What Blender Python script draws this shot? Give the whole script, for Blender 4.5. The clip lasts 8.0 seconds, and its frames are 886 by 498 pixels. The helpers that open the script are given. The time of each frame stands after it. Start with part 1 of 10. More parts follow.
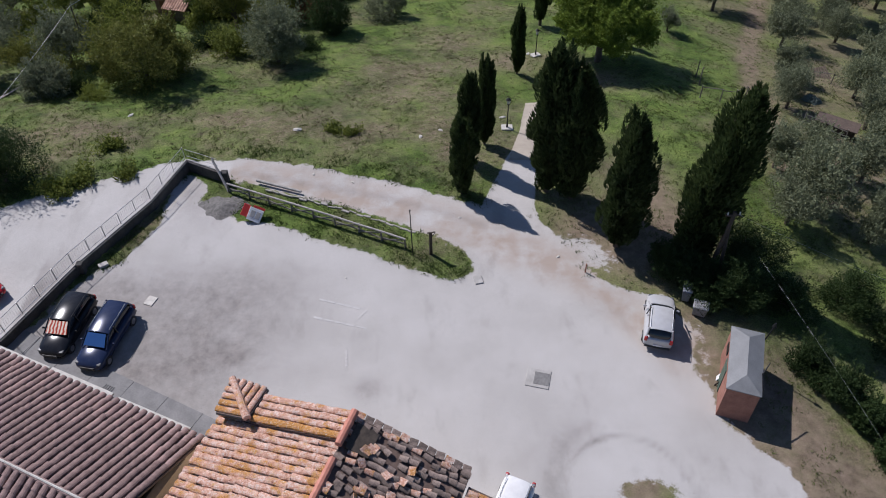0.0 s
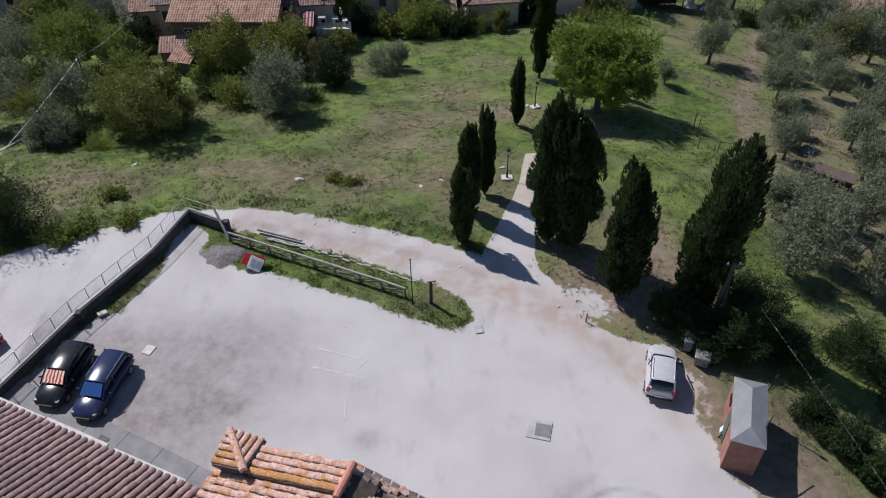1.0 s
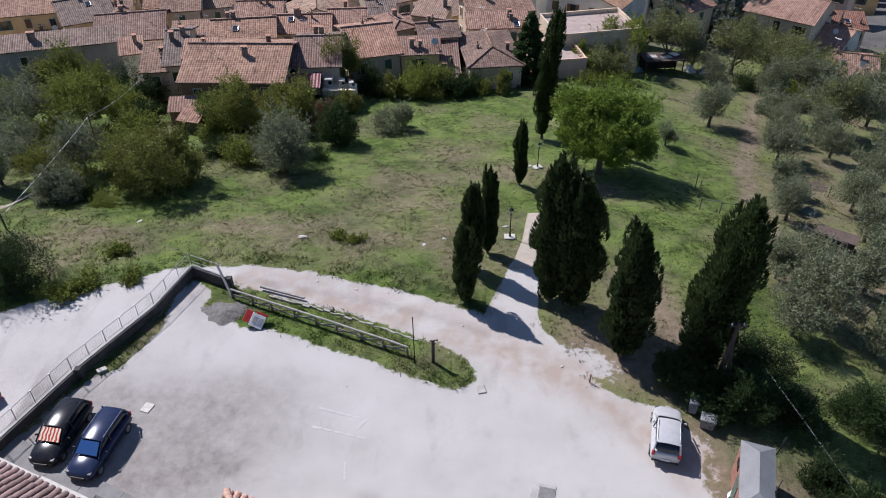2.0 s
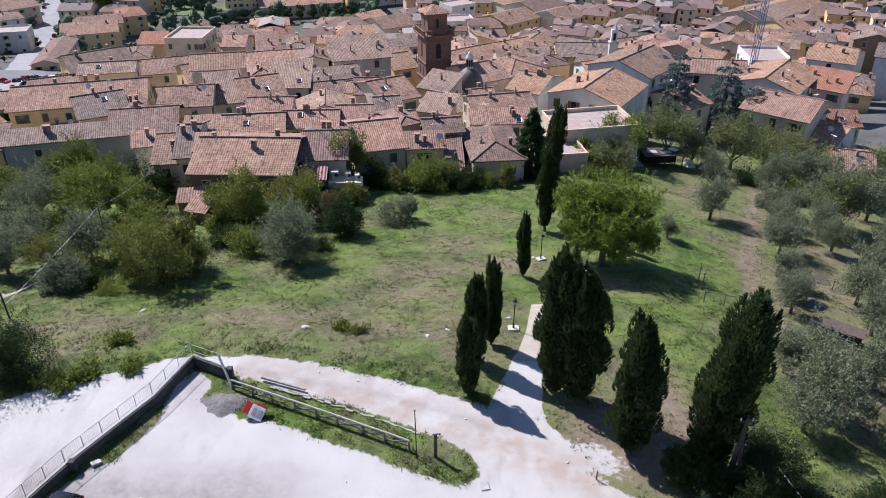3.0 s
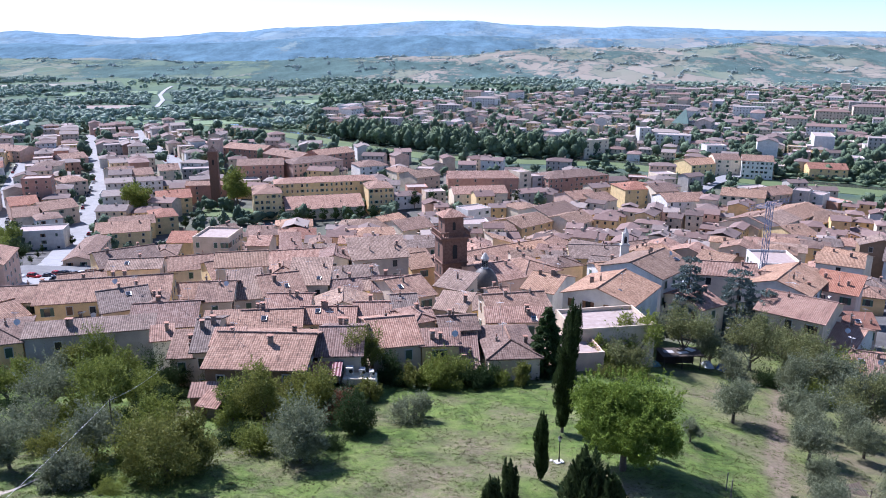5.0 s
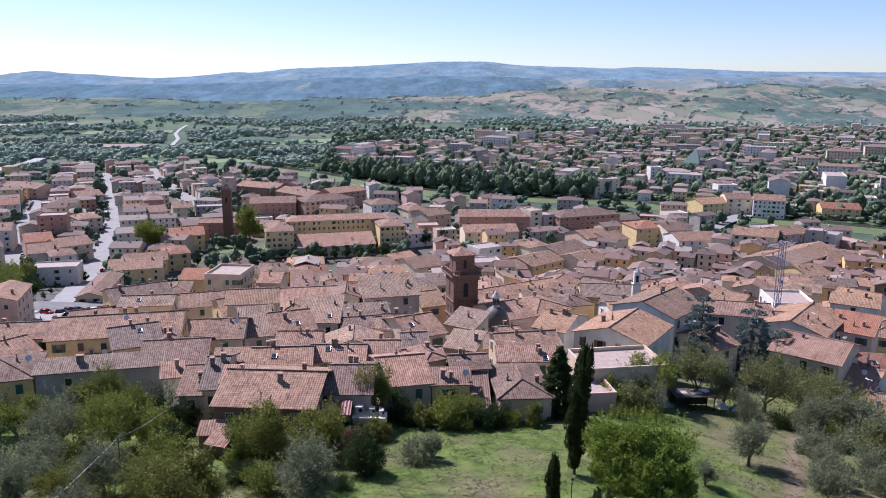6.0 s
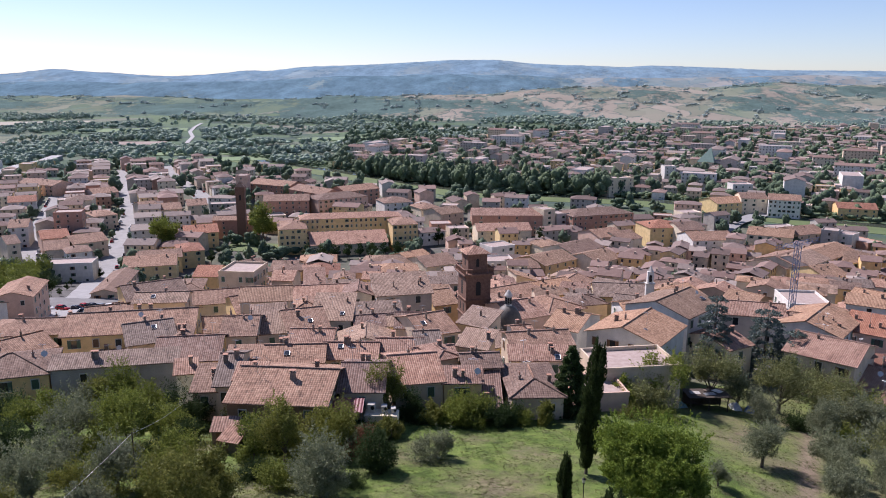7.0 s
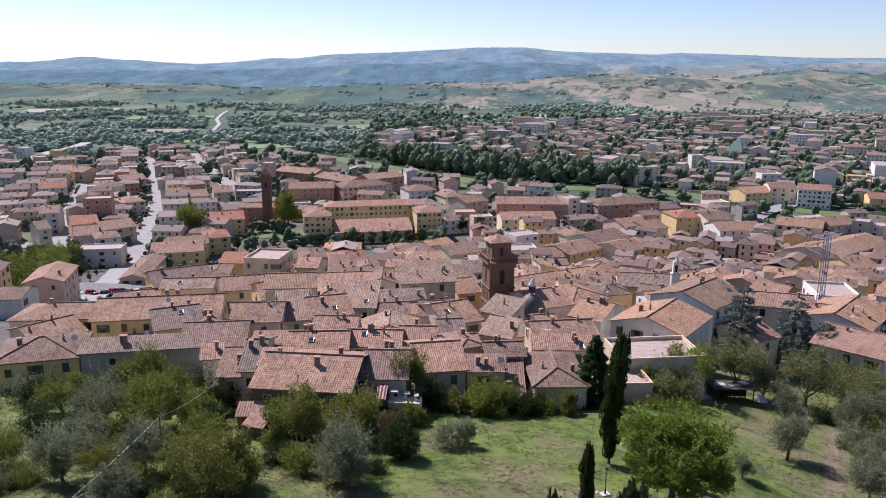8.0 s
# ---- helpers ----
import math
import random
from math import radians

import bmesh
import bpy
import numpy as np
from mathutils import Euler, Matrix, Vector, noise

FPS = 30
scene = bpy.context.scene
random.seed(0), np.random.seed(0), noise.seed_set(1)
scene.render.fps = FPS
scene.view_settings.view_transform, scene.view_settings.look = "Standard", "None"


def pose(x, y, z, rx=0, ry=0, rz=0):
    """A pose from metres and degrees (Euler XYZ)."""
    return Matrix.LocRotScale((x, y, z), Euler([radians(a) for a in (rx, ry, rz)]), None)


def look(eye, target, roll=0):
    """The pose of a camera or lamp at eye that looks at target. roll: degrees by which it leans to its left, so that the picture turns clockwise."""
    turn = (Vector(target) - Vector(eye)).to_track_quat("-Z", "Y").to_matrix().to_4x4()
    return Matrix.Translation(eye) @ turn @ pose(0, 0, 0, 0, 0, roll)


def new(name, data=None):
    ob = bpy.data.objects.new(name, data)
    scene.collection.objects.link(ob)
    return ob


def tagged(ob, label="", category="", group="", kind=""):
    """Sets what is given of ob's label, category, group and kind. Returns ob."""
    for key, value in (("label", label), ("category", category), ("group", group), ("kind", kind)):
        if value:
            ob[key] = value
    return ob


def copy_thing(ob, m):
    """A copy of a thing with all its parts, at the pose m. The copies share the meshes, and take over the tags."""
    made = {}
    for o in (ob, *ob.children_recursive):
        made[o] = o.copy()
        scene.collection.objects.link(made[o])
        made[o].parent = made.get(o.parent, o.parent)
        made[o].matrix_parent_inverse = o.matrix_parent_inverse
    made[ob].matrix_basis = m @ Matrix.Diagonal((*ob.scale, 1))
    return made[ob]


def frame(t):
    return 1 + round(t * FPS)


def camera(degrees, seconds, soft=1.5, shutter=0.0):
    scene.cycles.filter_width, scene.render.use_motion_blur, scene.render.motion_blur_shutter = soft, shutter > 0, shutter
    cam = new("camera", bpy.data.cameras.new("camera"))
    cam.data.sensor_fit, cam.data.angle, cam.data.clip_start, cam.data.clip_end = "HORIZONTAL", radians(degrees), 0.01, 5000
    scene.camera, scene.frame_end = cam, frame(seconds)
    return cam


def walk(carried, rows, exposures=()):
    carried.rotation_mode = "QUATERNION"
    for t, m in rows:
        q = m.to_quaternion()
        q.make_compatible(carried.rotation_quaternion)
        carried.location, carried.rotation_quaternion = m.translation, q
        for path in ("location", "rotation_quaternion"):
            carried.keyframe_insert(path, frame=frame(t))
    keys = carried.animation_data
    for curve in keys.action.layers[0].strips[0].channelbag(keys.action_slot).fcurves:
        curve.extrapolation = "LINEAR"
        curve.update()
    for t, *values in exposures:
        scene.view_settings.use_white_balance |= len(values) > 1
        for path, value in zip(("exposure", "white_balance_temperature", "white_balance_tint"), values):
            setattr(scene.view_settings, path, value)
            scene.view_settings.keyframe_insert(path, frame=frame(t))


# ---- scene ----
# ---- camera and its turn: it hovers over the car park and tilts up from the gravel to the hills ----
EYE_Z = 36.0


def aim(down, right, lean):
    """The camera's pose from degrees: how far it looks down, turns right of +y, and leans."""
    return pose(0, 0, EYE_Z, 90 - down, 0, -right) @ pose(0, 0, 0, 0, 0, lean)


cam = camera(60.5, 8.0, soft=1.0)
PATH = [
    (0.0, aim(45.12, 0.00, -0.60)),
    (0.5, aim(43.28, 0.02, -0.51)),
    (1.0, aim(41.41, 0.02, -0.46)),
    (1.2, aim(40.66, 0.00, -0.43)),
    (2.3, aim(35.15, -0.33, -0.08)),
    (2.5, aim(33.74, -0.42, -0.04)),
    (3.0, aim(30.16, -0.52, -0.01)),
    (3.5, aim(26.54, -0.55, 0.04)),
    (4.0, aim(22.92, -1.25, 0.14)),
    (4.5, aim(19.24, -1.67, 0.15)),
    (5.0, aim(15.36, -1.79, 0.20)),
    (5.2, aim(13.98, -1.90, 0.21)),
    (6.5, aim(12.40, -3.17, 0.28)),
    (7.0, aim(12.61, -3.63, 0.31)),
    (7.5, aim(13.06, -4.33, 0.33)),
    (8.0, aim(13.50, -5.48, 0.31)),
]
walk(cam, PATH, exposures=[(0.0, -0.07, 6150, 17), (1.2, 0.07, 6150, 17), (2.5, 0.42, 6100, 18), (3.5, 0.78, 5850, 20), (4.5, 0.97, 5520, 22), (5.2, 0.85, 5620, 23), (6.5, 0.46, 6200, 26), (8.0, 0.50, 6350, 25)])

# ---- daylight: clear sky, sun ahead and to the left ----
SUN_UP, SUN_X, SUN_Y = 47.0, -0.754, 0.657
world = bpy.data.worlds.new("sky")
scene.world = world
world.use_nodes = True
wn = world.node_tree
sky = wn.nodes.new("ShaderNodeTexSky")
sky.sky_type = "NISHITA"
sky.sun_disc = False
sky.sun_elevation = radians(SUN_UP)
sky.sun_rotation = math.atan2(SUN_X, SUN_Y)
sky.air_density, sky.dust_density, sky.ozone_density, sky.altitude = 0.85, 0.3, 4.0, 300
wn.links.new(sky.outputs["Color"], wn.nodes["Background"].inputs["Color"])
wn.nodes["Background"].inputs["Strength"].default_value = 0.092
sun_data = bpy.data.lights.new("sun", "SUN")
sun_data.energy, sun_data.angle, sun_data.color = 5.0, radians(0.53), (1.0, 0.965, 0.925)
sun = new("sun", sun_data)
flat = math.cos(radians(SUN_UP))
sun.matrix_world = look((SUN_X * flat * 90, SUN_Y * flat * 90, math.sin(radians(SUN_UP)) * 90), (0, 0, 0))


# ---- materials ----
def nodes_of(m):
    m.use_nodes = True
    return m.node_tree.nodes, m.node_tree.links, m.node_tree.nodes["Principled BSDF"]


def ramp(nt, fac, stops):
    """A colour ramp fed by fac; stops: (position, rgb)."""
    r = nt.nodes.new("ShaderNodeValToRGB")
    el = r.color_ramp.elements
    while len(el) < len(stops):
        el.new(0.5)
    for e, (p, c) in zip(el, stops):
        e.position, e.color = p, (*c, 1)
    nt.links.new(fac, r.inputs["Fac"])
    return r.outputs["Color"]


def tex_noise(nt, scale, detail=4.0, rough=0.55, space="Object", stretch=None):
    co = nt.nodes.new("ShaderNodeTexCoord").outputs[space]
    if stretch:
        mp = nt.nodes.new("ShaderNodeMapping")
        mp.inputs["Scale"].default_value = stretch
        nt.links.new(co, mp.inputs["Vector"])
        co = mp.outputs["Vector"]
    n = nt.nodes.new("ShaderNodeTexNoise")
    n.inputs["Scale"].default_value, n.inputs["Detail"].default_value, n.inputs["Roughness"].default_value = scale, detail, rough
    nt.links.new(co, n.inputs["Vector"])
    return n.outputs["Fac"]


def mixed(nt, a, b, fac, how="MIX"):
    """Colours a and b mixed by fac; each may be a socket or a value."""
    mx = nt.nodes.new("ShaderNodeMix")
    mx.data_type, mx.blend_type = "RGBA", how
    for sock, v in ((mx.inputs[0], fac), (mx.inputs[6], a), (mx.inputs[7], b)):
        if hasattr(v, "is_linked"):
            nt.links.new(v, sock)
        else:
            sock.default_value = v if isinstance(v, (int, float)) else (*v, 1)
    return mx.outputs[2]


def calc(nt, op, a, b=0.0, clamp=False):
    m = nt.nodes.new("ShaderNodeMath")
    m.operation, m.use_clamp = op, clamp
    for sock, v in zip(m.inputs, (a, b)):
        if hasattr(v, "is_linked"):
            nt.links.new(v, sock)
        else:
            sock.default_value = v
    return m.outputs[0]


def bumped(nt, bsdf, height, strength, distance=0.05):
    b = nt.nodes.new("ShaderNodeBump")
    b.inputs["Strength"].default_value, b.inputs["Distance"].default_value = strength, distance
    nt.links.new(height, b.inputs["Height"])
    nt.links.new(b.outputs["Normal"], bsdf.inputs["Normal"])


def attribute(nt, name):
    a = nt.nodes.new("ShaderNodeAttribute")
    a.attribute_name = name
    return a.outputs["Fac"]


def object_random(nt):
    return nt.nodes.new("ShaderNodeObjectInfo").outputs["Random"]


def plain(name, dark, light, scale=2.0, rough=0.7, metal=0.0, bump=0.15, fine=30.0, vary=0.0, spec=0.5):
    """A worn surface: two colours mixed by coarse and fine grain, a little relief, and a shift from thing to thing."""
    m = bpy.data.materials.new(name)
    nd, lk, bsdf = nodes_of(m)
    nt = m.node_tree
    big, small = tex_noise(nt, scale, 5), tex_noise(nt, fine, 3)
    f = calc(nt, "ADD", calc(nt, "MULTIPLY", big, 0.65), calc(nt, "MULTIPLY", small, 0.35))
    col = ramp(nt, f, [(0.33, dark), (0.67, light)])
    if vary:
        col = mixed(nt, col, mixed(nt, (1 - vary,) * 3, (1 + vary,) * 3, object_random(nt)), 1.0, "MULTIPLY")
    lk.new(col, bsdf.inputs["Base Color"])
    bsdf.inputs["Roughness"].default_value, bsdf.inputs["Metallic"].default_value = rough, metal
    bsdf.inputs["Specular IOR Level"].default_value = spec
    if bump:
        bumped(nt, bsdf, f, bump)
    return m


def leafy(name, dark, light, rough=0.6, vary=0.12):
    """Foliage: the colour shifts from leaf spray to leaf spray and tree to tree, and some light goes through."""
    m = bpy.data.materials.new(name)
    nd, lk, bsdf = nodes_of(m)
    nt = m.node_tree
    isl = nd.new("ShaderNodeNewGeometry").outputs["Random Per Island"]
    f = calc(nt, "ADD", calc(nt, "MULTIPLY", isl, 0.42), calc(nt, "MULTIPLY", tex_noise(nt, 0.8, 4), 0.70), True)
    col = ramp(nt, f, [(0.15, dark), (0.9, light)])
    col = mixed(nt, col, mixed(nt, (1 - vary,) * 3, (1 + vary, 1 + vary, 1 + vary * 0.4), object_random(nt)), 1.0, "MULTIPLY")
    lk.new(col, bsdf.inputs["Base Color"])
    bsdf.inputs["Roughness"].default_value = rough
    bsdf.inputs["Specular IOR Level"].default_value = 0.10
    tr = nd.new("ShaderNodeBsdfTranslucent")
    lk.new(col, tr.inputs["Color"])
    sh = nd.new("ShaderNodeMixShader")
    sh.inputs[0].default_value = 0.30
    lk.new(bsdf.outputs[0], sh.inputs[1])
    lk.new(tr.outputs[0], sh.inputs[2])
    lk.new(sh.outputs[0], nd["Material Output"].inputs["Surface"])
    return m


def tiled(name, dark, mid, light, spot=(0.32, 0.33, 0.27), pitch=0.31, course=0.40, spots=0.35, bump=0.55, courses=0.35, rows=0.9):
    """Old clay pantiles: ridged rows down the slope (UV in metres), every tile its own shade, lichen on top."""
    m = bpy.data.materials.new(name)
    nd, lk, bsdf = nodes_of(m)
    nt = m.node_tree
    uv = nd.new("ShaderNodeTexCoord").outputs["UV"]
    sep = nd.new("ShaderNodeSeparateXYZ")
    lk.new(uv, sep.inputs[0])
    u, v = calc(nt, "DIVIDE", sep.outputs[0], pitch), calc(nt, "DIVIDE", sep.outputs[1], course)
    cell = nd.new("ShaderNodeCombineXYZ")
    lk.new(calc(nt, "FLOOR", u), cell.inputs[0])
    lk.new(calc(nt, "FLOOR", v), cell.inputs[1])
    lk.new(calc(nt, "MULTIPLY", object_random(nt), 99.0), cell.inputs[2])
    wn_ = nd.new("ShaderNodeTexWhiteNoise")
    lk.new(cell.outputs[0], wn_.inputs["Vector"])
    col_id = nd.new("ShaderNodeCombineXYZ")
    lk.new(calc(nt, "FLOOR", u), col_id.inputs[0])
    lk.new(calc(nt, "MULTIPLY", object_random(nt), 57.0), col_id.inputs[2])
    wn_row = nd.new("ShaderNodeTexWhiteNoise")
    lk.new(col_id.outputs[0], wn_row.inputs["Vector"])
    patch = tex_noise(nt, 0.30, 7, 0.72)
    f = calc(nt, "ADD", calc(nt, "ADD", calc(nt, "MULTIPLY", wn_.outputs["Value"], 0.26), calc(nt, "MULTIPLY", wn_row.outputs["Value"], 0.10)), calc(nt, "MULTIPLY", patch, 0.76))
    col = ramp(nt, f, [(0.26, dark), (0.52, mid), (0.80, light)])
    lich = ramp(nt, tex_noise(nt, 2.2, 6, 0.7), [(0.55, (0, 0, 0)), (0.70, (1, 1, 1))])
    col = mixed(nt, col, spot, calc(nt, "MULTIPLY", lich, spots))
    col = mixed(nt, col, mixed(nt, (0.70, 0.74, 0.78), (1.24, 1.16, 1.06), object_random(nt)), 1.0, "MULTIPLY")
    grime = ramp(nt, tex_noise(nt, 1.7, 7, 0.8), [(0.36, (0.58, 0.56, 0.55)), (0.50, (1, 1, 1))])
    col = mixed(nt, col, grime, 0.85, "MULTIPLY")
    bsdf.inputs["Roughness"].default_value = 0.85
    bsdf.inputs["Specular IOR Level"].default_value = 0.2
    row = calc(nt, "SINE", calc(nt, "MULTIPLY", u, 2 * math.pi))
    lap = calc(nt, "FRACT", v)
    # shade in the row valleys and at each course lap is painted in
    groove_shade = ramp(nt, calc(nt, "ADD", calc(nt, "MULTIPLY", row, 0.5), 0.5), [(0.10, (0.50, 0.48, 0.47)), (0.50, (1.06, 1.06, 1.06))])
    lap_shade = ramp(nt, lap, [(0.0, (0.45, 0.43, 0.42)), (0.10, (0.62, 0.60, 0.59)), (0.24, (1.03, 1.03, 1.03))])
    col = mixed(nt, col, lap_shade, courses, "MULTIPLY")
    lk.new(mixed(nt, col, groove_shade, rows, "MULTIPLY"), bsdf.inputs["Base Color"])
    hgt = calc(nt, "ADD", calc(nt, "MULTIPLY", row, 0.5), calc(nt, "MULTIPLY", lap, -0.25))
    bumped(nt, bsdf, hgt, bump, 0.07)
    return m


def glassy(name, colour, rough=0.08):
    m = bpy.data.materials.new(name)
    _, _, bsdf = nodes_of(m)
    bsdf.inputs["Base Color"].default_value = (*colour, 1)
    bsdf.inputs["Roughness"].default_value = rough
    bsdf.inputs["Specular IOR Level"].default_value = 0.6
    return m


def car_paint(name, colour, metal=0.5):
    m = bpy.data.materials.new(name)
    _, _, bsdf = nodes_of(m)
    nt = m.node_tree
    dust = ramp(nt, tex_noise(nt, 3.0, 5), [(0.3, tuple(c * 0.92 for c in colour)), (0.8, tuple(min(1, c * 1.05 + 0.012) for c in colour))])
    nt.links.new(dust, bsdf.inputs["Base Color"])
    bsdf.inputs["Metallic"].default_value, bsdf.inputs["Roughness"].default_value = metal * 0.3, 0.16
    bsdf.inputs["Specular IOR Level"].default_value = 0.35
    bsdf.inputs["Coat Weight"].default_value, bsdf.inputs["Coat Roughness"].default_value = 0.0, 0.04
    return m


BARK = plain("bark", (0.05, 0.038, 0.028), (0.16, 0.125, 0.095), 6, 0.9, bump=0.6)
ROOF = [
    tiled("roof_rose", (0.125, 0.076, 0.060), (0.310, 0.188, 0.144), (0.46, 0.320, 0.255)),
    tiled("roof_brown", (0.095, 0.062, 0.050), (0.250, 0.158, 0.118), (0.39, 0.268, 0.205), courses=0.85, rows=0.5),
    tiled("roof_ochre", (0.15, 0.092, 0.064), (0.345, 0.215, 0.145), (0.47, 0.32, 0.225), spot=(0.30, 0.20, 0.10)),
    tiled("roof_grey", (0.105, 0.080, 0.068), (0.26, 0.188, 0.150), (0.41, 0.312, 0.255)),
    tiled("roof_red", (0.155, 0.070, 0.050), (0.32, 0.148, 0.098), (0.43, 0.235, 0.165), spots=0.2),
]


def stucco(name, c, dirty=0.28):
    return plain(name, tuple(v * (1 - dirty) for v in c), tuple(min(0.85, v * 1.08) for v in c), 0.5, 0.9, bump=0.08, fine=7.0, vary=0.10, spec=0.2)


WALL = {
    "yellow": stucco("stucco_yellow", (0.74, 0.55, 0.28)),
    "ochre": stucco("stucco_ochre", (0.78, 0.53, 0.25)),
    "cream": stucco("stucco_cream", (0.72, 0.62, 0.46)),
    "white": stucco("stucco_white", (0.70, 0.67, 0.61)),
    "beige": stucco("stucco_beige", (0.63, 0.51, 0.38)),
    "grey": stucco("stucco_grey", (0.46, 0.42, 0.37)),
    "pink": stucco("stucco_pink", (0.70, 0.48, 0.37)),
    "brick": stucco("brickwork", (0.46, 0.265, 0.19)),
    "brown": stucco("stucco_brown", (0.27, 0.18, 0.11)),
}
PANE = glassy("window_glass", (0.02, 0.024, 0.028))
STONE = plain("pale_stone", (0.38, 0.36, 0.32), (0.60, 0.57, 0.51), 3, 0.85)
SHUT = [plain("shutter_green", (0.03, 0.07, 0.045), (0.05, 0.10, 0.07), 2, 0.6, fine=12), plain("shutter_brown", (0.09, 0.045, 0.02), (0.16, 0.085, 0.045), 2, 0.6, fine=12),
        plain("shutter_grey", (0.20, 0.20, 0.19), (0.32, 0.32, 0.30), 2, 0.6, fine=12)]
CLAY = plain("clay", (0.26, 0.12, 0.075), (0.46, 0.26, 0.18), 3, 0.85)
IRON = plain("dark_iron", (0.015, 0.015, 0.016), (0.04, 0.04, 0.04), 6, 0.5, metal=0.6)
STEEL = plain("galvanised_steel", (0.35, 0.36, 0.37), (0.55, 0.56, 0.57), 5, 0.45, metal=0.8)
CONCRETE = plain("concrete", (0.27, 0.26, 0.24), (0.46, 0.44, 0.41), 1.5, 0.9, fine=14)
RUBBER = plain("rubber", (0.012, 0.012, 0.012), (0.028, 0.028, 0.028), 8, 0.8)


# ---- building tools ----
def mesh_object(name, verts, faces, material=None, parent=None, label="", slots=None, uv=None, smooth=False):
    """ONE mesh object from vertices and faces; slots: a material index for each face; uv: one pair for each face corner."""
    me = bpy.data.meshes.new(name)
    me.from_pydata(verts, [], faces)
    for m in (material if isinstance(material, (list, tuple)) else [material] if material else []):
        me.materials.append(m)
    if slots is not None:
        me.polygons.foreach_set("material_index", slots)
    if uv is not None:
        me.uv_layers.new(name="UVMap").data.foreach_set("uv", np.asarray(uv, dtype=np.float32).ravel())
    if smooth:
        me.polygons.foreach_set("use_smooth", [True] * len(me.polygons))
    me.update()
    ob = new(name, me)
    if parent:
        ob.parent = parent
    if label:
        tagged(ob, label)
    return ob


def part(name, bm, material, parent, label="", smooth=False):
    """Links a bmesh as ONE mesh object under a thing or a part."""
    me = bpy.data.meshes.new(name)
    bm.to_mesh(me)
    bm.free()
    for m in (material if isinstance(material, (list, tuple)) else [material]):
        me.materials.append(m)
    if smooth:
        me.polygons.foreach_set("use_smooth", [True] * len(me.polygons))
    ob = new(name, me)
    ob.parent = parent
    if label:
        tagged(ob, label)
    return ob


def shared(name, me, parent, m):
    """An object of its own on a mesh that alike pieces share."""
    ob = new(name, me)
    ob.parent = parent
    ob.matrix_basis = m
    return ob


def thing(name, m, label, category, group="", kind=""):
    ob = new(name)
    ob.empty_display_size = 0.3
    ob.matrix_basis = m
    return tagged(ob, label, category, group, kind)


def add_box(bm, cx, cy, cz, sx, sy, sz, m=None, index=0):
    """A box, by its centre and its sizes, added to bm."""
    made = bmesh.ops.create_cube(bm, size=1.0, matrix=(m or Matrix()) @ Matrix.Translation((cx, cy, cz)) @ Matrix.Diagonal((sx, sy, sz, 1)))
    if index:
        for f in {f for v in made["verts"] for f in v.link_faces}:
            f.material_index = index
    return made["verts"]


def add_tube(bm, a, b, r0, r1, sides=8, index=0):
    """A tapered tube from a to b."""
    a, b = Vector(a), Vector(b)
    d = b - a
    m = Matrix.Translation((a + b) / 2) @ d.to_track_quat("Z", "Y").to_matrix().to_4x4()
    made = bmesh.ops.create_cone(bm, cap_ends=True, segments=sides, radius1=r0, radius2=max(r1, 1e-4), depth=d.length, matrix=m)
    if index:
        for f in {f for v in made["verts"] for f in v.link_faces}:
            f.material_index = index
    return made["verts"]


def box_part(name, parent, material, boxes, label="", bevel=0.0):
    bm = bmesh.new()
    for b in boxes:
        add_box(bm, *b)
    if bevel:
        bmesh.ops.bevel(bm, geom=bm.edges[:], offset=bevel, segments=1, affect="EDGES")
    return part(name, bm, material, parent, label)


def tube_part(name, parent, material, tubes, label="", sides=8):
    bm = bmesh.new()
    for a, b, r0, r1 in tubes:
        add_tube(bm, a, b, r0, r1, sides)
    return part(name, bm, material, parent, label, smooth=False)


# ---- the lie of the land ----
PROFILE_Y = (-400, 44, 50, 65, 85, 104, 130, 165, 200, 260, 310, 345, 6000)
PROFILE_Z = (0, 0, -0.6, -3.8, -7.2, -10.6, -15.6, -24, -31, -44, -54, -58, -58)
WALL_LINE = ((-28.4, 23.0), (-25.9, 28.4), (-23.7, 33.9), (-20.4, 40.2), (-19.0, 44.7), (-16.2, 43.3))
LOT = ((-25.7, 28.6), (-23.5, 32.8), (-22.6, 34.2), (-21.2, 35.0), (-20.2, 37.2), (-19.5, 39.2), (-19.9, 41.0), (-18.9, 44.3), (-17.2, 42.9), (-17.3, 41.0), (-15.9, 40.6), (-14.2, 38.9), (-11.9, 38.5), (-8.6, 37.0), (-5.0, 35.5), (-2.0, 34.0),
       (0.6, 33.0), (2.1, 33.4), (1.6, 35.2), (0.2, 36.6), (-3.3, 38.6), (-7.3, 40.3), (-11.5, 41.9), (-14.8, 43.2), (-16.4, 43.9), (-18.9, 45.0),
       (-20.5, 40.2), (-23.8, 33.9), (-26.0, 28.4), (-28.5, 23.0), (-46.0, 22.0), (-48.0, 33.0), (-31.3, 40.0), (-27.8, 41.6), (-24.3, 43.3), (-19.4, 45.6),
       (-16.5, 46.2), (-14.3, 46.2), (-9.4, 44.9), (-3.8, 43.0), (0.7, 41.2), (3.1, 39.8), (6.9, 38.2), (8.2, 35.8), (9.3, 33.2), (11.3, 32.0),
       (13.8, 31.5), (14.6, 28.0), (14.2, 25.6), (15.0, 23.0), (16.5, 20.9), (17.9, 19.5), (18.6, 16.0), (19.0, 4.0), (-30.0, 4.0), (-26.0, 27.6))


def smooth01(v):
    v = np.clip(v, 0, 1)
    return v * v * (3 - 2 * v)


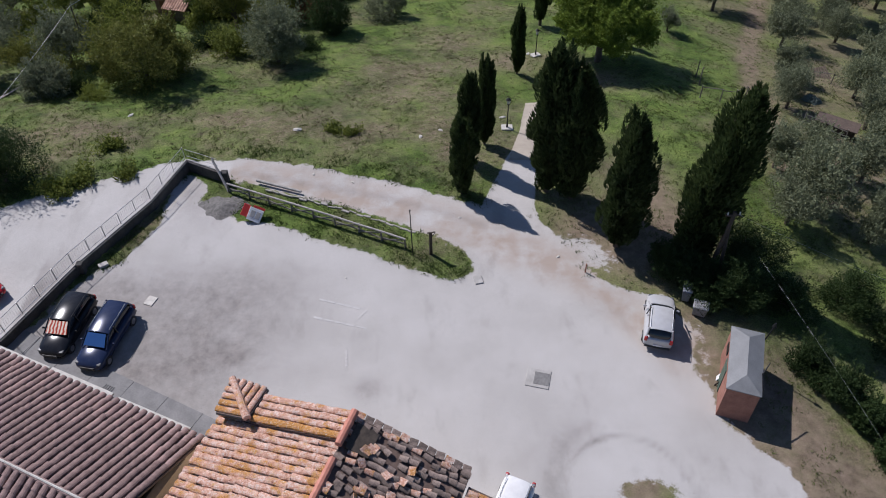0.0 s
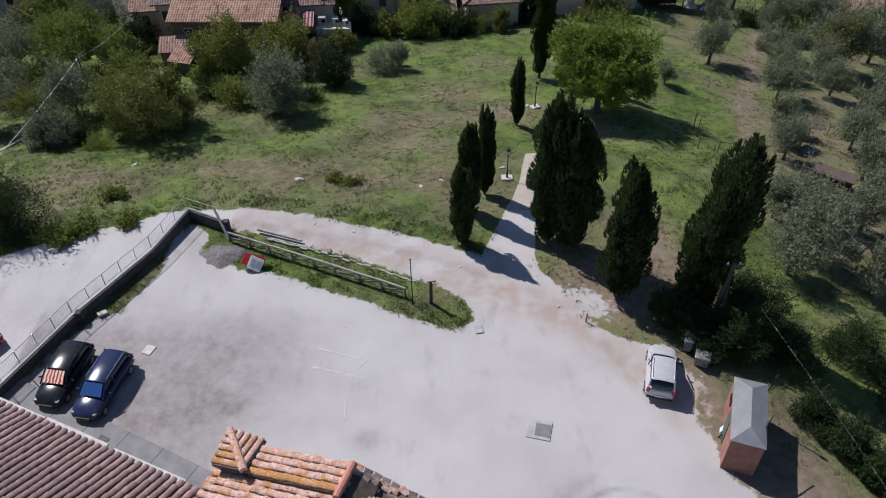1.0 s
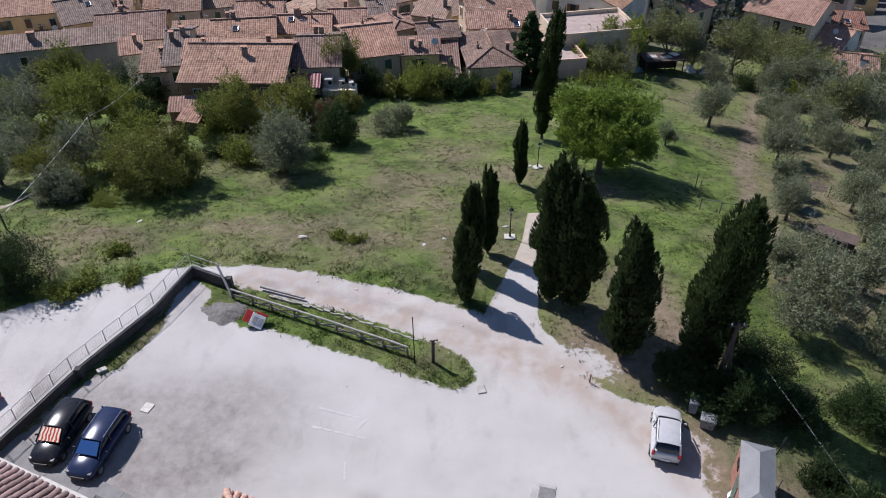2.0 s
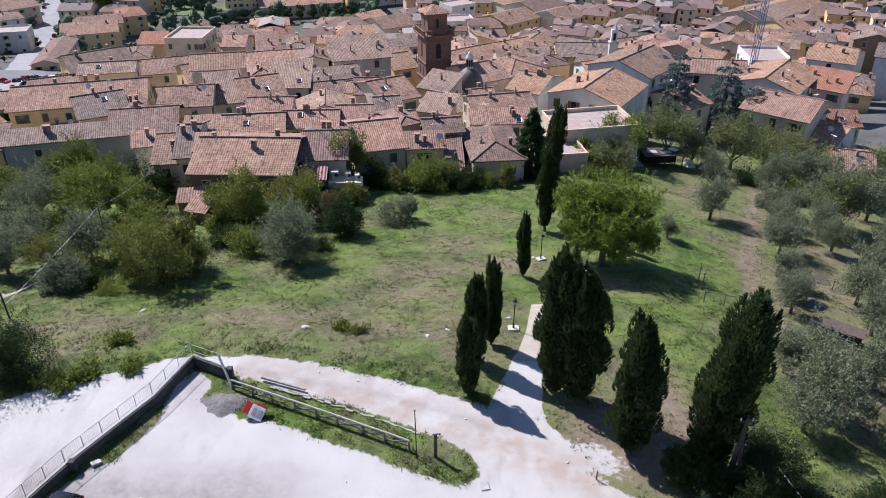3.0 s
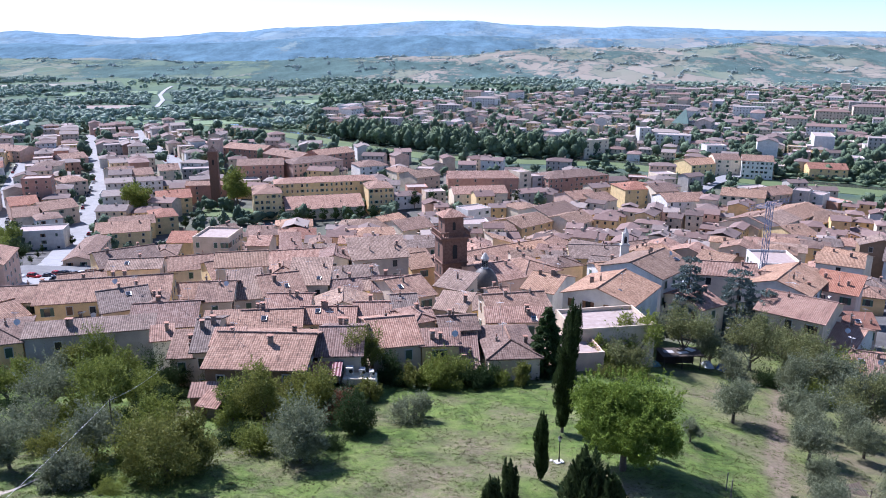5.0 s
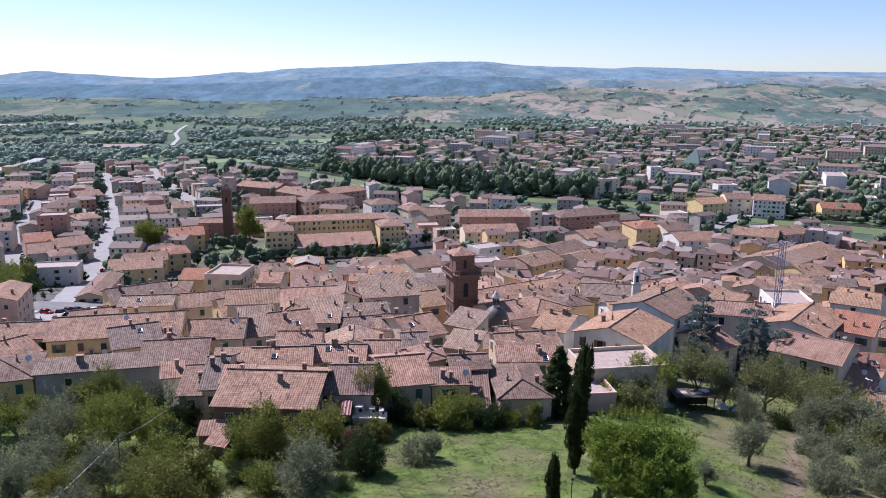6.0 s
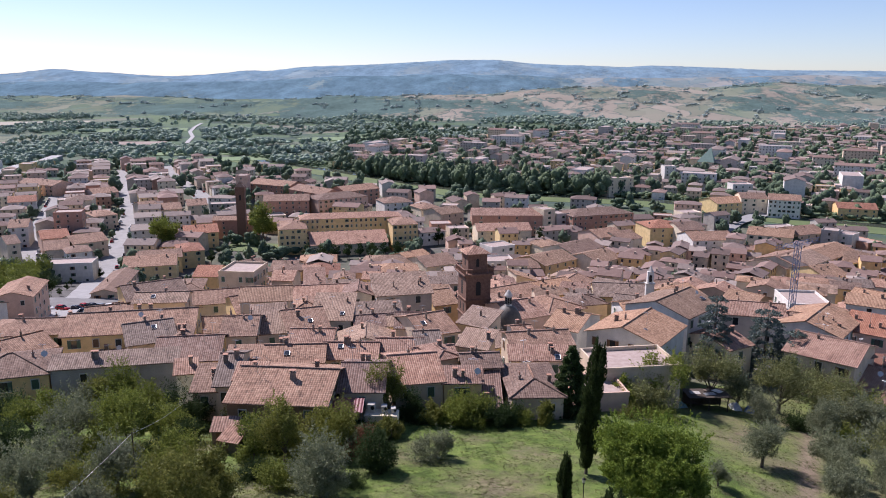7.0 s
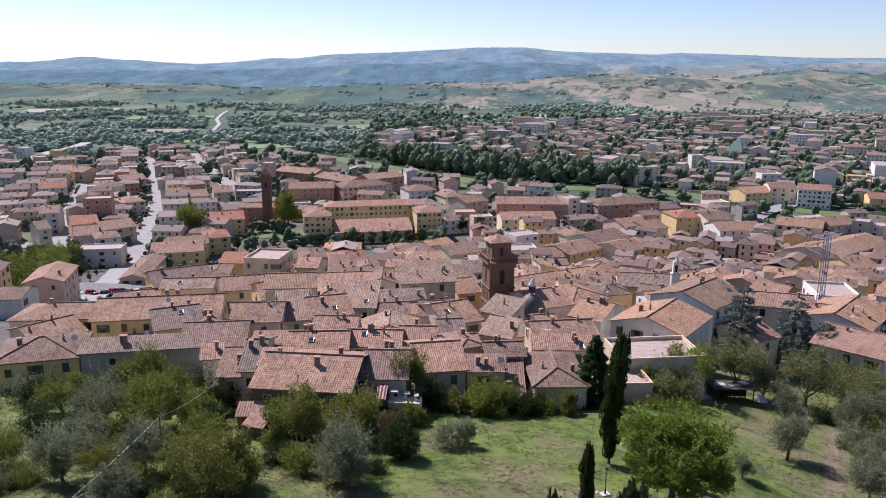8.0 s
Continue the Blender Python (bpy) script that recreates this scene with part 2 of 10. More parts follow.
def edge_distance(x, y, line, closed):
    """The distance of points to a line of corners, and whether they are inside it."""
    best, inside = np.full(np.shape(x), 1e9), np.zeros(np.shape(x), bool)
    pts = list(line) + ([line[0]] if closed else [])
    for (ax, ay), (bx, by) in zip(pts, pts[1:]):
        dx, dy = bx - ax, by - ay
        k = np.clip(((x - ax) * dx + (y - ay) * dy) / (dx * dx + dy * dy), 0, 1)
        best = np.minimum(best, np.hypot(x - ax - k * dx, y - ay - k * dy))
        if closed and ay != by:
            inside ^= ((ay > y) != (by > y)) & (x < (bx - ax) * (y - ay) / (by - ay) + ax)
    return best, inside


def waves(x, y, size, seed=0.0):
    """Cheap smooth unevenness, about -1 to 1."""
    a, b = x / size, y / size
    return (np.sin(a * 2.1 + 1.7 * np.sin(b * 1.3 + seed) + seed) + np.sin(b * 2.4 + 1.3 * np.sin(a * 1.9 - seed) + 2.1 * seed) + np.sin((a + b) * 1.45 + seed * 3.3)) / 3


def height(x, y):
    """The ground's height at points of the plan."""
    x, y = np.asarray(x, float), np.asarray(y, float)
    z = (np.interp(y - 5, PROFILE_Y, PROFILE_Z) + np.interp(y, PROFILE_Y, PROFILE_Z) + np.interp(y + 5, PROFILE_Y, PROFILE_Z)) / 3
    near = smooth01((150 - y) / 60)
    z = z - near * 0.16 * np.clip(x - 19, 0, 60) - near * 0.03 * np.clip(-x - 30, 0, 60)
    # the upper track lies a little above the car park, behind its wall
    edge = np.interp(y, [10, 23.0, 28.4, 33.9, 40.2, 44.7, 60], [-34.4, -28.4, -25.9, -23.7, -20.4, -19.0, -17.0])
    z = z + 0.45 * smooth01((edge - x) / 0.3 + 0.5) * smooth01((47.5 - y) / 2.5)
    field = smooth01((y - 46) / 8) * smooth01((360 - y) / 60)
    z = z + field * (0.28 * waves(x, y, 5.0, 0.7) + 0.10 * waves(x, y, 1.7, 2.0))
    far = smooth01((y - 1150) / 1500)
    z = z + far * (12 + 16 * waves(x, y, 330, 0.3) + 9 * waves(x, y, 150, 1.9) + smooth01((y - 1700) / 1500) * (2 + 50 * smooth01((x / np.maximum(y, 1) - 0.06) / 0.14)))
    return z


def ground_z(x, y):
    return float(height(x, y))


def axis(stops):
    """Grid lines: (from, to, step) stretches."""
    out = [stops[0][0]]
    for a, b, s in stops:
        n = max(1, round((b - a) / s))
        out += [a + (b - a) * (k + 1) / n for k in range(n)]
    return np.array(out)


# ---- the ground: one sheet to the horizon, with gravel, footpath and grass ----
def ground_material():
    m = bpy.data.materials.new("ground_cover")
    nd, lk, bsdf = nodes_of(m)
    nt = m.node_tree
    # grass, green and dry
    green = ramp(nt, tex_noise(nt, 0.55, 6, 0.65), [(0.30, (0.034, 0.055, 0.013)), (0.50, (0.090, 0.137, 0.030)), (0.75, (0.146, 0.196, 0.048))])
    straw = ramp(nt, tex_noise(nt, 1.3, 6, 0.7), [(0.3, (0.085, 0.068, 0.040)), (0.7, (0.215, 0.180, 0.122))])
    dry = calc(nt, "ADD", attribute(nt, "dry"), calc(nt, "MULTIPLY", calc(nt, "SUBTRACT", tex_noise(nt, 0.21, 7, 0.7), 0.5), 3.3), True)
    grass = mixed(nt, green, straw, calc(nt, "MULTIPLY", dry, calc(nt, "MULTIPLY", tex_noise(nt, 2.5, 5, 0.7), 1.5), True))
    grass = mixed(nt, grass, ramp(nt, tex_noise(nt, 9, 4, 0.7), [(0.28, (0.30, 0.30, 0.30)), (0.72, (1.55, 1.55, 1.55))]), 0.95, "MULTIPLY")
    # lush and lean stretches of the meadow
    grass = mixed(nt, grass, ramp(nt, tex_noise(nt, 0.13, 7, 0.72), [(0.36, (0.68, 0.74, 0.70)), (0.48, (1.10, 1.07, 1.10)), (0.60, (1.30, 1.18, 1.32))]), 0.9, "MULTIPLY")
    # bare soil
    soil = ramp(nt, tex_noise(nt, 1.2, 6, 0.65), [(0.3, (0.13, 0.098, 0.070)), (0.7, (0.275, 0.212, 0.155))])
    soil = mixed(nt, soil, ramp(nt, tex_noise(nt, 20, 3, 0.6), [(0.3, (0.8,) * 3), (0.7, (1.15,) * 3)]), 1.0, "MULTIPLY")
    base = mixed(nt, grass, soil, calc(nt, "MULTIPLY", attribute(nt, "soil"), calc(nt, "ADD", 0.35, tex_noise(nt, 0.9, 5, 0.7)), True))
    # pale gravel with wheel-worn and damp patches
    gravel = ramp(nt, tex_noise(nt, 0.16, 8, 0.62), [(0.28, (0.378, 0.361, 0.336)), (0.5, (0.442, 0.424, 0.400)), (0.72, (0.488, 0.471, 0.448))])
    gravel = mixed(nt, gravel, ramp(nt, tex_noise(nt, 28, 3, 0.7), [(0.25, (0.74,) * 3), (0.75, (1.2,) * 3)]), 1.0, "MULTIPLY")
    warm = calc(nt, "MULTIPLY", attribute(nt, "track"), ramp(nt, tex_noise(nt, 0.5, 5, 0.6), [(0.32, (0, 0, 0)), (0.58, (1, 1, 1))]))
    gravel = mixed(nt, gravel, (0.33, 0.265, 0.215), calc(nt, "MULTIPLY", warm, 0.85))
    trodden = calc(nt, "MULTIPLY", attribute(nt, "worn"), calc(nt, "ADD", 0.35, tex_noise(nt, 0.6, 6, 0.7)), True)
    gravel = mixed(nt, gravel, ramp(nt, tex_noise(nt, 1.4, 6, 0.7), [(0.3, (0.155, 0.142, 0.132)), (0.7, (0.30, 0.275, 0.255))]), trodden)
    flecks = ramp(nt, tex_noise(nt, 5.5, 5, 0.75), [(0.30, (0.80, 0.79, 0.78)), (0.42, (1, 1, 1)), (0.64, (1, 1, 1)), (0.76, (1.10, 1.10, 1.10))])
    gravel = mixed(nt, gravel, flecks, 0.85, "MULTIPLY")
    damp = ramp(nt, tex_noise(nt, 0.42, 7, 0.66, stretch=(1.0, 0.45, 1.0)), [(0.30, (0.84, 0.835, 0.825)), (0.44, (1, 1, 1)), (0.58, (1, 1, 1)), (0.72, (0.86, 0.85, 0.84))])
    gravel = mixed(nt, gravel, damp, 1.0, "MULTIPLY")
    rim = calc(nt, "ADD", attribute(nt, "gravel"), calc(nt, "MULTIPLY", calc(nt, "SUBTRACT", tex_noise(nt, 1.8, 6, 0.75), 0.5), 1.1))
    near = mixed(nt, base, gravel, ramp(nt, rim, [(0.42, (0, 0, 0)), (0.58, (1, 1, 1))]))
    # the town's paving, and the fields and woods of the plain and the hills
    paving = ramp(nt, tex_noise(nt, 0.15, 5), [(0.3, (0.075, 0.072, 0.068)), (0.7, (0.15, 0.144, 0.134))])
    near = mixed(nt, near, paving, attribute(nt, "town"))
    vor = nd.new("ShaderNodeTexVoronoi")
    vor.inputs["Scale"].default_value = 0.0062
    warp = nd.new("ShaderNodeMapping")
    warp.inputs["Rotation"].default_value, warp.inputs["Scale"].default_value = (0, 0, 0.5), (1.0, 0.55, 0.0)
    lk.new(nd.new("ShaderNodeTexCoord").outputs["Object"], warp.inputs["Vector"])
    lk.new(warp.outputs["Vector"], vor.inputs["Vector"])
    sep = nd.new("ShaderNodeSeparateColor")
    lk.new(vor.outputs["Color"], sep.inputs[0])
    # field and wood tones carry a blue-green tint painted for distance haze
    fields = ramp(nt, calc(nt, "ADD", calc(nt, "MULTIPLY", sep.outputs[0], 0.9), calc(nt, "MULTIPLY", attribute(nt, "bare"), 0.3)), [(0.0, (0.055, 0.088, 0.070)), (0.30, (0.078, 0.125, 0.074)), (0.5, (0.105, 0.155, 0.084)), (0.66, (0.185, 0.185, 0.140)), (0.82, (0.085, 0.125, 0.085)), (1.0, (0.235, 0.215, 0.18))])
    stripes = nd.new("ShaderNodeTexWave")
    stripes.inputs["Scale"].default_value, stripes.inputs["Distortion"].default_value = 0.09, 1.0
    lk.new(nd.new("ShaderNodeTexCoord").outputs["Object"], stripes.inputs["Vector"])
    fields = mixed(nt, fields, mixed(nt, (0.8, 0.8, 0.8), (1.1, 1.1, 1.1), stripes.outputs["Fac"]), 0.6, "MULTIPLY")
    scrub = ramp(nt, tex_noise(nt, 0.011, 6, 0.7), [(0.50, (0, 0, 0)), (0.56, (1, 1, 1))])
    fields = mixed(nt, fields, (0.055, 0.085, 0.070), calc(nt, "MULTIPLY", scrub, 0.9))
    lk.new(mixed(nt, near, fields, attribute(nt, "plain")), bsdf.inputs["Base Color"])
    bsdf.inputs["Roughness"].default_value, bsdf.inputs["Specular IOR Level"].default_value = 0.95, 0.15
    bumped(nt, bsdf, calc(nt, "MULTIPLY", calc(nt, "ADD", tex_noise(nt, 3.5, 6, 0.75), calc(nt, "MULTIPLY", tex_noise(nt, 24, 3, 0.7), 0.3)), calc(nt, "SUBTRACT", 1.0, calc(nt, "MULTIPLY", attribute(nt, "gravel"), 0.75), True)), 0.55, 0.12)
    return m


GROUND = ground_material()
gx = axis([(-3600, -1000, 200), (-1000, -200, 40), (-200, -60, 6), (-60, -34, 0.8), (-34, 24, 0.28), (24, 60, 0.8), (60, 200, 6), (200, 1000, 40), (1000, 3600, 200)])
gy = axis([(-200, 0, 40), (0, 14, 1), (14, 62, 0.28), (62, 112, 0.7), (112, 360, 7), (360, 1200, 20), (1200, 3900, 45)])
XX, YY = np.meshgrid(gx, gy)
ZZ = height(XX, YY)
lot_d, lot_in = edge_distance(XX, YY, LOT, True)
lot_s = np.where(lot_in, lot_d, -lot_d) + 0.22 * waves(XX, YY, 0.9, 0.4) + 0.12 * waves(XX, YY, 0.33, 1.3)
FOOTPATH = ((4.3, 37.0), (4.7, 40.5), (5.6, 43.6), (6.2, 46.7), (6.9, 50.0), (7.9, 56.0))
path_d, _ = edge_distance(XX, YY, FOOTPATH, False)
path_half = np.interp(YY, [37, 40.5, 43.6, 46.7, 48.5, 70], [2.6, 1.75, 1.45, 0.95, 0.0, 0.0])
ROWS, COLS = XX.shape


def attr_of(me, name, values):
    me.attributes.new(name, "FLOAT", "POINT").data.foreach_set("value", np.ascontiguousarray(values, dtype=np.float32).ravel())


# what lies where
mask = {
    "gravel": np.clip(np.maximum(0.5 + lot_s * 1.1, (0.5 + (path_half - path_d) * 1.6) * (YY > 37) * (YY < 48.4)), 0, 1) - 0.85 * np.exp(-((XX - 10.3) / 2.0) ** 2 - ((YY - 18.3) / 0.95) ** 2),
    "dry": np.clip(0.28 - 0.18 * smooth01((YY - 60) / 40) + 0.45 * waves(XX, YY, 6.5, 1.1) + 0.3 * np.exp(-((YY - 50) / 3.0) ** 2) * (XX < 2), 0, 1),
    "soil": np.clip(1.3 * np.exp(-((XX - 9.3) / 2.4) ** 2 - ((YY - 18.6) / 1.3) ** 2) + 1.5 * np.exp(-((XX - 11.5) / 4.5) ** 2 - ((YY - 37) / 3.2) ** 2) + 1.1 * np.exp(-((XX - 14.5) / 2.6) ** 2 - ((YY - 61) / 2.2) ** 2)
                    + np.exp(-((XX - 17.5) / 2.6) ** 2 - ((YY - 22) / 5.0) ** 2) + 1.3 * np.exp(-((XX - np.interp(YY, [44, 64, 70, 80.5, 95, 104, 112], [26.5, 30.5, 32, 36.5, 42.5, 46.5, 48])) / 1.0) ** 2) * (YY > 44) * (YY < 112)
                    + 0.9 * np.exp(-((XX - 6.8) / 2.2) ** 2 - ((YY - 66) / 3.0) ** 2) + 1.1 * np.exp(-((XX - 14) / 2.0) ** 2 - ((YY - 42) / 4.0) ** 2)
                    + 0.55 * smooth01((XX - 27) / 6) * (0.5 + 0.5 * waves(XX, YY, 4.0, 2.2)), 0, 1) * smooth01((150 - YY) / 40),
    "track": np.clip(1.2 - np.abs(YY - np.interp(XX, [-30, -15, -4, 2, 9, 13], [39, 44, 40.5, 37.5, 33.5, 28])) / 2.6, 0, 1) * (XX > -16),
    "town": smooth01((YY - 103 - 24 * smooth01((XX - 11) / 4)) / 5) * smooth01((430 + 0.12 * XX - YY) / 25),
    "plain": smooth01((YY - 405 - 0.12 * XX) / 40),
}
bank_y = np.interp(XX, [-330, -173, -80, -27, 40, 112, 160, 225, 300, 420], [900, 765, 672, 630, 612, 600, 560, 512, 470, 400])
limit_y = np.interp(XX, [-220, -60, 100, 400, 800, 1100], [1000, 1150, 1300, 1470, 1570, 1470])
newer = smooth01((YY - bank_y - 40) / 20) * smooth01((limit_y - YY) / 40) * smooth01((XX + 200) / 30)
lower = smooth01((bank_y - 30 - YY) / 20) * smooth01((XX + 0.55 * YY) / 40) * smooth01((800 - YY) / 40)
gardens = 0.5 + 0.5 * waves(XX, YY, 14, 0.8)
mask["plain"] = mask["plain"] * (1 - np.clip(newer + lower, 0, 1))
mask["town"] = np.clip(mask["town"] + (newer + lower) * smooth01((YY - 380) / 30), 0, 1) * (1 - 0.45 * gardens * smooth01((YY - 320) / 60))


def blot(cx, cy, rx, ry, turn=0.0):
    """A soft oval, 1 at its middle."""
    c, s = math.cos(math.radians(turn)), math.sin(math.radians(turn))
    u, v = (XX - cx) * c + (YY - cy) * s, (YY - cy) * c - (XX - cx) * s
    return np.exp(-(u / rx) ** 2 - (v / ry) ** 2)


ring = np.hypot((XX - 9.3) / 1.0, (YY - 18.6) / 0.95)
mask["worn"] = np.clip(0.85 * smooth01((-6.0 - XX + 0.25 * (YY - 27)) / 9) * smooth01((36.5 - YY) / 5) * (XX > -26) + 0.5 * blot(-16, 26.8, 2.5, 0.9) + 0.7 * blot(-12.6, 27.3, 1.0, 0.7) + 0.65 * blot(-4.4, 24.7, 0.9, 0.9)
                       + 0.8 * np.exp(-((ring - 3.1) / 0.16) ** 2) * (YY > 19.0) * smooth01((XX - 5.6) / 1.5) * (0.6 + 0.4 * waves(XX, YY, 1.3)) + 0.35 * np.exp(-((ring - 3.9) / 0.6) ** 2) * smooth01((9.0 - XX) / 2) + 0.25 * blot(6.5, 21.5, 2.5, 1.2, 40)
                       + 0.5 * blot(-17.5, 41.0, 1.6, 3.0, 20) + 0.9 * np.exp(-((YY - np.interp(XX, [-19, -15, -4, 2, 9], [43.6, 44.2, 41.2, 38.6, 34.8])) / 0.45) ** 2) * (XX > -18) * (XX < 3) * 0.45, 0, 1)
mask["gravel"] = mask["gravel"] + 0.55 * blot(9.4, 35.0, 2.8, 1.5, -38) + 0.42 * blot(15.0, 28.6, 1.5, 2.2) + 0.35 * blot(14.9, 25.0, 0.9, 2.5, -12) + 0.3 * blot(9.8, 36.2, 2.5, 1.6, -30)
mask["bare"] = smooth01((XX / np.maximum(YY, 1) + 0.05) / 0.25) * smooth01((YY - 1250) / 300)
mask["soil"] = np.clip(mask["soil"] + blot(18.6, 21.0, 2.2, 3.2, 10) + blot(21.0, 18.6, 3.0, 1.6) + 0.8 * blot(31, 48, 2.5, 12, -20) + 0.5 * blot(15.5, 41, 2.5, 5) + 0.35 * blot(42, 66, 5, 14, -10) + 0.9 * blot(14.2, 28.4, 1.2, 1.8) + 0.9 * blot(15.2, 25.5, 1.3, 3.4, -12), 0, 1)
mask["dry"] = np.clip(mask["dry"] + 0.5 * blot(20, 21, 3, 6) + 0.12 * smooth01((XX - 25) / 6) * (YY < 110) + 0.5 * blot(12, 39, 5, 4) + 0.75 * blot(-12, 51.5, 5.5, 1.5, -4) + 0.6 * blot(-4, 57, 4.5, 2.2) + 0.6 * blot(-20, 53, 3, 1.3) + 0.8 * blot(-9.5, 53.8, 2.2, 1.3, 10) + 0.6 * blot(-2.5, 49.5, 4.5, 0.7, -12) + 0.7 * blot(-3, 62, 3.5, 1.8, 15) + 0.6 * blot(1, 46.5, 2.2, 1.0, -25) + 0.35 * blot(1, 62, 8, 12) - 0.8 * blot(22, 72, 7, 17, -12), 0, 1)


def sheet(name, face_ok, label, category):
    """The faces of the ground grid that belong to one piece of the setting."""
    ids = np.arange(ROWS * COLS).reshape(ROWS, COLS)
    quads = np.stack([ids[:-1, :-1], ids[:-1, 1:], ids[1:, 1:], ids[1:, :-1]], -1)[face_ok]
    used, inv = np.unique(quads, return_inverse=True)
    pos = np.stack([XX.ravel()[used], YY.ravel()[used], ZZ.ravel()[used]], -1)
    ob = mesh_object(name, pos.tolist(), inv.reshape(-1, 4).tolist(), GROUND, smooth=True)
    for key, values in mask.items():
        attr_of(ob.data, key, values.ravel()[used])
    return tagged(ob, label, category, kind="structure")


def on_faces(v):
    return v[:-1, :-1] & v[1:, 1:] if v.dtype == bool else (v[:-1, :-1] + v[1:, 1:] + v[1:, :-1] + v[:-1, 1:]) / 4


gravel_faces = on_faces(lot_s) > 0
sheet("car_park", gravel_faces, "pale dusty gravel car park and track", "car park")
sheet("ground", ~gravel_faces, "green and straw-coloured grass slope running down to the town and plain", "ground")

# the paved footpath, a thin slab on the grass
CREAM_PAVING = plain("cream_paving", (0.30, 0.258, 0.205), (0.41, 0.36, 0.288), 1.2, 0.9, fine=10)
pv, pf = [], []
for k in range(50):
    y = 45.6 + 9.8 * k / 49
    cx, half = float(np.interp(y, [p[1] for p in FOOTPATH], [p[0] for p in FOOTPATH])), float(np.interp(y, [45, 47, 50, 56], [0.95, 0.85, 0.62, 0.5]))
    half += 0.04 * math.sin(k * 2.1)
    pv += [(cx - half, y, ground_z(cx - half, y) - 0.05), (cx - half, y, ground_z(cx - half, y) + 0.045), (cx + half, y, ground_z(cx + half, y) + 0.045), (cx + half, y, ground_z(cx + half, y) - 0.05)]
    if k:
        n = 4 * (k - 1)
        pf += [(n + i, n + i + 1, n + i + 5, n + i + 4) for i in range(3)]
tagged(mesh_object("footpath", pv, pf, CREAM_PAVING), "narrow pale paved footpath through the grass", "footpath", kind="structure")

# ---- far hills, blue with distance ----
def hill_material(name, wood, field, tan, glow):
    """Woods, hedges and a patchwork of fields, painted pale, blue and glowing for haze; what grows where comes from the
    mesh.
    """
    m = bpy.data.materials.new(name)
    nd, lk, bsdf = nodes_of(m)
    nt = m.node_tree
    mp = nd.new("ShaderNodeMapping")
    mp.inputs["Scale"].default_value, mp.inputs["Rotation"].default_value = (1.0, 0.42, 1.6), (0, 0, 0.3)
    bend = nd.new("ShaderNodeTexNoise")
    bend.inputs["Scale"].default_value, bend.inputs["Detail"].default_value = 0.006, 4.0
    lk.new(nd.new("ShaderNodeTexCoord").outputs["Object"], bend.inputs["Vector"])
    bent = nd.new("ShaderNodeVectorMath")
    bent.operation = "MULTIPLY_ADD"
    lk.new(bend.outputs["Color"], bent.inputs[0])
    bent.inputs[1].default_value = (170, 170, 60)
    lk.new(nd.new("ShaderNodeTexCoord").outputs["Object"], bent.inputs[2])
    lk.new(bent.outputs["Vector"], mp.inputs["Vector"])
    vor, edge = nd.new("ShaderNodeTexVoronoi"), nd.new("ShaderNodeTexVoronoi")
    edge.feature = "DISTANCE_TO_EDGE"
    for v in (vor, edge):
        v.inputs["Scale"].default_value = 0.015
        lk.new(mp.outputs["Vector"], v.inputs["Vector"])
    sep = nd.new("ShaderNodeSeparateColor")
    lk.new(vor.outputs["Color"], sep.inputs[0])
    pick = calc(nt, "ADD", calc(nt, "MULTIPLY", sep.outputs[0], 0.42), calc(nt, "MULTIPLY", attribute(nt, "tan"), 0.55))
    pick = calc(nt, "ADD", pick, calc(nt, "MULTIPLY", calc(nt, "SUBTRACT", tex_noise(nt, 0.02, 5, 0.7), 0.5), 0.25))
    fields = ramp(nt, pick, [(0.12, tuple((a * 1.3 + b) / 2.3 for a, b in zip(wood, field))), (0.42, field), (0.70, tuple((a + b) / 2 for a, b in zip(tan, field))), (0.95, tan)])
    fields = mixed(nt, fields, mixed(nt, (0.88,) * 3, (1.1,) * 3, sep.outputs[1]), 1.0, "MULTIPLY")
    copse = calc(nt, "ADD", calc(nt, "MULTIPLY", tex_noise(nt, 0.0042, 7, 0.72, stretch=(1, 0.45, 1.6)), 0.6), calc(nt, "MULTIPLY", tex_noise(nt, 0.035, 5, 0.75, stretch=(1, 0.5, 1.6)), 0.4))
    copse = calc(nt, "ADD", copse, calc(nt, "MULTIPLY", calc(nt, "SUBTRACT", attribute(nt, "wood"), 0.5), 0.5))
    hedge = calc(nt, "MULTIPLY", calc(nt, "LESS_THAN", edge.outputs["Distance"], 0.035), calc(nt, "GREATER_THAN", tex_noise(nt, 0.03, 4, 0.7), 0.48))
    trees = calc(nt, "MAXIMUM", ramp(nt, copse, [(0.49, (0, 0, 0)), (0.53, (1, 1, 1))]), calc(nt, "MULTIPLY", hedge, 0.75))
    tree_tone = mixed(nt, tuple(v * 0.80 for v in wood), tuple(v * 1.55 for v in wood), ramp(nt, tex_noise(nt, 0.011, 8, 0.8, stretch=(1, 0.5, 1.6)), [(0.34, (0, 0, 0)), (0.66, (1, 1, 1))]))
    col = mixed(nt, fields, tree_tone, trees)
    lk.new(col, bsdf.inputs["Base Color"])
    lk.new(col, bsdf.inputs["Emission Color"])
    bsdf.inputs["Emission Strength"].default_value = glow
    bsdf.inputs["Roughness"].default_value, bsdf.inputs["Specular IOR Level"].default_value = 1.0, 0.0
    bumped(nt, bsdf, calc(nt, "MULTIPLY", trees, calc(nt, "ADD", 0.5, tex_noise(nt, 0.06, 5, 0.8))), 0.5, 14.0)
    return m


